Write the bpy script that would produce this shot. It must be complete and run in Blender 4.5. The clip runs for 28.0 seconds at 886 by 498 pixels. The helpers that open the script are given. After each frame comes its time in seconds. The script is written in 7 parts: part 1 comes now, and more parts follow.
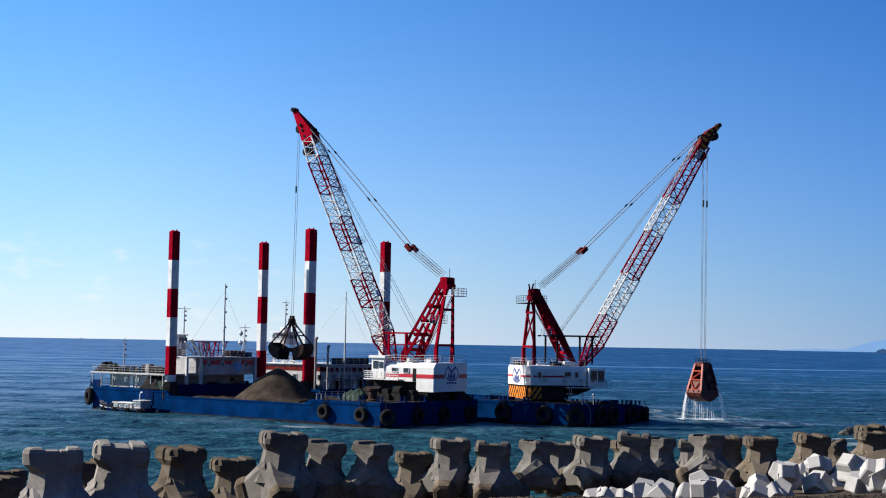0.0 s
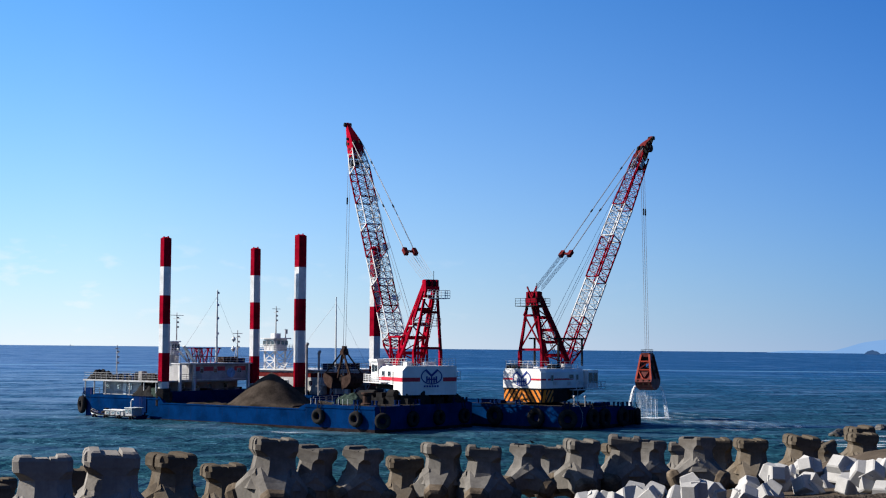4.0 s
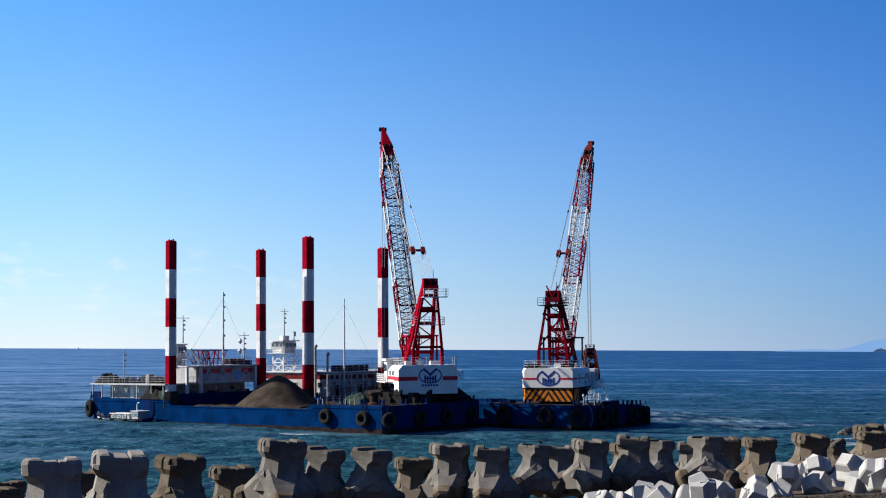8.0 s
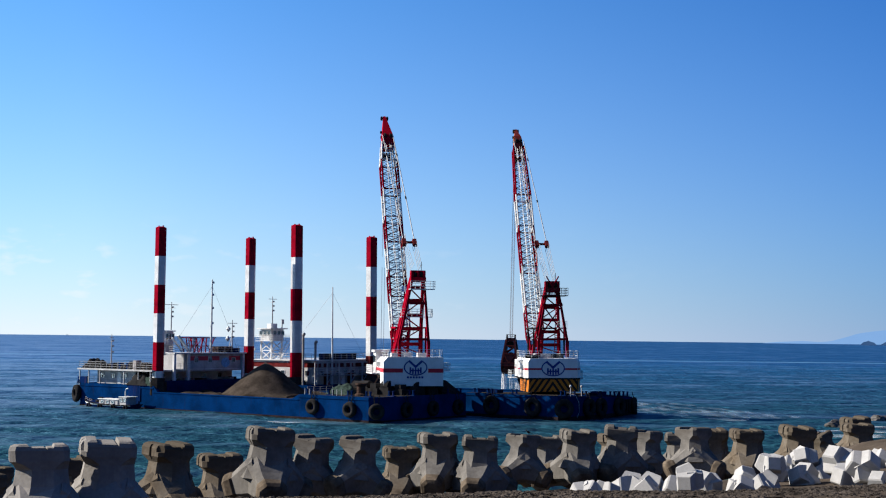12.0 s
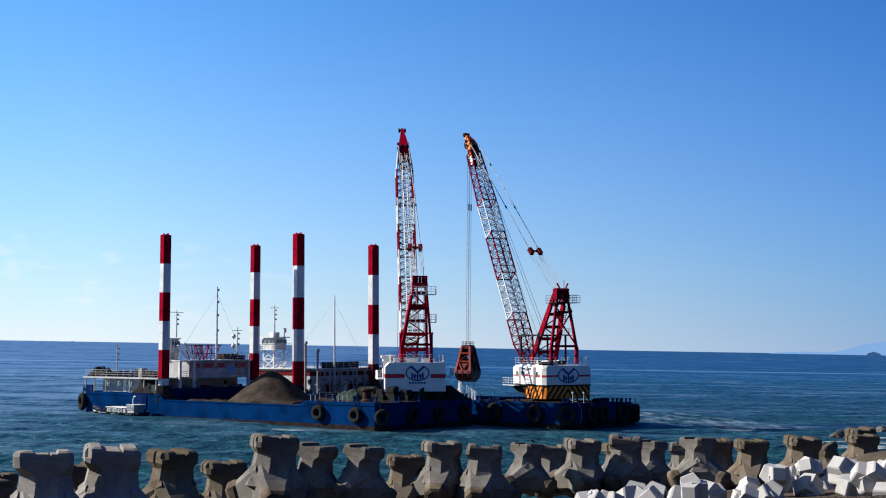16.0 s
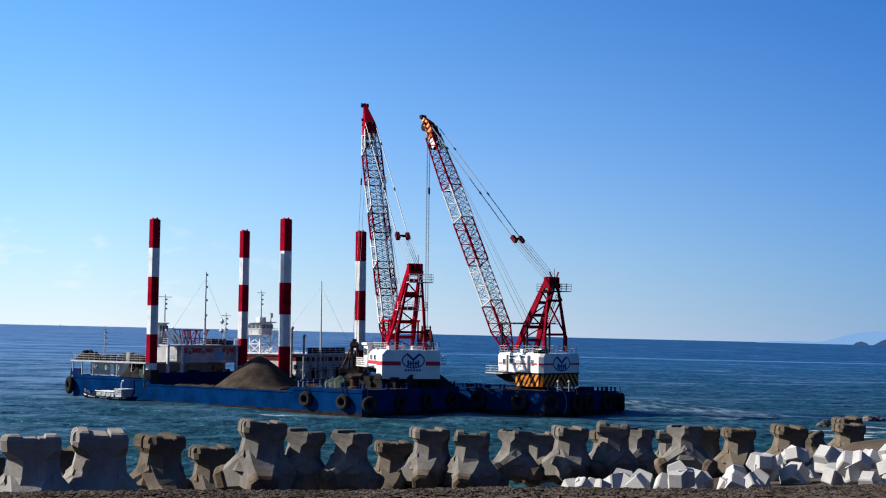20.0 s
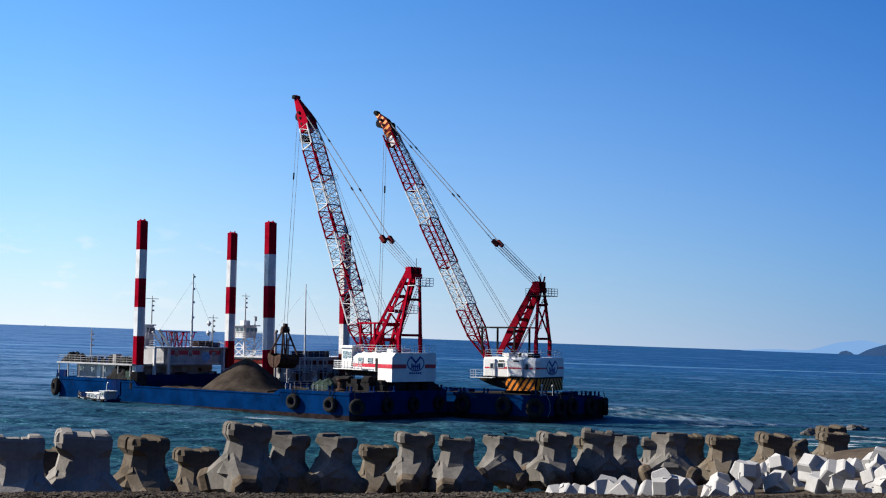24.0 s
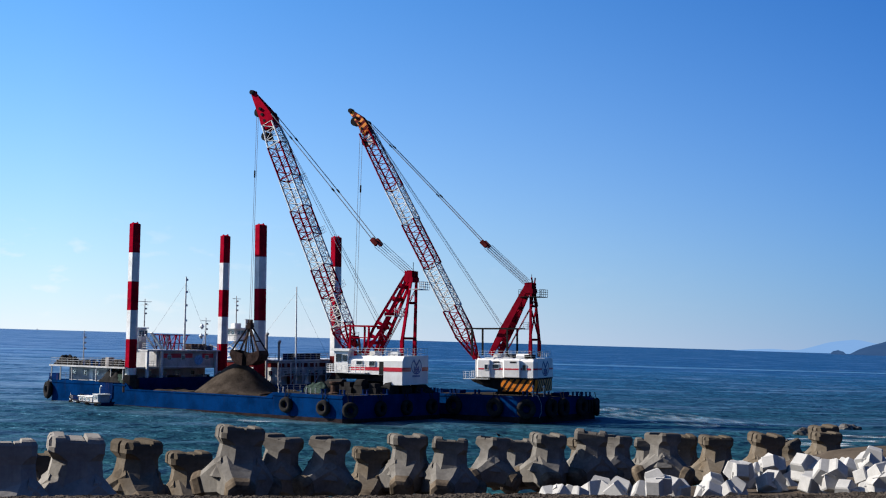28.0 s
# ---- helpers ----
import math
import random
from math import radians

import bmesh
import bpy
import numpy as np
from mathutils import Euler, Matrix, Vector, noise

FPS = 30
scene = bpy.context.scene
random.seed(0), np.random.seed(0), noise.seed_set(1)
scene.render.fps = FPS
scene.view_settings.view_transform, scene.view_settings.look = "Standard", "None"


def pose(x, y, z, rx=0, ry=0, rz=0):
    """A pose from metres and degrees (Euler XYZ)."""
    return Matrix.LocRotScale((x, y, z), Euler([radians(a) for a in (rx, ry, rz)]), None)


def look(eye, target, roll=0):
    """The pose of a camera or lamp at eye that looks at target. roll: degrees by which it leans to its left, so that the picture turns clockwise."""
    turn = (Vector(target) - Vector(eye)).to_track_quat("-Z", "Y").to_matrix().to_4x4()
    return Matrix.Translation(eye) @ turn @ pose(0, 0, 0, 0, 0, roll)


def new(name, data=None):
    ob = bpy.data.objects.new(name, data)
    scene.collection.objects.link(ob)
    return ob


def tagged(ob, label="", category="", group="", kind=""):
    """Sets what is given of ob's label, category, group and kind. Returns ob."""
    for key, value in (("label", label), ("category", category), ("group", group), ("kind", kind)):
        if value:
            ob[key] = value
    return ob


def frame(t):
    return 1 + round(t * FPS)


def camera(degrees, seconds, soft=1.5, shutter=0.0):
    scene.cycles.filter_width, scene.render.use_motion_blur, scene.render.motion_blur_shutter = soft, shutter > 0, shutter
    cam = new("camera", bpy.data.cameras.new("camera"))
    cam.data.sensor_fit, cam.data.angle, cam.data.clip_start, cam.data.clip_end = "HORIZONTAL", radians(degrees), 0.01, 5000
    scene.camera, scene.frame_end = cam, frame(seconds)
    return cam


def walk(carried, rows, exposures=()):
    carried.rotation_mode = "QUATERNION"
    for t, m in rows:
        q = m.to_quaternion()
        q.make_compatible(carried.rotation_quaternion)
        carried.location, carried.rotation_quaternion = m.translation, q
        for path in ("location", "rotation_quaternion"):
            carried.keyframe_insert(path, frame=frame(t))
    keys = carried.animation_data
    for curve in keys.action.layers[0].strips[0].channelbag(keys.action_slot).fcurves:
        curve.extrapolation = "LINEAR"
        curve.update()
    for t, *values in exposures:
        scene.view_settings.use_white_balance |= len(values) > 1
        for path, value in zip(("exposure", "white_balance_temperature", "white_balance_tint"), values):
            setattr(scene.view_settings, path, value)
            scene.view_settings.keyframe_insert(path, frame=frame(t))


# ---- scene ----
cam = camera(36.0, 28.0, soft=1.15)
EYE = (0.0, 0.0, 12.0)
# seconds, turn to the right, tilt up, lean to the left (degrees): hand-held, turning slowly
GAZE_A = [(0.0, 0.0, 3.865, 0.955), (0.5, 0.075, 3.75, 1.023), (1.0, 0.145, 3.649, 0.666), (1.5, 0.217, 3.713, 0.441), (2.0, 0.337, 3.883, 0.488), (2.5, 0.405, 4.015, 0.553), (3.0, 0.344, 4.096, 0.665), (3.5, 0.43, 4.0, 0.631), (5.5, 0.286, 4.36, 0.304), (6.0, 0.225, 4.189, 0.522), (6.5, 0.254, 4.024, 0.38), (7.0, 0.219, 3.906, 0.125), (7.5, 0.179, 3.933, 0.116), (8.0, 0.147, 4.088, 0.2), (8.5, 0.082, 4.09, 0.545), (9.0, 0.079, 3.881, 0.134), (9.5, 0.145, 3.672, 0.04), (10.0, 0.194, 3.616, 0.016), (10.5, 0.204, 3.596, 0.193), (11.0, 0.431, 3.654, 0.254), (11.5, 0.499, 3.663, 0.484), (12.0, 0.582, 3.644, 0.642), (12.5, 0.654, 3.654, 0.432)]
GAZE_B = [(14.5, 0.337, 3.879, 1.013), (15.0, 0.356, 3.826, 0.753), (15.5, 0.335, 3.893, 0.905), (16.0, 0.359, 3.995, 0.951), (16.5, 0.403, 3.977, 1.158), (17.0, 0.418, 3.891, 1.261), (17.5, 0.384, 3.873, 1.0), (18.0, 0.276, 3.965, 1.185), (18.5, 0.249, 3.96, 1.275), (19.0, 0.434, 3.544, 1.485), (19.5, 0.636, 3.421, 1.59), (20.0, 0.821, 3.447, 1.352), (20.5, 0.945, 3.58, 1.582), (21.0, 0.966, 3.673, 1.664), (21.5, 0.975, 3.659, 1.882)]
GAZE_C = [(23.5, 1.368, 3.673, 1.786), (24.0, 1.359, 3.658, 1.988), (24.5, 1.433, 3.618, 1.708), (25.0, 1.395, 3.671, 1.589), (25.5, 1.407, 3.785, 1.721), (26.0, 1.423, 3.836, 1.642), (26.5, 1.455, 3.764, 1.49), (27.0, 1.503, 3.808, 1.444), (27.5, 1.584, 3.804, 1.5), (28.0, 1.685, 3.738, 1.675)]


def gaze(turn, tilt, lean):
    a, b = radians(turn), radians(tilt)
    d = Vector((math.sin(a) * math.cos(b), math.cos(a) * math.cos(b), math.sin(b)))
    return look(EYE, Vector(EYE) + d * 100, lean)


walk(cam, [(t, gaze(a, b, c)) for t, a, b, c in GAZE_A + GAZE_B + GAZE_C], exposures=[(0, 1.33), (28, 1.33)])

# ---- world and sun ----
SUN_AZ, SUN_EL = radians(-82), radians(31)
world = bpy.data.worlds.new("sky")
scene.world = world
world.use_nodes = True
wn = world.node_tree.nodes
wl = world.node_tree.links
wbg = wn["Background"]
wsky = wn.new("ShaderNodeTexSky")
wsky.sky_type = "NISHITA"
wsky.sun_disc = False
wsky.sun_elevation, wsky.sun_rotation = SUN_EL, SUN_AZ
wsky.air_density, wsky.dust_density, wsky.ozone_density, wsky.altitude = 1.0, 0.0, 5.0, 10
wtint = wn.new("ShaderNodeMixRGB")
wtint.blend_type = "MULTIPLY"
wtint.inputs[0].default_value = 1.0
wl.new(wsky.outputs[0], wtint.inputs[1])
wdir = wn.new("ShaderNodeTexCoord")
wsep = wn.new("ShaderNodeSeparateXYZ")
wl.new(wdir.outputs["Generated"], wsep.inputs[0])


def wmath(op, a, b, clamp=False):
    m = wn.new("ShaderNodeMath")
    m.operation, m.use_clamp = op, clamp
    for i, v in enumerate((a, b)):
        if isinstance(v, (int, float)):
            m.inputs[i].default_value = v
        elif v is not None:
            wl.new(v, m.inputs[i])
    return m.outputs[0]


# sea haze: densest at the horizon, brighter towards the sun
wdot = wn.new("ShaderNodeVectorMath")
wdot.operation = "DOT_PRODUCT"
wdot.inputs[1].default_value = (math.sin(SUN_AZ), math.cos(SUN_AZ), 0)
wl.new(wdir.outputs["Generated"], wdot.inputs[0])
wfall = wmath("POWER", 2.718, wmath("MULTIPLY", wmath("MAXIMUM", wsep.outputs[2], 0.0), -8.1))
wside = wmath("ADD", wmath("MULTIPLY", wdot.outputs["Value"], 1.59), 0.4, True)
# the air turns deeper blue away from the sun
wblue = wn.new("ShaderNodeMixRGB")
wl.new(wside, wblue.inputs[0])
wblue.inputs[1].default_value, wblue.inputs[2].default_value = (0.015, 0.455, 1.0, 1), (0.12, 0.93, 1.48, 1)
wl.new(wblue.outputs[0], wtint.inputs[2])
whaze = wn.new("ShaderNodeMixRGB")
wl.new(wmath("MULTIPLY", wfall, 0.85), whaze.inputs[0])
wglow = wn.new("ShaderNodeMixRGB")
wl.new(wside, wglow.inputs[0])
wglow.inputs[1].default_value, wglow.inputs[2].default_value = (2.25, 3.2, 5.2, 1), (7.5, 7.6, 8.1, 1)
wl.new(wtint.outputs[0], whaze.inputs[1])
wl.new(wglow.outputs[0], whaze.inputs[2])
# bright air round the sun
waur = wn.new("ShaderNodeVectorMath")
waur.operation = "DOT_PRODUCT"
waur.inputs[1].default_value = (math.sin(SUN_AZ) * math.cos(SUN_EL), math.cos(SUN_AZ) * math.cos(SUN_EL), math.sin(SUN_EL))
wl.new(wdir.outputs["Generated"], waur.inputs[0])
wnear = wmath("MULTIPLY", wmath("POWER", wmath("MAXIMUM", waur.outputs["Value"], 0.0), 7.0), 9.0)
wsum = wn.new("ShaderNodeMixRGB")
wsum.blend_type = "ADD"
wsum.inputs[0].default_value = 1.0
wl.new(whaze.outputs[0], wsum.inputs[1])
wl.new(wnear, wsum.inputs[2])
# thin low clouds
wmap = wn.new("ShaderNodeMapping")
wmap.inputs["Scale"].default_value = (22, 22, 60)
wl.new(wdir.outputs["Generated"], wmap.inputs[0])
wnoise = wn.new("ShaderNodeTexNoise")
wnoise.inputs["Scale"].default_value, wnoise.inputs["Detail"].default_value = 1.6, 6
wl.new(wmap.outputs[0], wnoise.inputs["Vector"])
wcl = wn.new("ShaderNodeMapRange")
wcl.inputs[1].default_value, wcl.inputs[2].default_value, wcl.inputs[4].default_value = 0.57, 0.70, 0.26
wl.new(wnoise.outputs[0], wcl.inputs[0])
wband = wn.new("ShaderNodeMapRange")
wband.inputs[1].default_value, wband.inputs[2].default_value, wband.inputs[3].default_value, wband.inputs[4].default_value = 0.055, 0.085, 1.0, 0.0
wl.new(wsep.outputs[2], wband.inputs[0])
wcloud = wn.new("ShaderNodeMixRGB")
wl.new(wmath("MULTIPLY", wmath("MULTIPLY", wcl.outputs[0], wband.outputs[0]), wmath("POWER", wside, 3.0), True), wcloud.inputs[0])
wl.new(wsum.outputs[0], wcloud.inputs[1])
wcloud.inputs[2].default_value = (8.2, 7.9, 8.0, 1)
wl.new(wcloud.outputs[0], wbg.inputs[0])
wbg.inputs[1].default_value = 0.05
sun = new("sun", bpy.data.lights.new("sun", "SUN"))
sun.data.energy, sun.data.angle, sun.data.color = 5.0, radians(0.55), (1.0, 0.92, 0.8)
sun_dir = Vector((math.sin(SUN_AZ) * math.cos(SUN_EL), math.cos(SUN_AZ) * math.cos(SUN_EL), math.sin(SUN_EL)))
sun.matrix_world = look(sun_dir * 400, (0, 0, 0))


# ---- materials ----
def mat(name, color, rough=0.6, metal=0.0, var=0.25, scale=1.2, fine=14.0, bump=0.15, tint=None, spec=0.2):
    """Painted or raw surface: two scales of variation in colour, roughness and relief."""
    m = bpy.data.materials.new(name)
    m.use_nodes = True
    n, l = m.node_tree.nodes, m.node_tree.links
    p = n["Principled BSDF"]
    tc = n.new("ShaderNodeTexCoord")
    a = n.new("ShaderNodeTexNoise")
    a.inputs["Scale"].default_value, a.inputs["Detail"].default_value, a.inputs["Roughness"].default_value = scale, 5, 0.62
    b = n.new("ShaderNodeTexNoise")
    b.inputs["Scale"].default_value, b.inputs["Detail"].default_value = fine, 4
    l.new(tc.outputs["Object"], a.inputs["Vector"])
    l.new(tc.outputs["Object"], b.inputs["Vector"])
    r = n.new("ShaderNodeValToRGB")
    c = Vector(color)
    lo = Vector(tint) if tint else c * (1 - var)
    r.color_ramp.elements[0].color = (*lo, 1)
    r.color_ramp.elements[1].color = (*(c * (1 + var * 0.4)), 1)
    r.color_ramp.elements[0].position, r.color_ramp.elements[1].position = 0.32, 0.62
    l.new(a.outputs[0], r.inputs[0])
    mx = n.new("ShaderNodeMixRGB")
    mx.blend_type = "MULTIPLY"
    mx.inputs[0].default_value = min(1, var)
    g = n.new("ShaderNodeValToRGB")
    g.color_ramp.elements[0].color, g.color_ramp.elements[0].position = (0.45, 0.45, 0.45, 1), 0.3
    g.color_ramp.elements[1].position = 0.65
    l.new(b.outputs[0], g.inputs[0])
    l.new(r.outputs[0], mx.inputs[1])
    l.new(g.outputs[0], mx.inputs[2])
    l.new(mx.outputs[0], p.inputs["Base Color"])
    mr = n.new("ShaderNodeMapRange")
    mr.inputs[3].default_value, mr.inputs[4].default_value = max(0.05, rough - 0.15), min(1, rough + 0.15)
    l.new(b.outputs[0], mr.inputs[0])
    l.new(mr.outputs[0], p.inputs["Roughness"])
    p.inputs["Metallic"].default_value = metal
    p.inputs["Specular IOR Level"].default_value = spec
    if bump:
        bp = n.new("ShaderNodeBump")
        bp.inputs["Strength"].default_value, bp.inputs["Distance"].default_value = bump, 0.05
        l.new(b.outputs[0], bp.inputs["Height"])
        l.new(bp.outputs[0], p.inputs["Normal"])
    return m


def streaked(m, color=(0.09, 0.035, 0.015), amount=0.5, across=1.6):
    """Adds rust that runs down the plates."""
    n, l = m.node_tree.nodes, m.node_tree.links
    p = n["Principled BSDF"]
    old = p.inputs["Base Color"].links[0].from_socket
    tc = n.new("ShaderNodeTexCoord")
    mp = n.new("ShaderNodeMapping")
    mp.inputs["Scale"].default_value = (across, across, 0.12)
    l.new(tc.outputs["Object"], mp.inputs[0])
    a = n.new("ShaderNodeTexNoise")
    a.inputs["Scale"].default_value, a.inputs["Detail"].default_value, a.inputs["Roughness"].default_value = 1.0, 6, 0.7
    l.new(mp.outputs[0], a.inputs["Vector"])
    r = n.new("ShaderNodeValToRGB")
    r.color_ramp.elements[0].position, r.color_ramp.elements[1].position = 0.56, 0.74
    r.color_ramp.elements[1].color = (amount, amount, amount, 1)
    l.new(a.outputs[0], r.inputs[0])
    mx = n.new("ShaderNodeMixRGB")
    mx.inputs[2].default_value = (*color, 1)
    l.new(r.outputs[0], mx.inputs[0])
    l.new(old, mx.inputs[1])
    l.new(mx.outputs[0], p.inputs["Base Color"])
    return m


def stained_head(m, amount=0.5, base=1.12):
    """Dark growth on the heads of the blocks, with a ragged lower edge."""
    n, l = m.node_tree.nodes, m.node_tree.links
    p = n["Principled BSDF"]
    old = p.inputs["Base Color"].links[0].from_socket
    tc = n.new("ShaderNodeTexCoord")
    sep = n.new("ShaderNodeSeparateXYZ")
    l.new(tc.outputs["Object"], sep.inputs[0])
    a = n.new("ShaderNodeTexNoise")
    a.inputs["Scale"].default_value, a.inputs["Detail"].default_value, a.inputs["Roughness"].default_value = 1.3, 5, 0.65
    l.new(tc.outputs["Object"], a.inputs["Vector"])
    k = n.new("ShaderNodeMath")
    k.operation = "MULTIPLY_ADD"
    k.inputs[1].default_value = 2.4
    l.new(a.outputs[0], k.inputs[0])
    l.new(sep.outputs[2], k.inputs[2])
    r = n.new("ShaderNodeMapRange")
    r.inputs[1].default_value, r.inputs[2].default_value, r.inputs[4].default_value = base + 1.2, base + 1.65, amount
    l.new(k.outputs[0], r.inputs[0])
    mx = n.new("ShaderNodeMixRGB")
    mx.inputs[2].default_value = (0.045, 0.038, 0.03, 1)
    l.new(r.outputs[0], mx.inputs[0])
    l.new(old, mx.inputs[1])
    l.new(mx.outputs[0], p.inputs["Base Color"])
    return m


BLUE = streaked(mat("blue_hull_paint", (0.001, 0.0175, 0.072), 0.6, var=0.4, scale=0.35, fine=5, spec=0.0), color=(0.012, 0.012, 0.02), amount=0.5)
BLUE_DARK = streaked(mat("dark_blue_paint", (0.003, 0.014, 0.062), 0.5, var=0.4, scale=0.4, fine=5, spec=0.0), amount=0.4)
BOOT = mat("boot_topping", (0.02, 0.015, 0.016), 0.6, var=0.5, scale=0.6, spec=0.0)
DECK = mat("deck_steel", (0.032, 0.028, 0.026), 0.8, var=0.5, scale=0.4, fine=4, spec=0.0)
WHITE = streaked(mat("white_paint", (0.52, 0.52, 0.515), 0.45, var=0.12, scale=0.5, fine=6), amount=0.16)
HOUSE = streaked(mat("house_white_paint", (0.44, 0.45, 0.46), 0.55, var=0.25, scale=0.5, fine=5), amount=0.3)
WORN = streaked(mat("worn_grey_paint", (0.24, 0.225, 0.22), 0.7, var=0.4, scale=0.5, fine=4, spec=0.05), amount=0.5)
AGED = streaked(mat("aged_white_paint", (0.285, 0.285, 0.29), 0.6, var=0.3, scale=0.6, fine=5), amount=0.35)
GREY = mat("grey_paint", (0.42, 0.44, 0.45), 0.5, var=0.25, scale=0.6)
RED = mat("red_paint", (0.21, 0.003, 0.013), 0.5, var=0.35, scale=0.8, fine=6, spec=0.0)
RED_LATTICE = mat("red_lattice_paint", (0.15, 0.004, 0.012), 0.5, var=0.35, scale=0.8, spec=0.0)
WHITE_LATTICE = mat("white_lattice_paint", (0.44, 0.435, 0.43), 0.5, var=0.3, scale=0.9, spec=0.05)
STRIPE = mat("stripe_red", (0.36, 0.015, 0.03), 0.4, var=0.15)
LOGO = mat("logo_blue", (0.012, 0.03, 0.16), 0.45, var=0.12)
BLACK = mat("black_steel", (0.02, 0.0195, 0.02), 0.6, var=0.4, spec=0.0)
RUBBER = mat("tyre_rubber", (0.02, 0.019, 0.019), 0.85, var=0.4, fine=8, bump=0.3, spec=0.0)
RUST = mat("rusty_steel", (0.047, 0.031, 0.026), 0.8, var=0.55, scale=1.5, fine=9, spec=0.0)
RUST_RED = mat("old_red_paint", (0.1, 0.017, 0.017), 0.6, var=0.5, scale=1.5, spec=0.0)
ORANGE = mat("orange_paint", (0.25, 0.03, 0.014), 0.5, var=0.3)
YELLOW = mat("hazard_yellow", (0.5, 0.15, 0.01), 0.5, var=0.25)
ROPE = mat("wire_rope", (0.16, 0.165, 0.18), 0.5, var=0.2)
GLASS = mat("window_glass", (0.015, 0.025, 0.035), 0.12, var=0.2, bump=0, spec=0.8)
NET = mat("green_net", (0.028, 0.042, 0.036), 0.9, var=0.5, scale=3, spec=0.0)
SAND = mat("dredged_sand", (0.042, 0.034, 0.028), 0.95, var=0.5, scale=0.5, fine=5, bump=0.6, spec=0.0)
CONCRETE = stained_head(streaked(mat("weathered_concrete", (0.122, 0.115, 0.106), 0.9, var=0.3, scale=0.8, fine=9, bump=0.15, tint=(0.078, 0.073, 0.068), spec=0.0), color=(0.075, 0.062, 0.05), amount=0.4, across=1.1), 0.42)
CONCRETE_PALE = stained_head(streaked(mat("pale_concrete", (0.19, 0.18, 0.17), 0.9, var=0.25, scale=0.7, fine=9, bump=0.2, tint=(0.14, 0.133, 0.126), spec=0.0), color=(0.075, 0.062, 0.05), amount=0.4, across=1.1), 0.12)
CONCRETE_BROWN = stained_head(streaked(mat("brown_concrete", (0.097, 0.085, 0.071), 0.9, var=0.4, scale=0.7, fine=8, bump=0.2, tint=(0.08, 0.062, 0.043), spec=0.0), color=(0.075, 0.062, 0.05), amount=0.4, across=1.1), 0.7)
CONCRETE_DARK = mat("stained_concrete", (0.1, 0.08, 0.06), 0.85, var=0.45, scale=1.3, fine=8, bump=0.2, tint=(0.045, 0.036, 0.028), spec=0.0)
CONCRETE_NEW = mat("new_concrete", (0.255, 0.252, 0.248), 0.9, var=0.14, scale=1.5, fine=12, bump=0.1)
GRAVEL = mat("dark_gravel", (0.056, 0.047, 0.04), 0.95, var=0.6, scale=2.5, fine=30, bump=0.8, spec=0.0)
BEACH = mat("beach_sand", (0.062, 0.05, 0.04), 0.95, var=0.4, scale=0.5, fine=12, bump=0.5, spec=0.0)
ROCK = mat("wet_rock", (0.06, 0.055, 0.05), 0.55, var=0.5, scale=0.8, fine=5, bump=0.6)


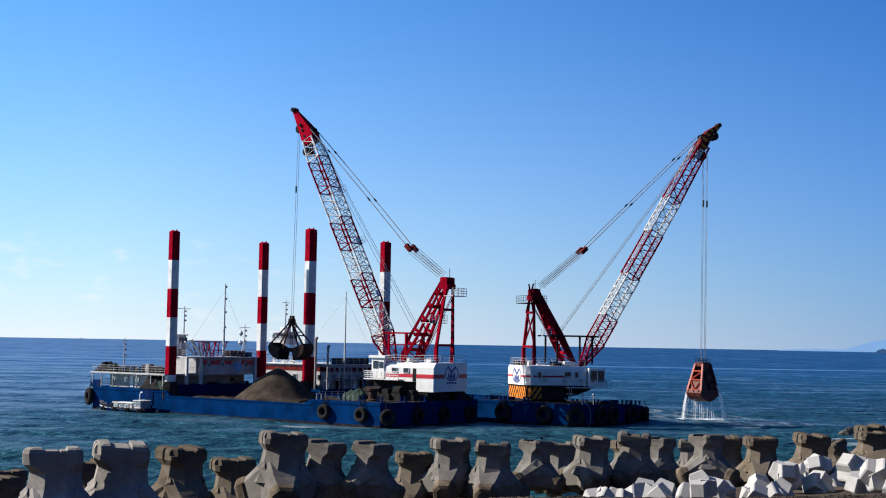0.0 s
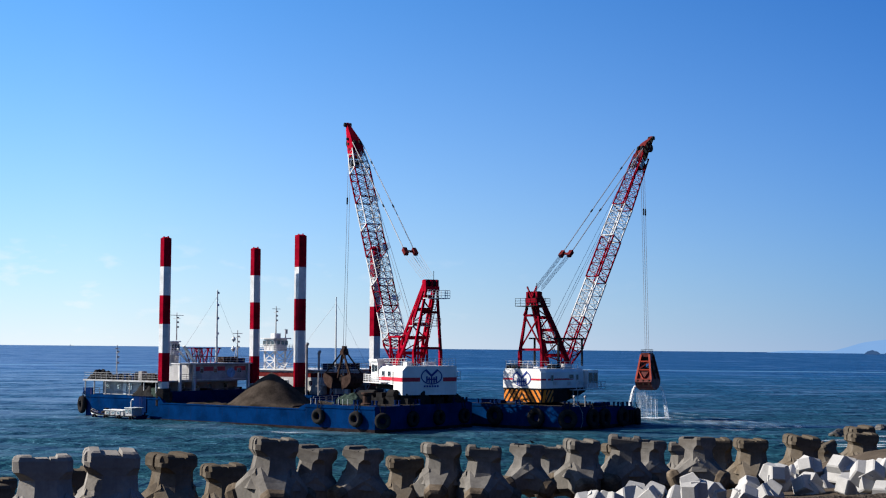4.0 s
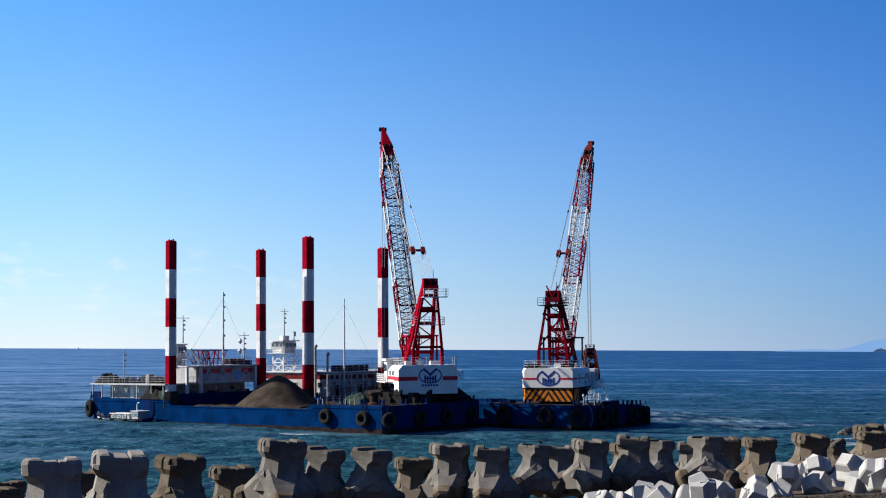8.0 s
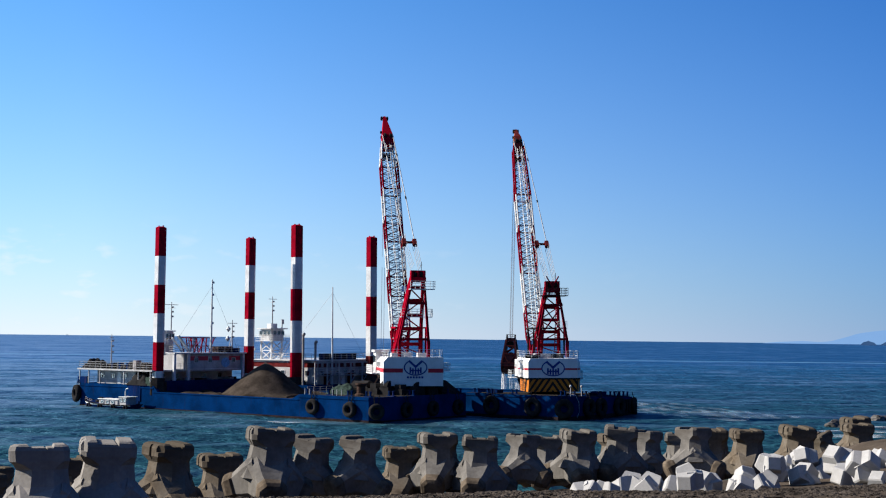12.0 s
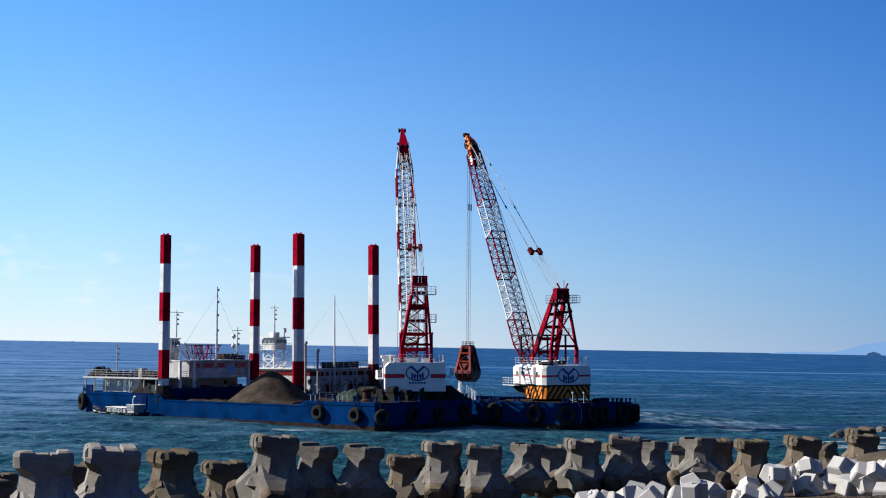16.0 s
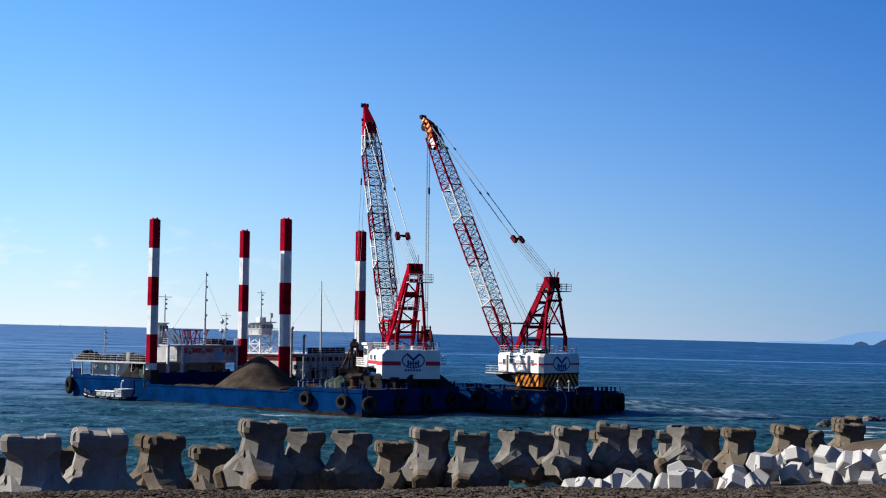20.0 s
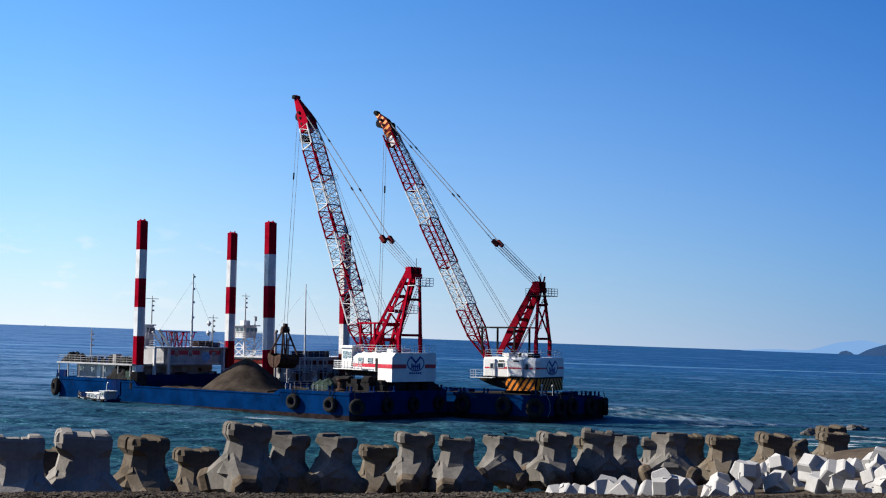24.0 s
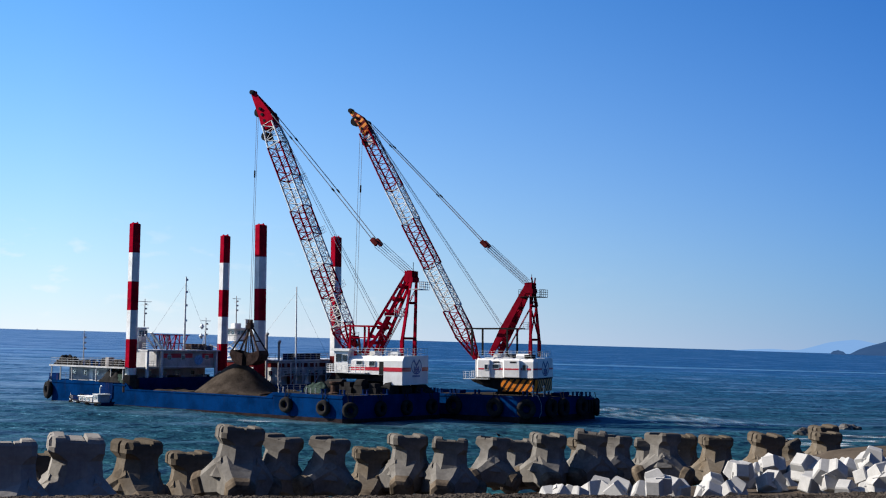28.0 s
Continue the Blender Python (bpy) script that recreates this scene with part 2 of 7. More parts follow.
def sea_material():
    m = bpy.data.materials.new("sea_water")
    m.use_nodes = True
    n, l = m.node_tree.nodes, m.node_tree.links
    p = n["Principled BSDF"]
    p.inputs["Roughness"].default_value = 0.25
    p.inputs["Specular IOR Level"].default_value = 0.0
    g = n.new("ShaderNodeNewGeometry")
    sep = n.new("ShaderNodeSeparateXYZ")
    l.new(g.outputs["Position"], sep.inputs[0])
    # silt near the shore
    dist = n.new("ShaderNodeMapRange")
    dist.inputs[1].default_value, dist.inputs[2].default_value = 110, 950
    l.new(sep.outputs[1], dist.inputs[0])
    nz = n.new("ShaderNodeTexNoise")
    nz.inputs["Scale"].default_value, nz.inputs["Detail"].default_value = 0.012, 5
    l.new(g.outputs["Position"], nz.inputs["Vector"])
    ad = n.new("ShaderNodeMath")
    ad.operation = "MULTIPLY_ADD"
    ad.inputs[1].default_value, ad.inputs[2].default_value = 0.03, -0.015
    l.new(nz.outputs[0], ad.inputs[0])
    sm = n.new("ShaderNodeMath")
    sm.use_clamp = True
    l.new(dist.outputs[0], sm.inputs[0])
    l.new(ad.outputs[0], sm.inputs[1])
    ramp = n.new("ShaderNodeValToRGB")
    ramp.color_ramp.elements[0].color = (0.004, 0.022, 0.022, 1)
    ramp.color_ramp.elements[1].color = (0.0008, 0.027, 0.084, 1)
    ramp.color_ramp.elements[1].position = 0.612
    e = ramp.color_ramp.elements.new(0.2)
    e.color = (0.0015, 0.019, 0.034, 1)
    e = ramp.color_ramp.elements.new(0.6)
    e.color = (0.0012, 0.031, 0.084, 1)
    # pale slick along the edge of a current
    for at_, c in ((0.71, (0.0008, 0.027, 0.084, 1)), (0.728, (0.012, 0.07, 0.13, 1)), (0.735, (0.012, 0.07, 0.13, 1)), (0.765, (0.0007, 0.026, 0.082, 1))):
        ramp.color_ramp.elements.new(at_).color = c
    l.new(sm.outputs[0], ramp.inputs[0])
    # light and dark of the ripples put into the base colour by noise
    ms = n.new("ShaderNodeMapping")
    ms.inputs["Scale"].default_value = (0.22, 0.2, 1)
    ms.inputs["Rotation"].default_value = (0, 0, 0.1)
    l.new(g.outputs["Position"], ms.inputs[0])
    ns = n.new("ShaderNodeTexNoise")
    ns.inputs["Scale"].default_value, ns.inputs["Detail"].default_value, ns.inputs["Roughness"].default_value = 1.0, 9, 0.72
    l.new(ms.outputs[0], ns.inputs["Vector"])
    rs = n.new("ShaderNodeMapRange")
    rs.inputs[1].default_value, rs.inputs[2].default_value, rs.inputs[3].default_value, rs.inputs[4].default_value = 0.32, 0.68, 0.25, 1.9
    l.new(ns.outputs[0], rs.inputs[0])
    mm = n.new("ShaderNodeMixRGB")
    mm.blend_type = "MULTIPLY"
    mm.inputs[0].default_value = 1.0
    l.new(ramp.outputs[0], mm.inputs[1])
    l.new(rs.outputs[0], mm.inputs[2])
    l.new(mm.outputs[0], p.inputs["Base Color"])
    rr = n.new("ShaderNodeMapRange")
    rr.inputs[1].default_value, rr.inputs[2].default_value, rr.inputs[3].default_value, rr.inputs[4].default_value = 0.35, 0.65, 0.34, 0.46
    l.new(ns.outputs[0], rr.inputs[0])
    gl = n.new("ShaderNodeBsdfGlossy")
    l.new(rr.outputs[0], gl.inputs["Roughness"])
    mix = n.new("ShaderNodeMixShader")
    # wind streaks: smoother and rougher water side by side, drawn out across the view
    streaks = []
    for sx, sy in ((0.05, 0.13), (0.012, 0.035)):
        mw = n.new("ShaderNodeMapping")
        mw.inputs["Scale"].default_value = (sx, sy, 1)
        mw.inputs["Rotation"].default_value = (0, 0, 0.06)
        l.new(g.outputs["Position"], mw.inputs[0])
        nw = n.new("ShaderNodeTexNoise")
        nw.inputs["Scale"].default_value, nw.inputs["Detail"].default_value, nw.inputs["Roughness"].default_value = 1.0, 6, 0.65
        l.new(mw.outputs[0], nw.inputs["Vector"])
        streaks.append(nw)
    sw = n.new("ShaderNodeMath")
    l.new(streaks[0].outputs[0], sw.inputs[0])
    l.new(streaks[1].outputs[0], sw.inputs[1])
    # smoother water along a current's edge; to the left, sheen painted in by position
    left_sheen = n.new("ShaderNodeMapRange")
    left_sheen.inputs[1].default_value, left_sheen.inputs[2].default_value, left_sheen.inputs[3].default_value, left_sheen.inputs[4].default_value = -22, -75, -0.04, 0.17
    l.new(sep.outputs[0], left_sheen.inputs[0])
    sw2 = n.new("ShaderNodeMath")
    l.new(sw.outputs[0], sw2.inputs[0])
    l.new(left_sheen.outputs[0], sw2.inputs[1])
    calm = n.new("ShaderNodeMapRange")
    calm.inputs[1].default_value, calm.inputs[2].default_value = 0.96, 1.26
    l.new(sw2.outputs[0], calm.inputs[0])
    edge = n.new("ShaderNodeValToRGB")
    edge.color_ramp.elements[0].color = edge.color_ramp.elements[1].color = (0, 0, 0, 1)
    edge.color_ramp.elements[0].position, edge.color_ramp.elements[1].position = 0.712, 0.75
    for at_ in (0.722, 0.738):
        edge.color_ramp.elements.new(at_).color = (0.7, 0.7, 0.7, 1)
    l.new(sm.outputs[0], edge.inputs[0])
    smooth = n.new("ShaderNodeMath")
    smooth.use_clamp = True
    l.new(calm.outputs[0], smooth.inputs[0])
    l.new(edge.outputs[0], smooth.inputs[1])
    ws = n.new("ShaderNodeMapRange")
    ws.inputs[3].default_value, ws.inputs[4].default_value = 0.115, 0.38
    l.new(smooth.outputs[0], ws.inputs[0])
    # gloss lowered near shore by distance, in place of the steeper view's weaker reflection
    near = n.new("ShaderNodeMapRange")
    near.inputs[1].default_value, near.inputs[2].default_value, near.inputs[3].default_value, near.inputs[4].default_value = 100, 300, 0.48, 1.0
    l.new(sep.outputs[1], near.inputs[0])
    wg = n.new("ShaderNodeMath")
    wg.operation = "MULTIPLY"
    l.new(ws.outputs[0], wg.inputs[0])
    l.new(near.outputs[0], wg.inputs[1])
    l.new(wg.outputs[0], mix.inputs[0])
    tint = n.new("ShaderNodeMixRGB")
    tint.inputs[1].default_value, tint.inputs[2].default_value = (0.36, 0.7, 1.0, 1), (0.7, 0.88, 1.0, 1)
    l.new(smooth.outputs[0], tint.inputs[0])
    l.new(tint.outputs[0], gl.inputs["Color"])
    l.new(p.outputs[0], mix.inputs[1])
    l.new(gl.outputs[0], mix.inputs[2])
    l.new(mix.outputs[0], n["Material Output"].inputs["Surface"])
    # wind waves and ripples, longer across the view
    hts = []
    for sx, sy, sc, k in ((0.75, 1.0, 0.16, 1.0), (0.9, 1.0, 0.5, 0.5), (1.0, 1.0, 2.2, 0.07)):
        mp = n.new("ShaderNodeMapping")
        mp.inputs["Scale"].default_value = (sx * sc, sy * sc, sc)
        mp.inputs["Rotation"].default_value = (0, 0, 0.12)
        l.new(g.outputs["Position"], mp.inputs[0])
        w = n.new("ShaderNodeTexNoise")
        w.inputs["Scale"].default_value, w.inputs["Detail"].default_value = 1.0, 3
        l.new(mp.outputs[0], w.inputs["Vector"])
        k2 = n.new("ShaderNodeMath")
        k2.operation = "MULTIPLY"
        k2.inputs[1].default_value = k
        l.new(w.outputs[0], k2.inputs[0])
        hts.append(k2)
    s1 = n.new("ShaderNodeMath")
    s2 = n.new("ShaderNodeMath")
    l.new(hts[0].outputs[0], s1.inputs[0])
    l.new(hts[1].outputs[0], s1.inputs[1])
    l.new(s1.outputs[0], s2.inputs[0])
    l.new(hts[2].outputs[0], s2.inputs[1])
    bp = n.new("ShaderNodeBump")
    bp.inputs["Distance"].default_value = 2.8
    flat = n.new("ShaderNodeMapRange")
    flat.inputs[3].default_value, flat.inputs[4].default_value = 1.0, 0.45
    l.new(smooth.outputs[0], flat.inputs[0])
    l.new(flat.outputs[0], bp.inputs["Strength"])
    l.new(s2.outputs[0], bp.inputs["Height"])
    l.new(bp.outputs[0], p.inputs["Normal"])
    l.new(bp.outputs[0], gl.inputs["Normal"])
    return m


def veil_material(name, color, amount, sx, sy, sz, lo=0.4, hi=0.65):
    """Thin white water: partly see-through, broken up by noise."""
    m = bpy.data.materials.new(name)
    m.use_nodes = True
    n, l = m.node_tree.nodes, m.node_tree.links
    p = n["Principled BSDF"]
    p.inputs["Base Color"].default_value = (*color, 1)
    p.inputs["Roughness"].default_value = 0.7
    tc = n.new("ShaderNodeTexCoord")
    mp = n.new("ShaderNodeMapping")
    mp.inputs["Scale"].default_value = (sx, sy, sz)
    l.new(tc.outputs["Object"], mp.inputs[0])
    w = n.new("ShaderNodeTexNoise")
    w.inputs["Scale"].default_value, w.inputs["Detail"].default_value = 1.0, 6
    l.new(mp.outputs[0], w.inputs["Vector"])
    r = n.new("ShaderNodeMapRange")
    r.inputs[1].default_value, r.inputs[2].default_value, r.inputs[4].default_value = lo, hi, amount
    l.new(w.outputs[0], r.inputs[0])
    l.new(r.outputs[0], p.inputs["Alpha"])
    return m


SEA = sea_material()
FOAM = veil_material("sea_foam", (0.7, 0.75, 0.78), 0.5, 0.35, 0.45, 1, 0.45, 0.75)
SWIRL = veil_material("swirling_wash", (0.5, 0.62, 0.74), 0.16, 0.42, 0.1, 1, 0.45, 0.68)
SPLASH = veil_material("splash", (0.7, 0.76, 0.8), 0.6, 0.5, 0.5, 1, 0.25, 0.6)
FALLS = veil_material("falling_water", (0.85, 0.87, 0.88), 0.55, 6, 6, 0.5, 0.3, 0.75)


# ---- mesh helpers ----
def bm_new():
    return bmesh.new()


def box(bm, x0, x1, y0, y1, z0, z1):
    v = [bm.verts.new((x, y, z)) for z in (z0, z1) for x, y in ((x0, y0), (x1, y0), (x1, y1), (x0, y1))]
    for f in ((3, 2, 1, 0), (4, 5, 6, 7), (0, 1, 5, 4), (1, 2, 6, 5), (2, 3, 7, 6), (3, 0, 4, 7)):
        bm.faces.new([v[i] for i in f])
    return v


def ring_prism(bm, rings):
    """Closed skin through rings of points of equal count."""
    vs = [[bm.verts.new(p) for p in r] for r in rings]
    n = len(vs[0])
    for a, b in zip(vs, vs[1:]):
        for i in range(n):
            bm.faces.new((a[i], a[(i + 1) % n], b[(i + 1) % n], b[i]))
    bm.faces.new(list(reversed(vs[0])))
    bm.faces.new(vs[-1])


def beam(bm, p, q, w=0.2, h=None, w2=None):
    """A straight bar of rectangular section from p to q."""
    p, q = Vector(p), Vector(q)
    d = (q - p).normalized()
    up = Vector((0, 0, 1)) if abs(d.z) < 0.95 else Vector((0, 1, 0))
    s = d.cross(up).normalized()
    u = s.cross(d)
    h = h or w
    k = (w2 or w) / w
    r = lambda c, f: [c + s * (a * w * f / 2) + u * (b * h * f / 2) for a, b in ((-1, -1), (1, -1), (1, 1), (-1, 1))]
    ring_prism(bm, [r(p, 1), r(q, k)])


def tube(bm, p, q, r0, r1=None, n=8):
    p, q = Vector(p), Vector(q)
    d = (q - p).normalized()
    up = Vector((0, 0, 1)) if abs(d.z) < 0.95 else Vector((0, 1, 0))
    s = d.cross(up).normalized()
    u = s.cross(d)
    r1 = r0 if r1 is None else r1
    g = lambda c, r: [c + s * (r * math.cos(2 * math.pi * i / n)) + u * (r * math.sin(2 * math.pi * i / n)) for i in range(n)]
    ring_prism(bm, [g(p, r0), g(q, r1)])


def lathe(bm, prof, n=12, m=Matrix()):
    """Turned about z: prof of (radius, height)."""
    ring_prism(bm, [[m @ Vector((r * math.cos(2 * math.pi * i / n), r * math.sin(2 * math.pi * i / n), z)) for i in range(n)] for r, z in prof])


def torus(bm, R, r, m, n=18, k=8):
    vs = [[bm.verts.new(m @ Vector(((R + r * math.cos(2 * math.pi * j / k)) * math.cos(2 * math.pi * i / n), (R + r * math.cos(2 * math.pi * j / k)) * math.sin(2 * math.pi * i / n), 1.25 * r * math.sin(2 * math.pi * j / k)))) for j in range(k)] for i in range(n)]
    for i in range(n):
        for j in range(k):
            bm.faces.new((vs[i][j], vs[(i + 1) % n][j], vs[(i + 1) % n][(j + 1) % k], vs[i][(j + 1) % k]))


def slab(bm, pts, z0, z1):
    """A plate of the outline pts (counterclockwise) between two heights."""
    ring_prism(bm, [[(x, y, z0) for x, y in pts], [(x, y, z1) for x, y in pts]])


def to_mesh(name, bm, materials, smooth=False, bevel=0.0):
    if bevel:
        bmesh.ops.bevel(bm, geom=[e for e in bm.edges if len(e.link_faces) == 2 and e.calc_face_angle(0) > 0.6], offset=bevel, segments=2, profile=0.6, affect="EDGES", clamp_overlap=True)
    bmesh.ops.recalc_face_normals(bm, faces=bm.faces)
    me = bpy.data.meshes.new(name)
    bm.to_mesh(me)
    bm.free()
    for mm in materials if isinstance(materials, (list, tuple)) else [materials]:
        me.materials.append(mm)
    if smooth:
        for f in me.polygons:
            f.use_smooth = True
    return me


def part(name, bm, material, parent, label="", smooth=False, bevel=0.0):
    ob = new(name, to_mesh(name, bm, material, smooth, bevel))
    ob.parent = parent
    return tagged(ob, label=label) if label else ob


def same_part(name, me, parent, m=Matrix()):
    ob = new(name, me)
    ob.parent = parent
    ob.matrix_basis = m
    return ob


def thing(name, label, category, m=Matrix(), group="", kind=""):
    ob = new(name)
    ob.empty_display_size = 0.3
    ob.matrix_world = m
    return tagged(ob, label, category, group, kind)


def solid(name, bm, material, label, category, m=Matrix(), group="", kind="", smooth=False, bevel=0.0):
    ob = new(name, to_mesh(name, bm, material, smooth, bevel))
    ob.matrix_world = m
    return tagged(ob, label, category, group, kind)


def railing(bm, pts, h=1.05, step=1.5, r=0.035, rails=3):
    """Posts and rails along a line of points."""
    for a, b in zip(pts, pts[1:]):
        a, b = Vector(a), Vector(b)
        n = max(1, round((b - a).length / step))
        for i in range(n + 1):
            p = a.lerp(b, i / n)
            tube(bm, p, p + Vector((0, 0, h)), r, n=5)
        for k in range(rails):
            z = Vector((0, 0, h * (k + 1) / rails))
            tube(bm, a + z, b + z, r * 0.85, n=5)


# ---- setting: sea, shore, distance ----
def lerp_table(x, xs, ys):
    return float(np.interp(x, xs, ys))


def wobble(x, y, s, k):
    return noise.noise(Vector((x * s, y * s, 3.7))) * k


def shore_line(x):
    """Distance of the row of armour blocks from the viewer's line."""
    return lerp_table(x, (-60, -12, -9, -4, 0.5, 8, 16, 22, 60), (30, 31, 33, 45, 55, 60, 68, 69, 78))


def ground_height(x, y):
    s = shore_line(x)
    crest = 10.28 + 0.03 * max(-12, min(12, x)) + wobble(x, y, 0.35, 0.06)
    bench = lerp_table(x, (-12, -4, 2, 6, 17, 22, 40), (5.9, 5.4, 5.6, 6.1, 6.35, 6.9, 8.0))
    toe = lerp_table(x, (-12, 0, 10, 17.5, 20, 22, 40), (5.6, 4.6, 4.4, 4.9, 6.0, 6.9, 8.2))
    full = max(0.0, min(1.0, (15 - x) / 5))
    pts = (14.8, 15.6, 22, s - 8, s, s + 6 + 3 * full, s + 30, s + 60)
    if s - 8 < 22:
        pts = (14.8, 15.6, 20, max(21, s - 8), s, s + 9, s + 30, s + 60)
    z = lerp_table(y, pts, (crest, crest - 0.25, bench + 0.2, bench, toe + 0.25 * full, toe - 0.9 + 0.8 * full, -1.5, -4.0))
    if y < -20:
        # unseen rise behind the viewer, added to block low sky light
        z += min(85.0, (-20 - y) * 0.42) * (1 + wobble(x, y, 0.01, 0.3))
    return z + wobble(x, y, 0.2, 0.22) * (1 if y > 16 else 0.2)


def setting():
    bm = bm_new()
    ys, y, st = [-900, -200, 20, 60], 80.0, 1.1
    while y < 620:
        ys.append(y)
        y, st = y + st, st * 1.012
    ys += [700, 850, 1100, 1500, 2200, 3300, 4900]
    xs = [-4900, -2500, -1200, -600, -350] + [-230 + 2.3 * i for i in range(205)] + [350, 600, 1200, 2500, 4900]

    def swell(x, y):
        f = max(0.0, min(1, (y - 70) / 40, (640 - y) / 250, (250 - abs(x)) / 60))
        if f <= 0:
            return 0.0
        warp = 6 * noise.noise(Vector((x * 0.012, y * 0.012, 0)))
        z = 0.1 * math.sin(0.20 * y + 0.06 * x + warp) + 0.05 * math.sin(0.37 * y - 0.13 * x + 1.3 * warp)
        z += 0.28 * noise.noise(Vector((x * 0.11, y * 0.16, 2))) + 0.16 * noise.noise(Vector((x * 0.3, y * 0.4, 6)))
        return z * f * 0.8 - 0.02
    g = [[bm.verts.new((x, y, swell(x, y))) for x in xs] for y in ys]
    for a, b in zip(g, g[1:]):
        for i in range(len(xs) - 1):
            bm.faces.new((a[i], a[i + 1], b[i + 1], b[i]))
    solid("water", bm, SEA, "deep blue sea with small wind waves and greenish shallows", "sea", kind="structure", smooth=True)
    bm = bm_new()
    xs = sorted(set([-700, -300, -150, -80, -50] + [round(-40 + 1.0 * i, 2) for i in range(111)] + [80, 110, 180, 400, 700]))
    ys = sorted(set([-800, -500, -300, -220, -160, -100, -60, -40, -20, -10, 4] + [round(10 + 0.8 * i, 2) for i in range(115)] + [110, 125, 140]))
    g = [[bm.verts.new((x, y, ground_height(x, y))) for x in xs] for y in ys]
    for a, b in zip(g, g[1:]):
        for i in range(len(xs) - 1):
            bm.faces.new((a[i], a[i + 1], b[i + 1], b[i]))
    solid("ground", bm, BEACH, "brown gravelly beach slope falling to the sea", "beach", kind="structure", smooth=True)
    # headland and far mountains
    def ridge(name, az0, az1, dist, prof, label, material):
        bm = bm_new()
        n = 90
        rows = []
        for k, (depth, f) in enumerate(((0, 0), (60, 0.55), (160, 0.9), (260, 1.0), (420, 0.0))):
            row = []
            for i in range(n + 1):
                a = radians(az0 + (az1 - az0) * i / n)
                h = lerp_table(i / n, [p[0] for p in prof], [p[1] for p in prof])
                h = h * f * (1 + 0.12 * noise.noise(Vector((i * 0.35, k * 0.8, dist)))) + (-3 if f == 0 else 0)
                r = dist + depth
                row.append(bm.verts.new((r * math.sin(a), r * math.cos(a), h)))
            rows.append(row)
        for a, b in zip(rows, rows[1:]):
            for i in range(n):
                bm.faces.new((a[i], a[i + 1], b[i + 1], b[i]))
        return solid(name, bm, material, label, "hills", kind="structure", smooth=True)
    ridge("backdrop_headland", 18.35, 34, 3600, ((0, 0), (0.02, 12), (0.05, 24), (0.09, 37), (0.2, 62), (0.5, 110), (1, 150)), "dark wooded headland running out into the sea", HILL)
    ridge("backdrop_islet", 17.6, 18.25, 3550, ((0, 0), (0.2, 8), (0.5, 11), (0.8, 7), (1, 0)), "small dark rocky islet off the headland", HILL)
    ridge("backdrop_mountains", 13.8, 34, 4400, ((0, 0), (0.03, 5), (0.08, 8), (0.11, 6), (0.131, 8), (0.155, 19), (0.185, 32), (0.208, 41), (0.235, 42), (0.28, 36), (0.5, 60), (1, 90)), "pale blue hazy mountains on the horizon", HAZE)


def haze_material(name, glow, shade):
    """Land far off as a flat glow: the bright air before it painted in, a little uneven over woods and gullies."""
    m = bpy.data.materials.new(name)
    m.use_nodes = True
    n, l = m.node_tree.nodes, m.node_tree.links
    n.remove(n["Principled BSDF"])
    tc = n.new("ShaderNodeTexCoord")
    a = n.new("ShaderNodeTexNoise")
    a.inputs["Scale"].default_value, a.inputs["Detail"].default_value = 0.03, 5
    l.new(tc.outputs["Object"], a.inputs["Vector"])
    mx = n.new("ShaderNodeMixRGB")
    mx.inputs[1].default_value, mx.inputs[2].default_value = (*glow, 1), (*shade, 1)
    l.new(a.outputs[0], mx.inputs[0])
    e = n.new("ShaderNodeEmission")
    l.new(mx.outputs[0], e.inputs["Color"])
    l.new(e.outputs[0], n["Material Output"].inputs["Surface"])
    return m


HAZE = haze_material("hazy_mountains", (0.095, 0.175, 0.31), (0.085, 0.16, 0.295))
HILL = haze_material("headland_haze", (0.02, 0.045, 0.1), (0.012, 0.032, 0.08))
setting()

# ---- vessels ----
HEAD = -38.1
PLACE_NEAR = pose(-7.3, 187.4, 0, rz=HEAD)
PLACE_FAR = pose(16.3, 199.8, 0, rz=HEAD)


def outline(x0, x1, y0, y1, c=1.2, ends="ab"):
    """A rectangle with its corners cut at end a (x0), end b (x1) or both."""
    a, b = (c if "a" in ends else 0.001), (c if "b" in ends else 0.001)
    return [(x0 + a, y0), (x1 - b, y0), (x1, y0 + b), (x1, y1 - b), (x1 - b, y1), (x0 + a, y1), (x0, y1 - a), (x0, y0 + a)]


def spud(vessel, x, y, top, band, w, start_red=True, worn=0.0):
    """Hexagonal spud pole with red and white bands; each band a piece of its own."""
    pole = None
    z = top
    k = 0
    while z > 3.0:
        b = bm_new()
        z1 = max(1.5, z - band)
        lathe(b, ((w, z1), (w, z)), 6)
        m = (RUST_RED if z < worn else RED) if (k % 2 == 0) == start_red else HOUSE
        if pole is None:
            lathe(b, ((w * 0.98, z + 0.002), (w * 0.6, z + 0.16), (0.06, z + 0.22)), 6)
            for k2 in (-1, 1):
                box(b, k2 * 0.5 - 0.09, k2 * 0.5 + 0.09, -0.09, 0.09, z + 0.05, z + 0.34)
            pole = part("spud_pole", b, m, vessel, "tall spud pole painted in red and white bands")
            pole.matrix_basis = pose(x, y, 0)
        else:
            part("band", b, m, pole)
        z, k = z1, k + 1
    b = bm_new()
    lathe(b, ((w * 1.6, 2.2), (w * 1.6, 4.3), (w * 1.25, 4.3), (w * 1.25, 4.9), (w * 1.04, 4.9)), 8)
    part("spud_guide", b, DECK, pole)


def tyre_mesh():
    b = bm_new()
    torus(b, 0.78, 0.36, Matrix())
    return to_mesh("tyre", b, RUBBER, True)


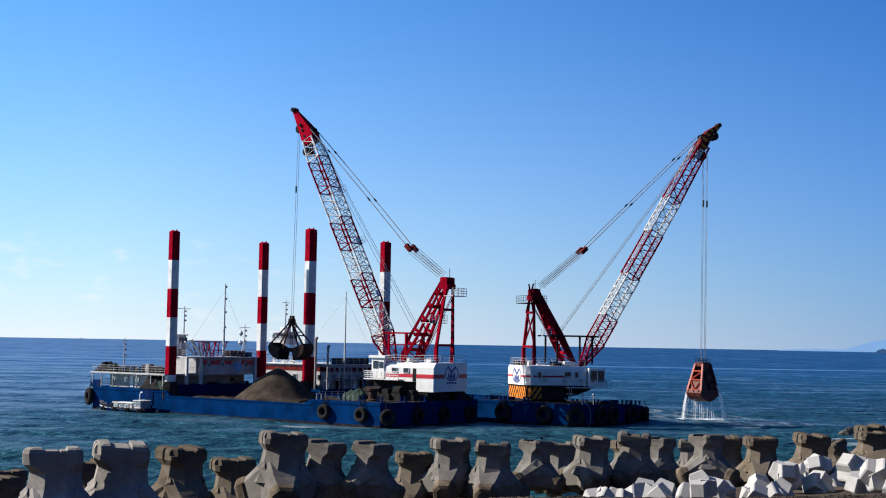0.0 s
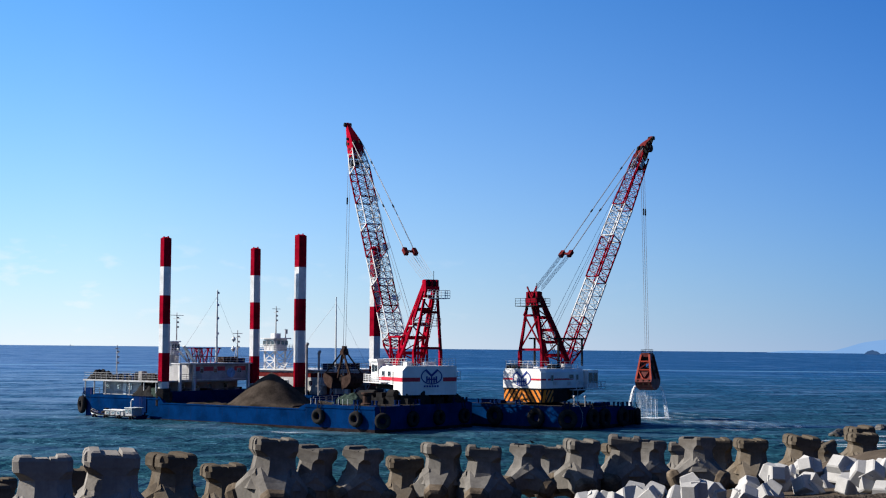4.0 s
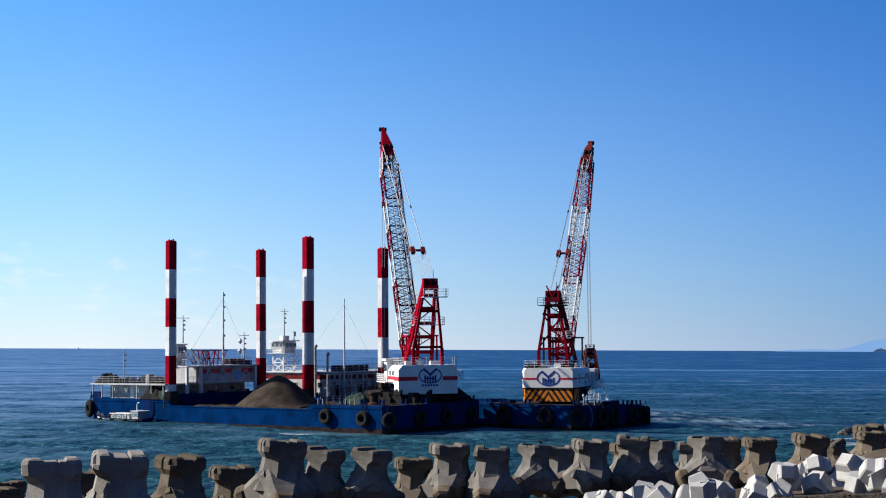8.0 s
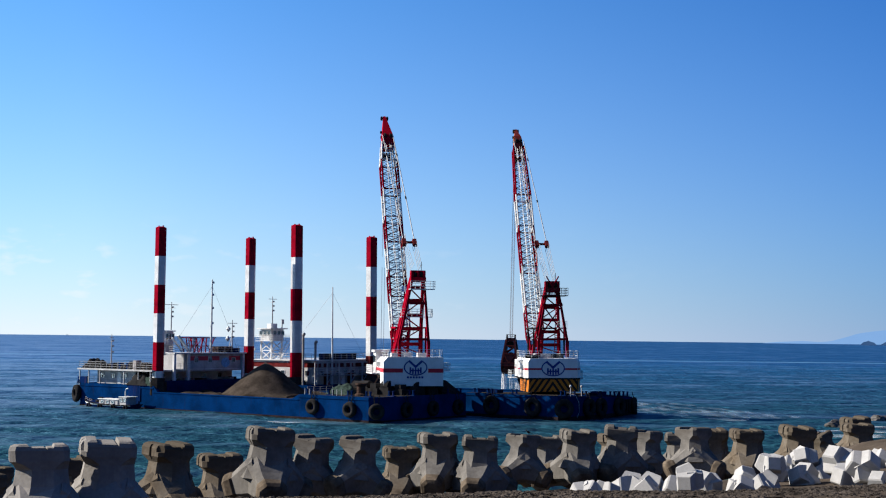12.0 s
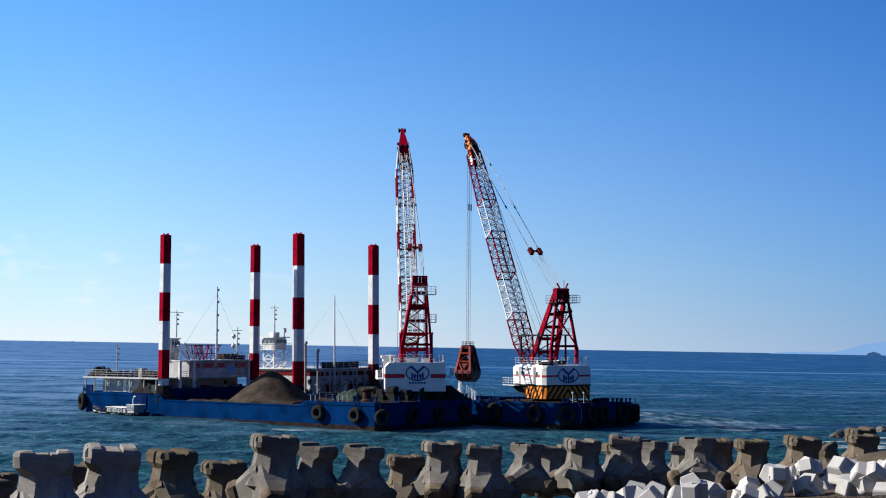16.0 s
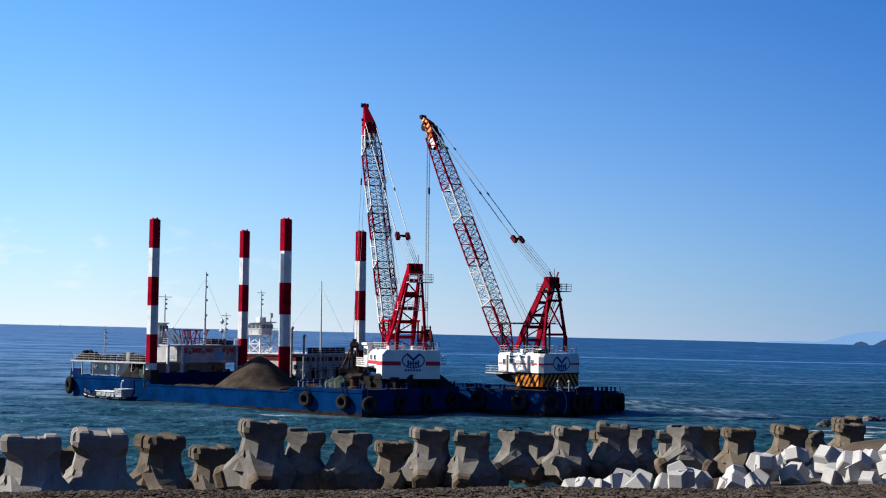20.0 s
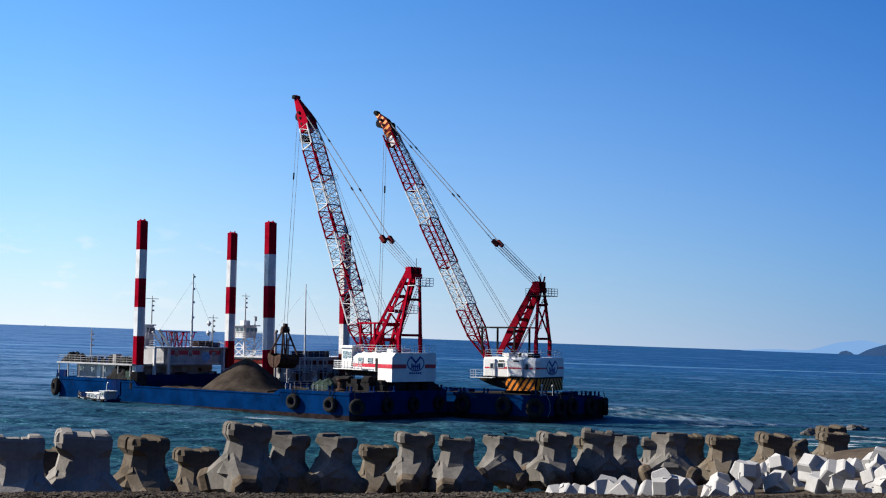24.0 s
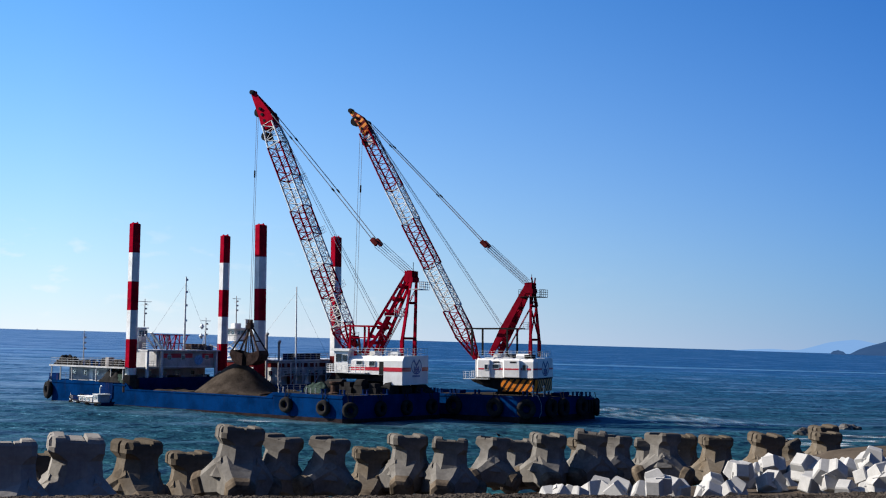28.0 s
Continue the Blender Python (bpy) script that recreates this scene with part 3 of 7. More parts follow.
TYRE = tyre_mesh()


def tyre(vessel, x, y, z, face, big=1.0):
    """A big tyre fender hung on the hull; face: degrees about z of its axis."""
    t = same_part("tyre_fender", TYRE, vessel, pose(x, y, z, 0, 90, face) @ Matrix.Diagonal((big, big, 1, 1)))
    b = bm_new()
    m = pose(x, y, z, 0, 0, face)
    for s in (-0.25, 0.25):
        p = m @ Vector((0.0, s, 0.9))
        q = m @ Vector((-0.35, s * 1.6, 2.3))
        tube(b, p, q, 0.06, n=5)
    part("chain", b, BLACK, vessel)


def bollard(vessel, x, y, z):
    b = bm_new()
    for s in (-0.35, 0.35):
        lathe(b, ((0.15, 0), (0.15, 0.62), (0.2, 0.62), (0.2, 0.74)), 8, pose(x + s, y, z))
    box(b, x - 0.7, x + 0.7, y - 0.3, y + 0.3, z, z + 0.1)
    part("bollard", b, BLUE_DARK, vessel)


def window(parent, x, y, z, w, h, axis, name="window"):
    """A dark pane with a frame; axis x: it looks along x."""
    b = bm_new()
    t = 0.05
    if axis == "x":
        box(b, x - 0.02, x + 0.05, y - w / 2, y + w / 2, z - h / 2, z + h / 2)
    else:
        box(b, x - w / 2, x + w / 2, y - 0.05, y + 0.02, z - h / 2, z + h / 2)
    p = part(name, b, GLASS, parent)
    b = bm_new()
    for a, c, d, e in ((-w / 2 - t, w / 2 + t, h / 2, h / 2 + t), (-w / 2 - t, w / 2 + t, -h / 2 - t, -h / 2), (-w / 2 - t, -w / 2, -h / 2, h / 2), (w / 2, w / 2 + t, -h / 2, h / 2)):
        if axis == "x":
            box(b, x - 0.02, x + 0.09, y + a, y + c, z + d, z + e)
        else:
            box(b, x + a, x + c, y - 0.09, y + 0.02, z + d, z + e)
    part("frame", b, GREY, p)


def hull(vessel, L, B, stern, bow, zs, zm, zb, fore=None):
    b = bm_new()
    slab(b, outline(-L, -stern, 0, B, ends="a"), -0.9, zs)
    part("stern_hull", b, BLUE, vessel, "blue painted steel hull with rust runs", bevel=0.06)
    b = bm_new()
    box(b, -stern + 0.002, -bow - 0.002, 0.3, B - 0.3, -0.9, 1.3)
    part("hold_floor", b, DECK, vessel)
    for y0, y1 in ((0.0, 0.6), (B - 0.6, B)):
        b = bm_new()
        box(b, -stern, -bow, y0, y1, -0.9, zm)
        part("hold_side", b, BLUE, vessel, bevel=0.05)
        b = bm_new()
        box(b, -stern, -bow, y0 - 0.08, y1 + 0.08, zm, zm + 0.16)
        part("coaming_rail", b, BLUE, vessel)
        for x0, x1, z in ((-bow - 1.8, -bow, zb), (-stern + 1.2, -stern, zs)):
            b = bm_new()
            ring_prism(b, [[(x0, y, zm), (x1, y, zm), (x1, y, z)] for y in (y0 + 0.003, y1 - 0.003)])
            part("sheer_step", b, BLUE, vessel)
    b = bm_new()
    if fore:
        ring_prism(b, [[(x, y, -0.9) for x, y, z in fore], list(fore)])
    else:
        slab(b, outline(-bow, 0, 0, B, ends="b"), -0.9, zb)
    part("bow_hull", b, BLUE, vessel, "blue painted steel hull with rust runs", bevel=0.06)
    b = bm_new()
    if fore:
        mid = Vector((-4.0, 11.0))
        inner = [((Vector((x, y)) - mid) * 0.965 + mid, z) for x, y, z in fore]
        ring_prism(b, [[(p.x, p.y, z + h) for p, z in inner] for h in (0.0, 0.03)])
    else:
        slab(b, outline(-bow + 0.3, -0.3, 0.3, B - 0.3), zb, zb + 0.02)
    part("bow_deck", b, DECK, vessel)
    b = bm_new()
    if fore:
        slab(b, [(-L - 0.03, -0.03)] + [(x + 0.03, y + (0.03 if y > 3 else -0.03)) for x, y, z in fore] + [(-L - 0.03, B + 0.03)], -0.8, 0.22)
    else:
        slab(b, outline(-L - 0.03, 0.03, -0.03, B + 0.03), -0.8, 0.22)
    part("boot_top", b, BOOT, vessel)
    # rubbing strake
    for x0, x1, z in ((-L + 1.2, -stern, zs), (-bow, -1.2, zb)):
        b = bm_new()
        box(b, x0, x1, -0.1, 0.0, z - 0.45, z - 0.25)
        part("strake", b, BLUE, vessel)


def lump_pile(cx, cy, z0, rx, ry, h, seed):
    """Heap of cloth or net with folds."""
    b = bm_new()
    n = 22
    g = []
    for j in range(n + 1):
        row = []
        for i in range(n + 1):
            u, w = -1 + 2 * i / n, -1 + 2 * j / n
            k = max(0.0, 1 - u * u) ** 0.6 * max(0.0, 1 - w * w) ** 0.6
            x, y = cx + rx * u, cy + ry * w
            f = 0.8 + 0.5 * noise.noise(Vector((x * 0.9, y * 0.9, seed))) + 0.25 * noise.noise(Vector((x * 2.6, y * 2.6, seed)))
            row.append(b.verts.new((x, y, z0 + k * h * f)))
        g.append(row)
    for a, c in zip(g, g[1:]):
        for i in range(n):
            b.faces.new((a[i], a[i + 1], c[i + 1], c[i]))
    return b


def near_vessel():
    v = thing("dredging_barge", "blue steel dredging barge with white stern house and a sand hold", "barge", PLACE_NEAR)
    hull(v, 65, 22, 45.7, 14.3, 3.65, 2.55, 3.4)
    # front wall of the stern deck, over the hold
    b = bm_new()
    box(b, -46.2, -45.68, 0.4, 21.6, 1.2, 4.4)
    part("hold_bulkhead", b, BLUE_DARK, v)
    # lower house
    b = bm_new()
    box(b, -61.5, -49.4, 1.6, 20.4, 3.6, 5.85)
    lower = part("lower_house", b, AGED, v, bevel=0.04)
    for x in (-60.2, -57.4, -54.6, -51.5):
        window(lower, x, 1.6, 4.95, 0.9, 0.75, "y")
    for y in (5.0, 8.0, 11.0, 14.0, 17.5):
        window(lower, -49.4, y, 5.0, 0.8, 0.7, "x")
    b = bm_new()
    box(b, -56.3, -55.5, 1.52, 1.6, 3.7, 5.6)
    part("door", b, GREY, lower)
    b = bm_new()
    box(b, -64.6, -46.0, -0.1, 22.1, 5.85, 6.1)
    part("boat_deck", b, AGED, v, bevel=0.03)
    for x in (-64.2, -61.9, -59.0, -53, -49.5, -46.6):
        b = bm_new()
        tube(b, (x, 0.15, 3.6), (x, 0.15, 5.9), 0.11, n=6)
        part("deck_pillar", b, AGED, v)
    b = bm_new()
    railing(b, ((-46.2, 0.1, 6.1), (-64.4, 0.1, 6.1), (-64.4, 21.9, 6.1)), 1.1, 1.4, 0.03)
    part("boat_deck_rail", b, AGED, v)
    b = bm_new()
    railing(b, ((-64.6, 0.4, 3.65), (-64.6, 21, 3.65)), 1.0, 1.5, 0.04)
    part("stern_rail", b, AGED, v)
    b = bm_new()
    box(b, -64.7, -62.3, 0.1, 0.5, 3.65, 4.7)
    part("bulwark_box", b, BLUE_DARK, v)
    # upper house
    b = bm_new()
    box(b, -51.0, -46.0, 6.4, 19.2, 6.1, 8.65)
    up = part("upper_house", b, AGED, v, "white painted steel accommodation block", bevel=0.05)
    b = bm_new()
    box(b, -51.2, -45.3, 6.3, 19.8, 8.65, 8.85)
    box(b, -47.0, -45.3, 3.9, 6.3, 8.66, 8.84)
    part("roof", b, HOUSE, up, bevel=0.03)
    for y0, y1 in ((7.5, 8.8), (9.5, 11.7), (12.5, 14.2), (16.4, 18.9)):
        b = bm_new()
        box(b, -46.0, -45.97, y0, y1, 7.55, 8.25)
        part("red_stripe", b, STRIPE, up)
    for y in (9.1, 12.1, 17.4):
        window(up, -46.0, y, 7.6, 0.75, 0.65, "x")
    b = bm_new()
    lathe(b, ((0.95, 0), (0.95, 0.03)), 16, pose(-45.99, 15.6, 7.2, 0, 90, 0) @ Matrix.Diagonal((0.85, 1, 1, 1)))
    part("emblem", b, mat("emblem_blue", (0.12, 0.28, 0.5), 0.6, var=0.5, scale=2), up)
    b = bm_new()
    box(b, -46.0, -45.9, 3.9, 19.2, 6.1, 6.22)
    part("sill", b, GREY, up)
    for y in (4.2, 7.2, 19.3):
        b = bm_new()
        box(b, -45.9, -45.5, y - 0.22, y + 0.22, 4.4, 8.65)
        part("pillar", b, HOUSE, up)
    b = bm_new()
    railing(b, ((-45.4, 4.2, 6.05), (-45.4, 8.6, 6.05)), 1.0, 1.1, 0.04)
    part("walkway_rail", b, AGED, up)
    b = bm_new()
    railing(b, ((-46.8, 4.1, 8.85), (-45.5, 4.1, 8.85), (-45.5, 19.6, 8.85)), 1.0, 1.6, 0.03)
    part("roof_rail", b, AGED, up)
    # wheelhouse with its mast
    b = bm_new()
    slab(b, outline(-52.9, -50.4, 6.0, 8.4, 0.4), 8.85, 12.2)
    wh = part("wheelhouse", b, HOUSE, v, bevel=0.04)
    b = bm_new()
    slab(b, outline(-53.2, -50.1, 5.8, 8.7, 0.5), 12.2, 12.4)
    part("wheelhouse_roof", b, WHITE, wh)
    for y in (6.7, 7.3, 7.9):
        window(wh, -50.4, y, 11.4, 0.5, 0.95, "x")
    for x in (-52.2, -51.2):
        window(wh, x, 6.0, 11.5, 0.7, 0.8, "y")
    b = bm_new()
    railing(b, ((-51.4, 5.3, 10.2), (-49.6, 5.3, 10.2), (-49.6, 8.9, 10.2)), 1.0, 0.9, 0.03)
    box(b, -51.5, -49.5, 5.2, 9.0, 10.1, 10.2)
    part("bridge_wing", b, WHITE, wh)
    signal_mast(v, -51.3, 8.3, 12.5, 4.6, 1.4)
    signal_mast(v, -51.4, 6.4, 12.5, 2.4, 0.5)
    signal_mast(v, -47.0, 9.4, 8.85, 2.6, 0.8)
    signal_mast(v, -46.6, 17.6, 8.85, 5.4, 1.1, marks=True)
    signal_mast(v, -61.8, 4.6, 6.1, 5.6, 0.5)
    # tall flag mast with stays
    b = bm_new()
    tube(b, (-46.2, 12.5, 8.8), (-46.2, 12.5, 20.9), 0.2, 0.1)
    pm = part("tall_mast", b, GREY, v)
    b = bm_new()
    for p in ((-50, 7, 9), (-46, 18.5, 9)):
        tube(b, (-46.2, 12.5, 19.8), p, 0.018, n=4)
    part("stay", b, ROPE, pm)
    for z in (13.5, 16, 18.2, 20.2):
        b = bm_new()
        box(b, -46.35, -46.05, 12.6, 12.85, z, z + 0.35)
        part("mast_lamp", b, GREY, pm)
    # red frame on the roof
    for x in (-49.5, -47.0):
        b = bm_new()
        for y0, y1 in ((8.6, 9.6), (10.0, 10.4), (11.3, 11.1), (12.2, 12.0), (13.9, 12.9)):
            beam(b, (x, y0, 11.2), (x, y1, 8.85), 0.13)
        beam(b, (x, 8.3, 11.25), (x, 14.3, 11.25), 0.16)
        beam(b, (x, 9.6, 9.9), (x, 12.9, 9.9), 0.1)
        beam(b, (x, 9.5, 9.2), (x, 11.2, 11.2), 0.08)
        beam(b, (x, 13.0, 9.2), (x, 11.2, 11.2), 0.08)
        part("boat_cradle", b, RED, v, "red steel frame on the house roof")
    for y in (8.6, 10.2, 12.2, 14.0):
        b = bm_new()
        beam(b, (-49.5, y, 11.25), (-47, y, 11.25), 0.1)
        part("cradle_bar", b, RED, v)
    b = bm_new()
    beam(b, (-47.2, 6.2, 11.6), (-47.2, 8.6, 9.0), 0.5, 0.25)
    beam(b, (-48.4, 6.0, 11.2), (-48.4, 8.2, 9.0), 0.3, 0.2)
    beam(b, (-47.8, 9.6, 8.9), (-47.8, 8.9, 11.4), 0.16)
    part("gangway", b, GREY, v)
    b = bm_new()
    for i, y in enumerate((14.6, 15.5, 16.4, 17.3)):
        tube(b, (-48.2, y, 9.35), (-46.4, y, 9.35), 0.48, n=10)
    part("life_raft", b, RUST, v, "brownish life rafts in their cradles")
    b = bm_new()
    box(b, -47.9, -46.1, 17.9, 18.9, 8.85, 9.6)
    part("roof_locker", b, BLUE_DARK, v)
    # clutter on the boat deck
    rnd = random.Random(5)
    for x, w, h in ((-62.3, 1.9, 2.0), (-59.9, 1.2, 1.5)):
        part("tarpaulin", lump_pile(x, 1.5, 6.1, w, 1.2, h, x), BLACK, v, "black tarpaulin heap on the boat deck", smooth=True)
    for i in range(9):
        b = bm_new()
        x = -58.0 + i * 0.62
        h = 0.5 + 0.5 * rnd.random()
        if i % 3:
            box(b, x - 0.2, x + 0.2, 0.7, 1.5, 6.1, 6.1 + h)
        else:
            lathe(b, ((0.3, 0), (0.3, h)), 10, pose(x, 0.9, 6.1))
        part("deck_bundle", b, (BLACK, DECK, BLUE_DARK)[i % 3], v)
    for i, x in enumerate((-52.2, -51.3, -50.4, -49.2, -48.1)):
        b = bm_new()
        h = 0.8 + 0.7 * rnd.random()
        box(b, x - 0.4, x + 0.4, 0.8, 1.8, 6.1, 6.1 + h)
        part("deck_box", b, (BLACK, WORN, BLACK, DECK)[i % 4], v, bevel=0.04)
    for x in (-52.6, -51.8):
        b = bm_new()
        lathe(b, ((0.34, 0), (0.34, 1.25), (0.25, 1.35)), 12, pose(x, 2.3, 6.1))
        part("gas_bottle", b, GREY, v)
    # dark nets and gear heaped round the spud's foot
    part("net_heap", lump_pile(-49.6, 1.1, 3.64, 2.6, 1.3, 2.3, 3), BLACK, v, "dark netting heaped at the spud's foot", smooth=True)
    part("net_heap", lump_pile(-47.6, 0.9, 3.64, 1.7, 1.0, 1.5, 8), NET, v, "green netting heaped at the spud's foot", smooth=True)
    # gear under the gallery
    rnd = random.Random(3)
    for i in range(14):
        b = bm_new()
        y = 2.6 + i * 1.25
        w, h = 0.3 + 0.3 * rnd.random(), 0.4 + 0.7 * rnd.random()
        box(b, -48.9 + rnd.random(), -47.4 + rnd.random(), y - w, y + w, 3.65, 3.65 + h)
        part("deck_gear", b, (WORN, DECK, GREY, RUST)[i % 4], v, bevel=0.05)
    # thin strips added to darken a ragged patch of the hull side
    for i in range(7):
        b = bm_new()
        x = -51.6 + 0.42 * i
        ring_prism(b, [[(x + 0.06 * rnd.random() + o, -0.12, z) for o in (0, 0.4)] + [(x + o, -0.02, z) for o in (0.4, 0)] for z in (0.15 + 0.25 * abs(i - 3) + 0.5 * rnd.random(), 1.8, 3.7)])
        part("fender_strip", b, BLUE_DARK, v)
    # winch and gear between house and spud
    b = bm_new()
    box(b, -50.5, -47.5, 0.6, 1.5, 3.65, 4.6)
    tube(b, (-49.0, 0.4, 4.7), (-49.0, 1.9, 4.7), 0.7, n=12)
    box(b, -47.2, -45.9, 0.4, 2.6, 3.65, 4.2)
    part("mooring_winch", b, BLACK, v)
    spud(v, -46.2, 1.3, 28.7, 4.55, 0.88)
    spud(v, -45.6, 20.6, 28.1, 4.55, 0.88)
    # bow deck gear
    for x in (-13.2, -9.0, -5.4, -2.0):
        bollard(v, x, 0.9, 3.42)
    for y in (4.5, 9.0, 17.0, 20.2):
        bollard(v, -0.9, y, 3.42)
    part("net_pile", lump_pile(-10.2, 5.0, 3.41, 2.3, 1.6, 1.5, 5), NET, v, "lumpy heap of green netting on deck", smooth=True)
    # black winches and boxes round the crane's foot
    rnd = random.Random(12)
    for x, y, w, d, h, drum in ((-12.2, 10.5, 1.0, 1.0, 1.7, 1), (-10.6, 8.4, 1.1, 0.9, 1.5, 0), (-8.3, 7.6, 1.0, 0.8, 1.9, 1), (-6.2, 7.4, 0.9, 0.8, 1.6, 0), (-4.4, 7.8, 0.8, 0.8, 2.0, 1), (-2.7, 8.8, 0.9, 0.9, 1.5, 0), (-1.7, 11.0, 0.8, 1.1, 1.9, 1), (-1.6, 14.0, 0.7, 1.2, 1.6, 0), (-1.7, 17.2, 0.7, 1.0, 1.3, 1)):
        b = bm_new()
        box(b, x - w, x + w, y - d, y + d, 3.42, 3.42 + h * 0.55)
        if drum:
            tube(b, (x - w * 0.8, y, 3.42 + h * 0.6), (x + w * 0.8, y, 3.42 + h * 0.6), h * 0.42, n=12)
        else:
            box(b, x - w * 0.7, x + w * 0.5, y - d * 0.7, y + d * 0.7, 3.42 + h * 0.55, 3.42 + h)
        part("deck_winch" if drum else "machinery_box", b, BLACK, v, "black greasy deck machinery", bevel=0.05)
    b = bm_new()
    ring_prism(b, [[(-0.5, y, 3.42), (-3.6, y, 3.42), (-3.6, y, 5.3)] for y in (16.5, 20.5)])
    part("ramp_cover", b, BLACK, v)
    b = bm_new()
    lathe(b, ((0.9, 0), (0.9, 0.2), (0.62, 0.35), (0.62, 1.3), (0.85, 1.5), (0.85, 1.75)), 14, pose(-5.2, 3.0, 3.42))
    part("capstan", b, RUST, v, "rusty steel capstan")
    for i, (x, y, s) in enumerate(((-11.8, 9, 1.0), (-10.2, 8.2, 1.3), (-12.5, 13, 1.1), (-9.2, 5.2, 0.8), (-13.2, 16, 1.2))):
        b = bm_new()
        box(b, x - s, x + s, y - 0.7, y + 0.7, 3.42, 3.42 + 0.7 * s)
        part("deck_locker", b, (BLACK, DECK, BLACK)[i % 3], v, bevel=0.05)
    b = bm_new()
    railing(b, ((-14.2, 1.6, 3.42), (-14.2, 7, 3.42)), 1.0, 1.3, 0.04)
    part("hold_rail", b, AGED, v)
    for x in (-13.6, -12.7, -8.3, -7.5, -6.6):
        b = bm_new()
        tube(b, (x, 0.45, 3.4), (x, 0.45, 4.25), 0.06, n=6)
        part("rail_post", b, AGED, v)
    tyre(v, -11.4, -0.33, 1.75, -90)
    tyre(v, -4.4, -0.33, 1.6, -90)
    tyre(v, -0.2, 0.5, 1.45, -45)
    tyre(v, 0.33, 6.5, 1.5, 0)
    tyre(v, 0.33, 12.5, 1.5, 0)
    tyre(v, 0.33, 18.5, 1.5, 0)
    tyre(v, -64.7, -0.1, 1.9, -110, 1.3)
    tyre(v, -65.1, 1.2, 2.2, 180)
    return v


def signal_mast(vessel, x, y, z, h, arm, marks=False):
    b = bm_new()
    tube(b, (x, y, z), (x, y, z + h), 0.12, 0.06)
    if arm:
        beam(b, (x, y - arm, z + h * 0.9), (x, y + arm, z + h * 0.9), 0.09)
        beam(b, (x - arm * 0.6, y, z + h * 0.78), (x + arm * 0.6, y, z + h * 0.78), 0.07)
        for k in (0.45, 0.62, 0.78):
            box(b, x - 0.12, x + 0.12, y + 0.08, y + 0.4, z + h * k, z + h * k + 0.28)
    mm = part("signal_mast", b, AGED, vessel)
    if marks:
        for k, dy in enumerate((-0.9, -1.0)):
            b = bm_new()
            lathe(b, ((0.05, -0.5), (0.42, 0), (0.05, 0.5)), 8, pose(x, y + dy, z + h * 0.72 - k * 1.6))
            part("day_mark", b, GREY, mm)
        b = bm_new()
        beam(b, (x, y - 0.9, z), (x, y, z + h * 0.6), 0.07)
        part("brace", b, AGED, mm)


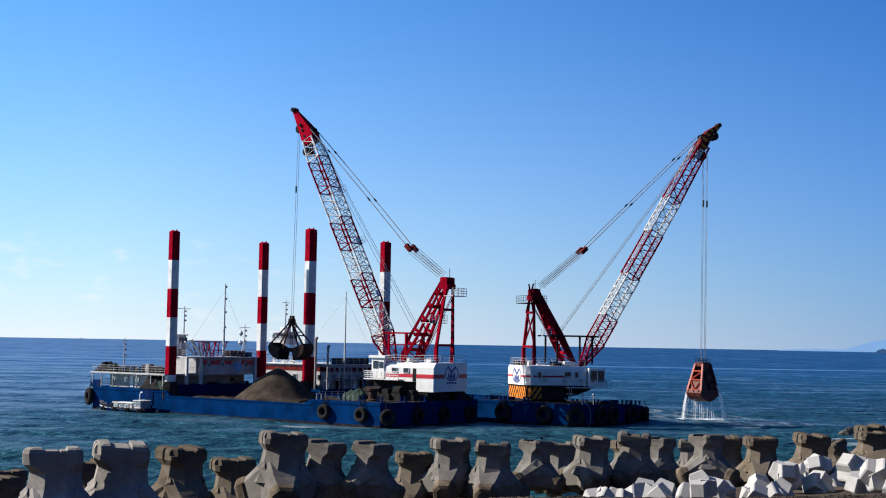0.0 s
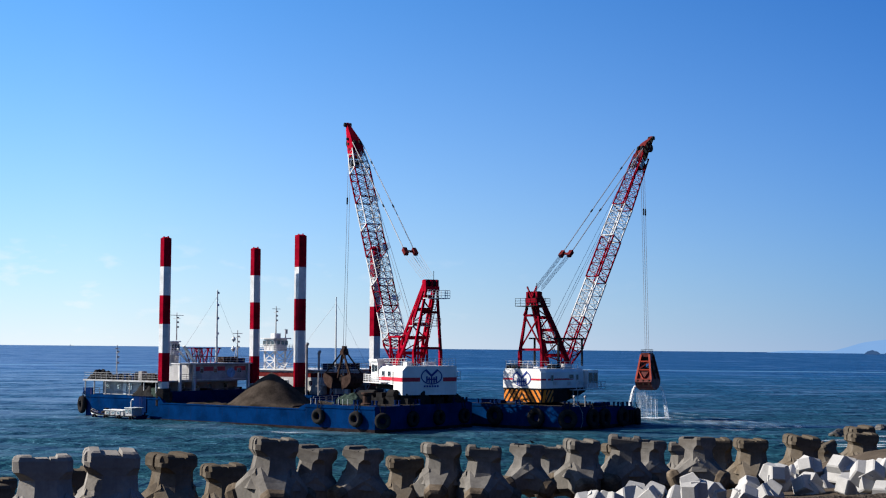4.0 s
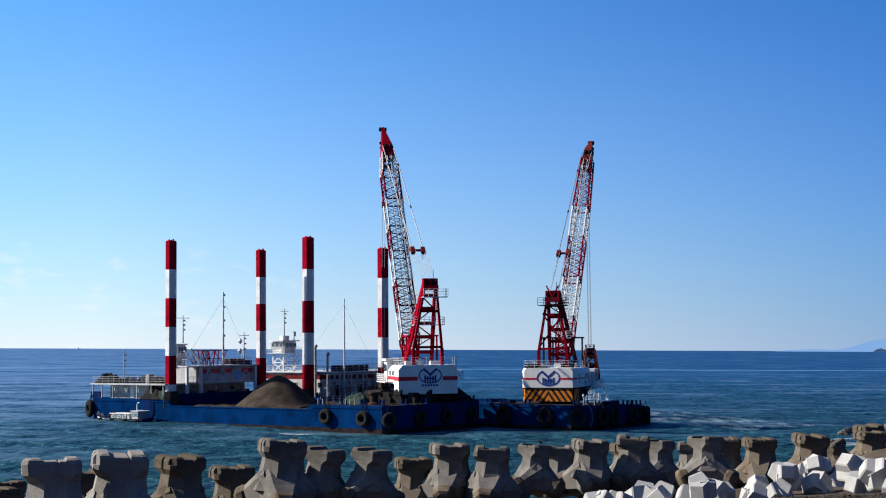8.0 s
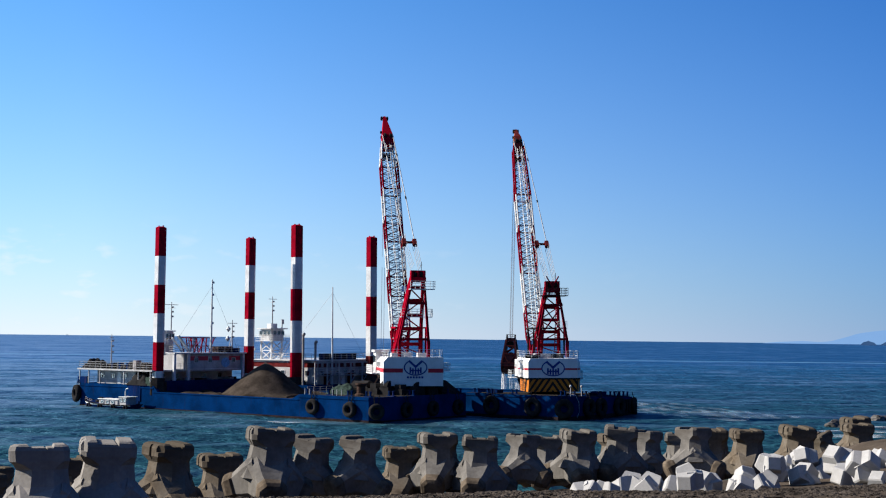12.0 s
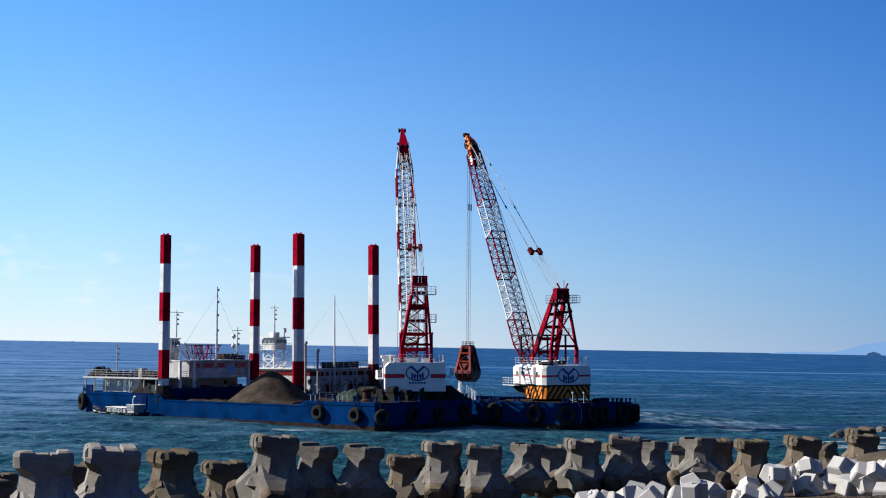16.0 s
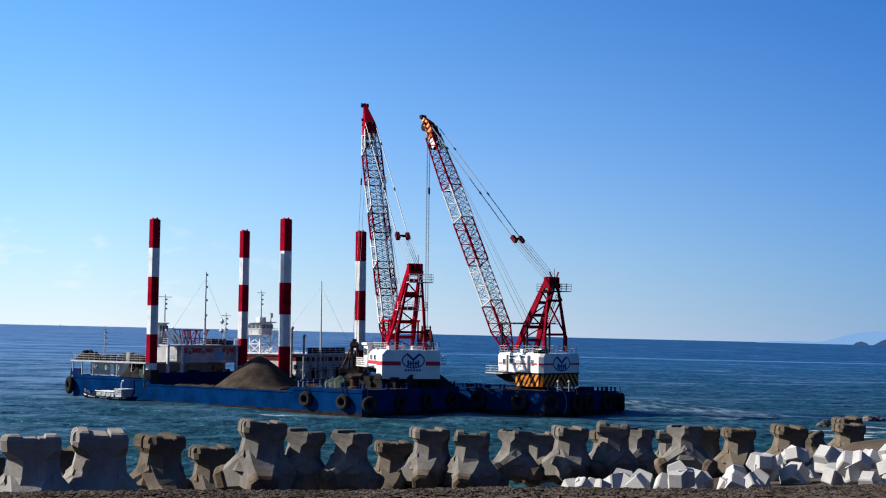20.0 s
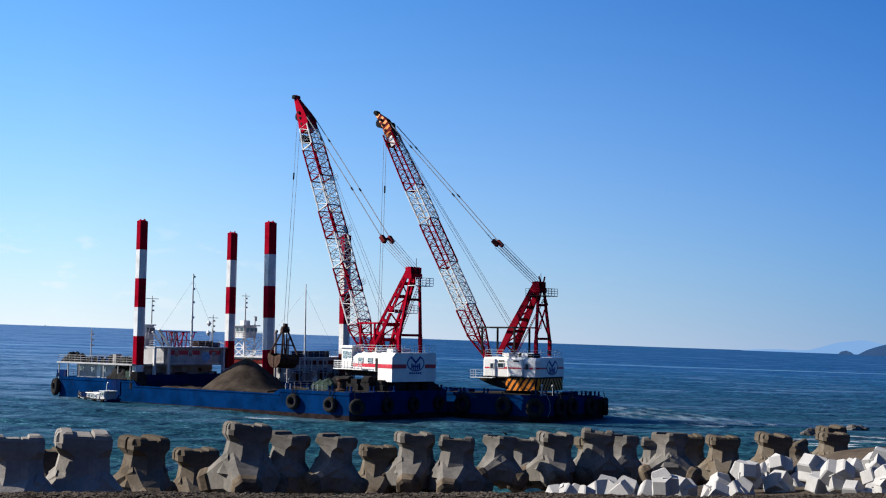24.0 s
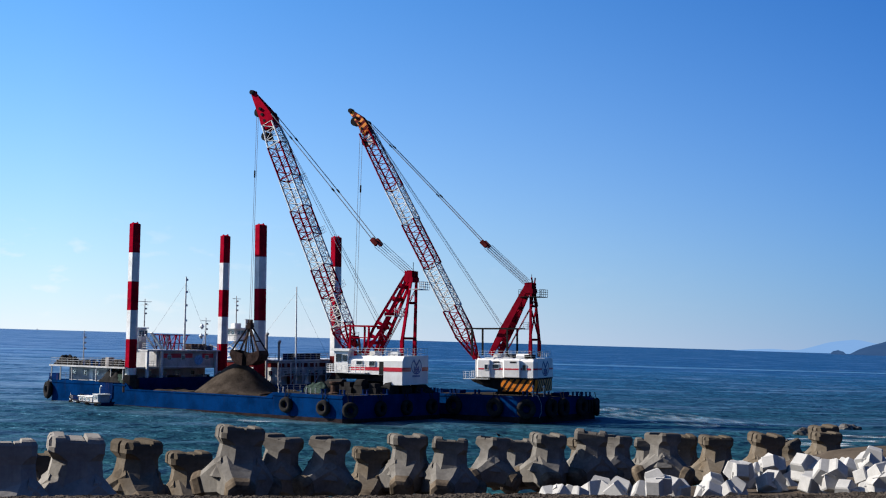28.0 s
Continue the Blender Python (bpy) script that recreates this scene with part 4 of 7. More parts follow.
def far_vessel():
    v = thing("dredging_barge", "second blue dredging barge with bridge tower and long deckhouse", "barge", PLACE_FAR)
    hull(v, 66, 26, 46.0, 14.0, 3.6, 2.6, 3.35, ((-14, 0, 3.3), (3.0, 0, 3.2), (4.2, 1.2, 3.18), (4.2, 19.4, 2.5), (3.0, 20.6, 2.47), (-6, 26, 2.5), (-14, 26, 2.6)))
    b = bm_new()
    box(b, -63, -47.2, 3.4, 20.4, 3.6, 7.6)
    dh = part("deckhouse", b, AGED, v, bevel=0.05)
    b = bm_new()
    box(b, -63.4, -46.8, 3.0, 20.8, 7.6, 7.8)
    part("deckhouse_roof", b, HOUSE, dh)
    b = bm_new()
    box(b, -47.2, -47.17, 3.5, 20.3, 6.5, 7.25)
    part("red_stripe", b, RUST_RED, dh)
    b = bm_new()
    box(b, -62.9, -47.3, 3.37, 3.4, 6.5, 7.25)
    part("red_stripe", b, RUST_RED, dh)
    for x in (-61.0, -58.2, -55.4, -52.6, -49.6):
        window(dh, x, 3.4, 5.5, 0.9, 0.8, "y")
    for y in range(4, 20, 2):
        window(dh, -47.2, y + 0.3, 5.6, 0.8, 0.7, "x")
    for y in (4.4, 6.1, 7.9, 10.2, 12.6, 14.9, 17.4, 19.2):
        b = bm_new()
        box(b, -47.17, -47.08, y - 0.28, y + 0.28, 6.45, 7.3)
        part("locker_panel", b, WORN, dh)
    for y in (5.3, 9.1, 11.4, 16.2):
        b = bm_new()
        box(b, -47.2, -46.6, y - 0.45, y + 0.45, 3.6, 4.9 + 0.4 * (y % 2))
        part("vent_box", b, (WHITE, GREY, RUST_RED)[int(y) % 3], dh, bevel=0.04)
    b = bm_new()
    railing(b, ((-45.8, 1.0, 5.2), (-45.8, 20.5, 5.2)), 1.0, 1.3, 0.045)
    box(b, -47.2, -45.7, 1.0, 20.6, 5.08, 5.18)
    part("gallery", b, WORN, dh)
    b = bm_new()
    railing(b, ((-63, 3.1, 7.8), (-46.9, 3.1, 7.8), (-46.9, 20.6, 7.8)), 1.0, 1.5, 0.04)
    part("roof_rail", b, AGED, dh)
    # rails and pipe stands before the house
    for y in (1.0, 4.0, 7.0, 10.0, 13.0):
        b = bm_new()
        tube(b, (-45.6, y, 3.6), (-45.6, y, 7.4), 0.14, n=6)
        tube(b, (-45.6, y, 5.6), (-45.6, y + 3, 5.6), 0.08, n=6)
        tube(b, (-45.6, y, 7.3), (-45.6, y + 3, 7.3), 0.08, n=6)
        tube(b, (-45.6, y, 3.8), (-45.6, y + 1.6, 5.6), 0.07, n=6)
        part("pipe_stand", b, AGED, v)
    for y, h in ((0.4, 4.3), (3.4, 3.0)):
        b = bm_new()
        tube(b, (-47.8, y, 3.6 if y < 3 else 7.6), (-47.8, y, 7.6 + h), 0.21, n=12)
        lathe(b, ((0.24, -0.1), (0.27, 0.3), (0.18, 0.5)), 12, pose(-47.8, y, 7.6 + h, 0, 35, 0))
        part("funnel", b, WORN, v, "dull steel exhaust funnel")
    for i in range(12):
        b = bm_new()
        y = 4.6 + 0.78 * i
        lathe(b, ((0.36, 0), (0.36, 1.05)), 10, pose(-47.6, y, 7.8))
        part("oil_drum", b, BLACK if i % 3 else BLUE_DARK, v)
    b = bm_new()
    tube(b, (-46.4, 6.1, 3.6), (-46.4, 6.1, 20.2), 0.19, 0.09)
    pm = part("tall_mast", b, GREY, v)
    b = bm_new()
    for p in ((-54, 2, 8), (-46, 14, 8)):
        tube(b, (-46.4, 6.1, 19.2), p, 0.018, n=4)
    part("stay", b, ROPE, pm)
    # bridge on a white lattice tower
    b = bm_new()
    c = ((-61.6, 4.3), (-59.1, 4.3), (-59.1, 6.9), (-61.6, 6.9))
    for x, y in c:
        beam(b, (x, y, 7.6), (x, y, 11.0), 0.22)
    for (x, y), (x2, y2) in zip(c, c[1:] + c[:1]):
        for z0, z1 in ((7.7, 9.3), (9.3, 10.9)):
            beam(b, (x, y, z0), (x2, y2, z1), 0.13)
            beam(b, (x2, y2, z0), (x, y, z1), 0.13)
        beam(b, (x, y, 9.3), (x2, y2, 9.3), 0.14)
    tw = part("bridge_tower", b, WHITE, v, "white lattice tower under the bridge")
    b = bm_new()
    for i in range(9):
        box(b, -57.9, -57.0, 4.4 + 0.3 * i, 4.7 + 0.3 * i, 7.8 + 0.36 * i, 7.86 + 0.36 * i)
    beam(b, (-57.9, 4.4, 7.8), (-57.9, 7.2, 11.1), 0.1)
    beam(b, (-57.0, 4.4, 7.8), (-57.0, 7.2, 11.1), 0.1)
    part("stair", b, WHITE, tw)
    b = bm_new()
    slab(b, outline(-61.9, -58.7, 4.0, 7.3, 0.4), 11.0, 13.0)
    wh = part("bridge", b, HOUSE, v, bevel=0.04)
    b = bm_new()
    slab(b, outline(-62.4, -58.2, 3.6, 7.8, 0.4), 13.0, 13.2)
    part("bridge_roof", b, HOUSE, wh)
    for y in (4.7, 5.65, 6.6):
        window(wh, -58.7, y, 12.3, 0.75, 0.75, "x")
    for x in (-61.3, -60.3, -59.3):
        window(wh, x, 4.0, 12.3, 0.75, 0.75, "y")
    b = bm_new()
    slab(b, outline(-61, -59.6, 4.9, 6.4, 0.2), 13.2, 14.0)
    part("chart_house", b, HOUSE, wh)
    b = bm_new()
    box(b, -62.4, -58.2, 3.6, 7.8, 10.9, 11.0)
    railing(b, ((-62.3, 3.7, 11.0), (-58.2, 3.7, 11.0), (-58.2, 7.8, 11.0)), 1.0, 0.9, 0.04)
    part("bridge_gallery", b, WHITE, wh)
    signal_mast(v, -60.3, 5.7, 14.0, 4.8, 1.0)
    signal_mast(v, -59.2, 7.0, 13.2, 1.6, 0.3)
    b = bm_new()
    beam(b, (-62.4, 3.6, 9.5), (-64.6, 3.6, 7.8), 0.14)
    beam(b, (-64.6, 3.6, 7.8), (-64.6, 3.6, 10.2), 0.14)
    beam(b, (-64.6, 3.6, 10.2), (-62.4, 3.6, 9.6), 0.14)
    part("davit", b, AGED, v)
    spud(v, -50.6, 1.6, 30.6, 5.4, 1.05, worn=9.0)
    spud(v, -45.40, 15.14, 29.12, 5.19, 1.010, worn=9.0)
    deck = lambda y: 3.24 - 0.035 * y
    for y in (1.6, 4.2, 7.4, 12.6, 15.6, 16.9, 18.4, 19.6):
        bollard(v, 2.9, y, deck(y))
    for x in (-12.2, -9.6, -5.2):
        bollard(v, x, 0.9, 3.24)
    for x, y, s in ((0.5, 14.6, 0.8), (-2.5, 20.5, 1.0), (-11, 4, 1.0)):
        b = bm_new()
        box(b, x - s, x + s, y - 0.8, y + 0.8, deck(y) - 0.05, deck(y) + 0.6 * s)
        part("deck_locker", b, BLUE_DARK, v, bevel=0.05)
    for y, z in ((2.2, 1.5), (5.2, 1.1)):
        b = bm_new()
        tube(b, (3.8, y, 3.0), (3.8, y, 4.0 + z * 0.3), 0.08, n=6)
        lathe(b, ((0.16, 0), (0.2, 0.15), (0.1, 0.35)), 8, pose(3.8, y, 4.0 + z * 0.3))
        part("deck_lamp_post", b, AGED, v)
    for x, y, f, z in ((-8.6, -0.33, -90, 1.6), (-1.2, -0.33, -90, 1.5), (3.85, 0.35, -45, 1.4), (4.53, 6.2, 0, 1.35), (4.53, 9.6, 0, 1.3), (4.53, 15.0, 0, 1.2), (4.3, 19.9, 30, 1.0)):
        tyre(v, x, y, z, f, 1.28)
    b = bm_new()
    for i in range(4):
        tube(b, (4.4, 16.6 + i * 0.8, 0.3), (4.4, 16.6 + i * 0.8, 2.2), 0.25, n=6)
    part("rubber_fender", b, RUBBER, v)
    # white hose that hangs over the bow
    b = bm_new()
    pts = [Vector(p) for p in ((3.4, 2.4, 3.5), (4.4, 2.6, 3.3), (4.9, 2.7, 2.2), (5.0, 2.6, 0.9), (4.9, 2.2, 0.1))]
    for p, q in zip(pts, pts[1:]):
        tube(b, p, q, 0.035, n=6)
    part("hose", b, AGED, v, "pale hose hanging over the bow")
    return v


near_barge = near_vessel()
far_barge = far_vessel()


def sand_heap(name, place, x, y, r, peak, label):
    bm = bm_new()
    n = 46
    hx, hy = 15.0, 10.0
    g = []
    for j in range(n + 1):
        row = []
        for i in range(n + 1):
            u, w = -hx + 2 * hx * i / n, -hy + 2 * hy * j / n
            px, py = x + u, y + w
            d = math.hypot(u * 0.93, w)
            cone = 1.5 + (peak - 1.5) * max(0, 1 - d / r) ** 0.95
            low = 2.2 + 1.0 * max(0, noise.noise(Vector((px * 0.3, py * 0.3, 1)))) + 0.55 * math.exp(-((px + 40.5) / 2.2) ** 2 - ((py - 3.4) / 1.6) ** 2) + 0.3 * math.exp(-((d - r) / 3) ** 2)
            z = max(cone - 0.12 * math.exp(-d * d) * 3, low) + noise.noise(Vector((px * 0.9, py * 0.9, 5))) * 0.12 + noise.noise(Vector((px * 2.5, py * 2.5, 9))) * 0.05
            row.append(bm.verts.new((px, py, z)))
        g.append(row)
    for a, b in zip(g, g[1:]):
        for i in range(n):
            bm.faces.new((a[i], a[i + 1], b[i + 1], b[i]))
    return solid(name, bm, SAND, label, "sand", place, smooth=True)


near_heap = sand_heap("sand_mound", PLACE_NEAR, -31.9, 10.9, 7.7, 7.9, "steep mound of dark dredged sand in the hold")


def work_boat():
    """Small boat with its raised bow towards -x, a low deckhouse amidships and a cabin aft."""
    v = thing("work_boat", "small dark blue work boat with white strake moored alongside", "boat", PLACE_NEAR @ pose(-52.5, -2.3, -0.2))
    line = ((-6.4, 0.12, 1.5), (-5.2, 0.95, 1.22), (-3.0, 1.45, 0.98), (0.5, 1.6, 0.82), (4.0, 1.5, 0.82), (6.1, 1.2, 0.9))
    bm = bm_new()
    ring_prism(bm, [[(x, -w, z), (x * 0.96, -w * 0.8, 0.25), (x * 0.93, -w * 0.5, -0.5), (x * 0.93, w * 0.5, -0.5), (x * 0.96, w * 0.8, 0.25), (x, w, z)] for x, w, z in line])
    part("hull", bm, BLUE_DARK, v, "dark blue hull below a white strake")
    for s in (-1, 1):
        bm = bm_new()
        ring_prism(bm, [[(x - 0.02, s * (w + 0.03), z), (x * 0.985 - 0.02, s * (w * 0.92 + 0.03), z - 0.36 * (z - 0.25)), (x * 0.985, s * w * 0.9, z - 0.36 * (z - 0.25)), (x, s * w * 0.97, z)] for x, w, z in line])
        part("strake", bm, WHITE, v)
    for s in (-1, 1):
        bm = bm_new()
        for (x0, w0, z0), (x1, w1, z1) in zip(line, line[1:]):
            beam(bm, (x0, s * w0, z0), (x1, s * w1, z1), 0.14, 0.16)
        part("gunwale", bm, BLACK, v)
    bm = bm_new()
    slab(bm, outline(-2.0, 2.9, -0.95, 0.95, 0.2), 0.6, 1.6)
    low = part("deckhouse", bm, AGED, v, bevel=0.04)
    bm = bm_new()
    slab(bm, outline(-2.2, 3.1, -1.1, 1.1, 0.2), 1.6, 1.7)
    part("deckhouse_roof", bm, WHITE, low)
    for x in (-1.0, 0.3, 1.6):
        window(low, x, -0.95, 1.2, 0.7, 0.4, "y")
    bm = bm_new()
    slab(bm, outline(3.1, 5.0, -1.0, 1.0, 0.2), 0.6, 2.05)
    cab = part("cabin", bm, AGED, v, bevel=0.04)
    bm = bm_new()
    slab(bm, outline(2.9, 5.3, -1.15, 1.15, 0.25), 2.05, 2.15)
    part("cabin_roof", bm, GREY, cab)
    for x in (3.6, 4.5):
        window(cab, x, -1.0, 1.6, 0.6, 0.5, "y")
    for x in (-2.4, -1.9):
        bm = bm_new()
        lathe(bm, ((0.16, 0.6), (0.16, 1.75), (0.22, 1.75), (0.22, 1.9)), 8, pose(x, -0.3, 0))
        part("bollard_post", bm, BLACK, v)
    bm = bm_new()
    pts = [Vector(p) for p in ((3.4, 0, 2.1), (3.4, 0, 3.0), (3.6, 0, 3.35), (4.0, 0, 3.4))]
    for p, q in zip(pts, pts[1:]):
        tube(bm, p, q, 0.09, n=6)
    part("mast", bm, GREY, v)
    bm = bm_new()
    railing(bm, ((-5.8, -0.5, 1.35), (-4.6, -1.05, 1.18), (-3.0, -1.4, 1.0)), 0.5, 1.0, 0.02, 2)
    part("bow_rail", bm, WORN, v)
    for x, r in ((-4.0, 0.34), (-0.8, 0.34), (2.4, 0.34), (5.4, 0.34)):
        bm = bm_new()
        torus(bm, r, 0.14, pose(x, -1.6 + 0.08 * abs(x) * (x < -3), 0.5, 90, 0, 0), 14, 6)
        part("boat_fender", bm, RUBBER, v, smooth=True)
    bm = bm_new()
    lathe(bm, ((0.4, 0), (0.48, 0.18), (0.32, 0.4), (0.1, 0.45)), 9, pose(-3.6, 0.3, 0.95))
    part("rope_coil", bm, DECK, v)
    return v


boat = work_boat()


# ---- cranes ----
FOOT = Vector((0, 4.8, 5.3))        # boom foot pin, from the slewing centre at deck level
PEAK_NEAR, PEAK_FAR = Vector((0, -3.9, 17.25)), Vector((0, -3.9, 16.15))      # heads of the A-frames
DECK_Z = 3.4


def lattice(bm, y0, y1, w, d, bays, z=0.0, w1=None, d1=None, rc=0.14, rl=0.058):
    """One boom section: four chords with zigzag lacing on all four faces."""
    w1, d1 = w1 or w, d1 or d
    at = lambda k, a, c: Vector((a * (w + (w1 - w) * k) / 2, y0 + (y1 - y0) * k, z + c * (d + (d1 - d) * k) / 2))
    cs = ((-1, -1), (1, -1), (1, 1), (-1, 1))
    for a, c in cs:
        tube(bm, at(0, a, c), at(1, a, c), rc, n=6)
    for i in range(bays):
        k0, k1 = i / bays, (i + 1) / bays
        for j in range(4):
            p, q = cs[j], cs[(j + 1) % 4]
            if i % 2:
                p, q = q, p
            tube(bm, at(k0, *p), at(k1, *q), rl, n=4)
            tube(bm, at(k1, *p), at(k1, *q), rl * 0.9, n=4)
            if j in (0, 2):
                tube(bm, at(k0, *q), at(k1, *p), rl * 0.8, n=4)


def ellipse_ring(bm, cx, cz, rx, rz, t, y, gap=0.62, n=28):
    """A flat ring, open at the top over an angle of twice the gap."""
    a0, a1 = math.pi / 2 + gap, 5 * math.pi / 2 - gap
    for i in range(n):
        a, b = a0 + (a1 - a0) * i / n, a0 + (a1 - a0) * (i + 1) / n
        pts = [(cx + rx * math.cos(a), cz + rz * math.sin(a)), (cx + rx * math.cos(b), cz + rz * math.sin(b)), (cx + (rx - t) * math.cos(b), cz + (rz - t) * math.sin(b)), (cx + (rx - t) * math.cos(a), cz + (rz - t) * math.sin(a))]
        ring_prism(bm, [[(x, y + o, z) for x, z in pts] for o in (-0.012, 0.012)])


def emblem(crane, y, z, s, dx=0.0):
    """Plain blue emblem on the tail of the house, in place of the owner's mark."""
    bm = bm_new()
    ellipse_ring(bm, dx, z, 1.5 * s, 1.02 * s, 0.15 * s, y)

    def bar(x0, z0, x1, z1, w):
        d = Vector((x1 - x0, 0, z1 - z0)).normalized() * w / 2
        n = Vector((-d.z, 0, d.x))
        a, b = Vector((x0, 0, z0)), Vector((x1, 0, z1))
        quad = [(p * s) + Vector((dx, 0, z)) for p in (a - n, b - n, b + n, a + n)]
        ring_prism(bm, [[p + Vector((0, y + o, 0)) for p in quad] for o in (-0.014, 0.014)])
    bar(-0.86, 0.84, -0.04, 0.12, 0.27)
    bar(0.86, 0.84, 0.04, 0.12, 0.27)
    bar(0, 0.24, 0, -0.86, 0.2)
    for x in (-0.66, 0.66):
        bar(x, 0.02, x, -0.72, 0.22)
    for x in (-0.34, 0.34):
        bar(x, -0.1, x, -0.8, 0.2)
    bar(-0.66, -0.38, 0.66, -0.38, 0.16)
    part("emblem", bm, LOGO, crane, "blue oval emblem on the white tail")


def a_frame(crane, color, heavy, top, front, rear, foot=0.0):
    """Gantry: two laddered front legs, two rear legs, head box, platforms."""
    light = heavy < 1
    for s in (-1, 1):
        a, b = Vector((s * 2.4 + foot, front, 5.6)), top + Vector((s * 0.95, 0.25, 0.2))
        u = (b - a).normalized()
        v = Vector((0, u.z, -u.y)).normalized()
        if heavy < 1:
            bm = bm_new()
            ring_prism(bm, [[a - v * 0.25 + Vector((o, 0, 0)), a + v * 0.5 + Vector((o, 0, 0)), a.lerp(b, 0.35) + v * 0.72 + Vector((o, 0, 0)), b + v * 0.4 + Vector((o, 0, 0)), b - v * 0.35 + Vector((o, 0, 0)), a.lerp(b, 0.35) - v * 0.42 + Vector((o, 0, 0))] for o in (-0.2, 0.2)])
            part("front_leg", bm, color, crane)
        else:
            for k, o in enumerate((-0.55, 0.6)):
                bm = bm_new()
                beam(bm, a + v * o * 0.4, a.lerp(b, 0.3) + v * o, 0.42, 0.44, 0.4)
                beam(bm, a.lerp(b, 0.3) + v * o, b + v * o * 0.35, 0.4, 0.4, 0.36)
                part("front_leg", bm, color, crane)
            for q in (0.22, 0.38, 0.54, 0.7, 0.86):
                bm = bm_new()
                beam(bm, a.lerp(b, q) - v * 0.6 * (1.2 - q), a.lerp(b, q) + v * 0.6 * (1.2 - q), 0.4, 0.42)
                part("leg_rung", bm, color, crane)
        bm = bm_new()
        beam(bm, (s * 2.5 + foot, rear, 5.3), (s * 2.5 + foot, rear, 7.8), 0.5)
        beam(bm, (s * 2.5 + foot, rear, 7.6), top + Vector((s * 1.05, -0.35, -0.8)), 0.42, None, 0.34)
        part("rear_leg", bm, color, crane, bevel=0.04)
    for i, k in enumerate((0.14, 0.33, 0.5, 0.68, 0.84)):
        bm = bm_new()
        p, q = Vector((-2.4 + foot, front, 5.6)).lerp(top + Vector((-0.95, 0.25, 0.2)), k), Vector((2.4 + foot, front, 5.6)).lerp(top + Vector((0.95, 0.25, 0.2)), k)
        beam(bm, p, q, 0.42 * heavy, 0.5)
        part("cross_beam", bm, color, crane)
    ks = (0.02, 0.14, 0.33, 0.5, 0.68, 0.84)
    for i, (k, q) in enumerate(zip(ks, ks[1:])):
        a = Vector((-2.4 + foot, front, 5.6)).lerp(top + Vector((-0.95, 0.25, 0.2)), k if i % 2 else q)
        b = Vector((2.4 + foot, front, 5.6)).lerp(top + Vector((0.95, 0.25, 0.2)), q if i % 2 else k)
        bm = bm_new()
        beam(bm, a, b, 0.17)
        part("lacing", bm, color, crane)
    for z in (8.0, 13.2):
        bm = bm_new()
        k = (z - 7.6) / (top.z - 8.4)
        w = 2.5 + (1.05 - 2.5) * k
        y = rear + (top.y - 0.35 - rear) * k
        beam(bm, (-w + foot * (1 - k), y, z), (w + foot * (1 - k), y, z), 0.36)
        part("rear_cross_beam", bm, color, crane)
    if heavy < 1:
        bm = bm_new()
        for z0, z1, s in ((8.2, 13.2, 1), (13.2, 17.6, -1)):
            w0, w1 = 2.5 - 1.45 * (z0 - 7.6) / 10.2, 2.5 - 1.45 * (z1 - 7.6) / 10.2
            beam(bm, (s * w0, rear + 0.05, z0), (-s * w1, rear + 0.25, z1), 0.2)
            beam(bm, (-s * w0, rear + 0.05, z0), (s * w1, rear + 0.25, z1), 0.2)
        part("rear_lacing", bm, color, crane)
    bm = bm_new()
    box(bm, -1.3, 1.3, top.y - 0.7, top.y + 0.75, top.z - 1.0, top.z - 0.3)
    box(bm, -1.25, -0.85, top.y - 0.55, top.y + 0.65, top.z - 0.3, top.z + 0.65)
    box(bm, 0.85, 1.25, top.y - 0.55, top.y + 0.65, top.z - 0.3, top.z + 0.65)
    box(bm, -0.2, 0.2, top.y - 0.5, top.y + 0.6, top.z - 0.3, top.z + 0.6)
    box(bm, -1.25, 1.25, top.y - 0.25, top.y + 0.25, top.z + 0.5, top.z + 0.72)
    head = part("gantry_head", bm, color, crane, bevel=0.04)
    bm = bm_new()
    for x in (-0.55, 0.55):
        tube(bm, (x - 0.22, top.y + 0.1, top.z + 0.1), (x + 0.22, top.y + 0.1, top.z + 0.1), 0.5, n=16)
    part("sheave", bm, BLACK, head)
    bm = bm_new()
    tube(bm, (0.6, top.y, top.z + 0.6), (0.6, top.y, top.z + 2.0), 0.05, n=5)
    part("lightning_rod", bm, BLACK, head)
    # service platforms and ladder
    bm = bm_new()
    if light:
        zp = top.z - 1.5
        box(bm, -2.2, 2.4, top.y - 2.1, top.y + 1.3, zp - 0.1, zp)
        railing(bm, ((-2.2, top.y + 1.3, zp), (2.4, top.y + 1.3, zp), (2.4, top.y - 2.1, zp), (-2.2, top.y - 2.1, zp)), 1.1, 1.1, 0.035)
        part("upper_platform", bm, BLACK, crane)
        bm = bm_new()
        box(bm, 1.2, 2.8, -3.0, -1.9, 9.6, 9.7)
        railing(bm, ((2.8, -1.9, 9.7), (2.8, -3.0, 9.7), (1.2, -3.0, 9.7)), 1.0, 0.9, 0.03)
    else:
        zp = top.z - 2.0
        box(bm, -1.6, 2.6, top.y - 1.9, top.y - 0.3, zp - 0.1, zp)
        railing(bm, ((2.6, top.y - 0.3, zp), (2.6, top.y - 1.9, zp), (-1.6, top.y - 1.9, zp)), 1.1, 0.9, 0.04)
        part("upper_platform", bm, GREY, crane)
        bm = bm_new()
        box(bm, -2.4, 3.0, -2.2, -0.8, 11.2, 11.3)
        railing(bm, ((3.0, -0.8, 11.3), (3.0, -2.2, 11.3), (-2.4, -2.2, 11.3)), 1.1, 0.9, 0.04)
    part("lower_platform", bm, GREY, crane)
    bm = bm_new()
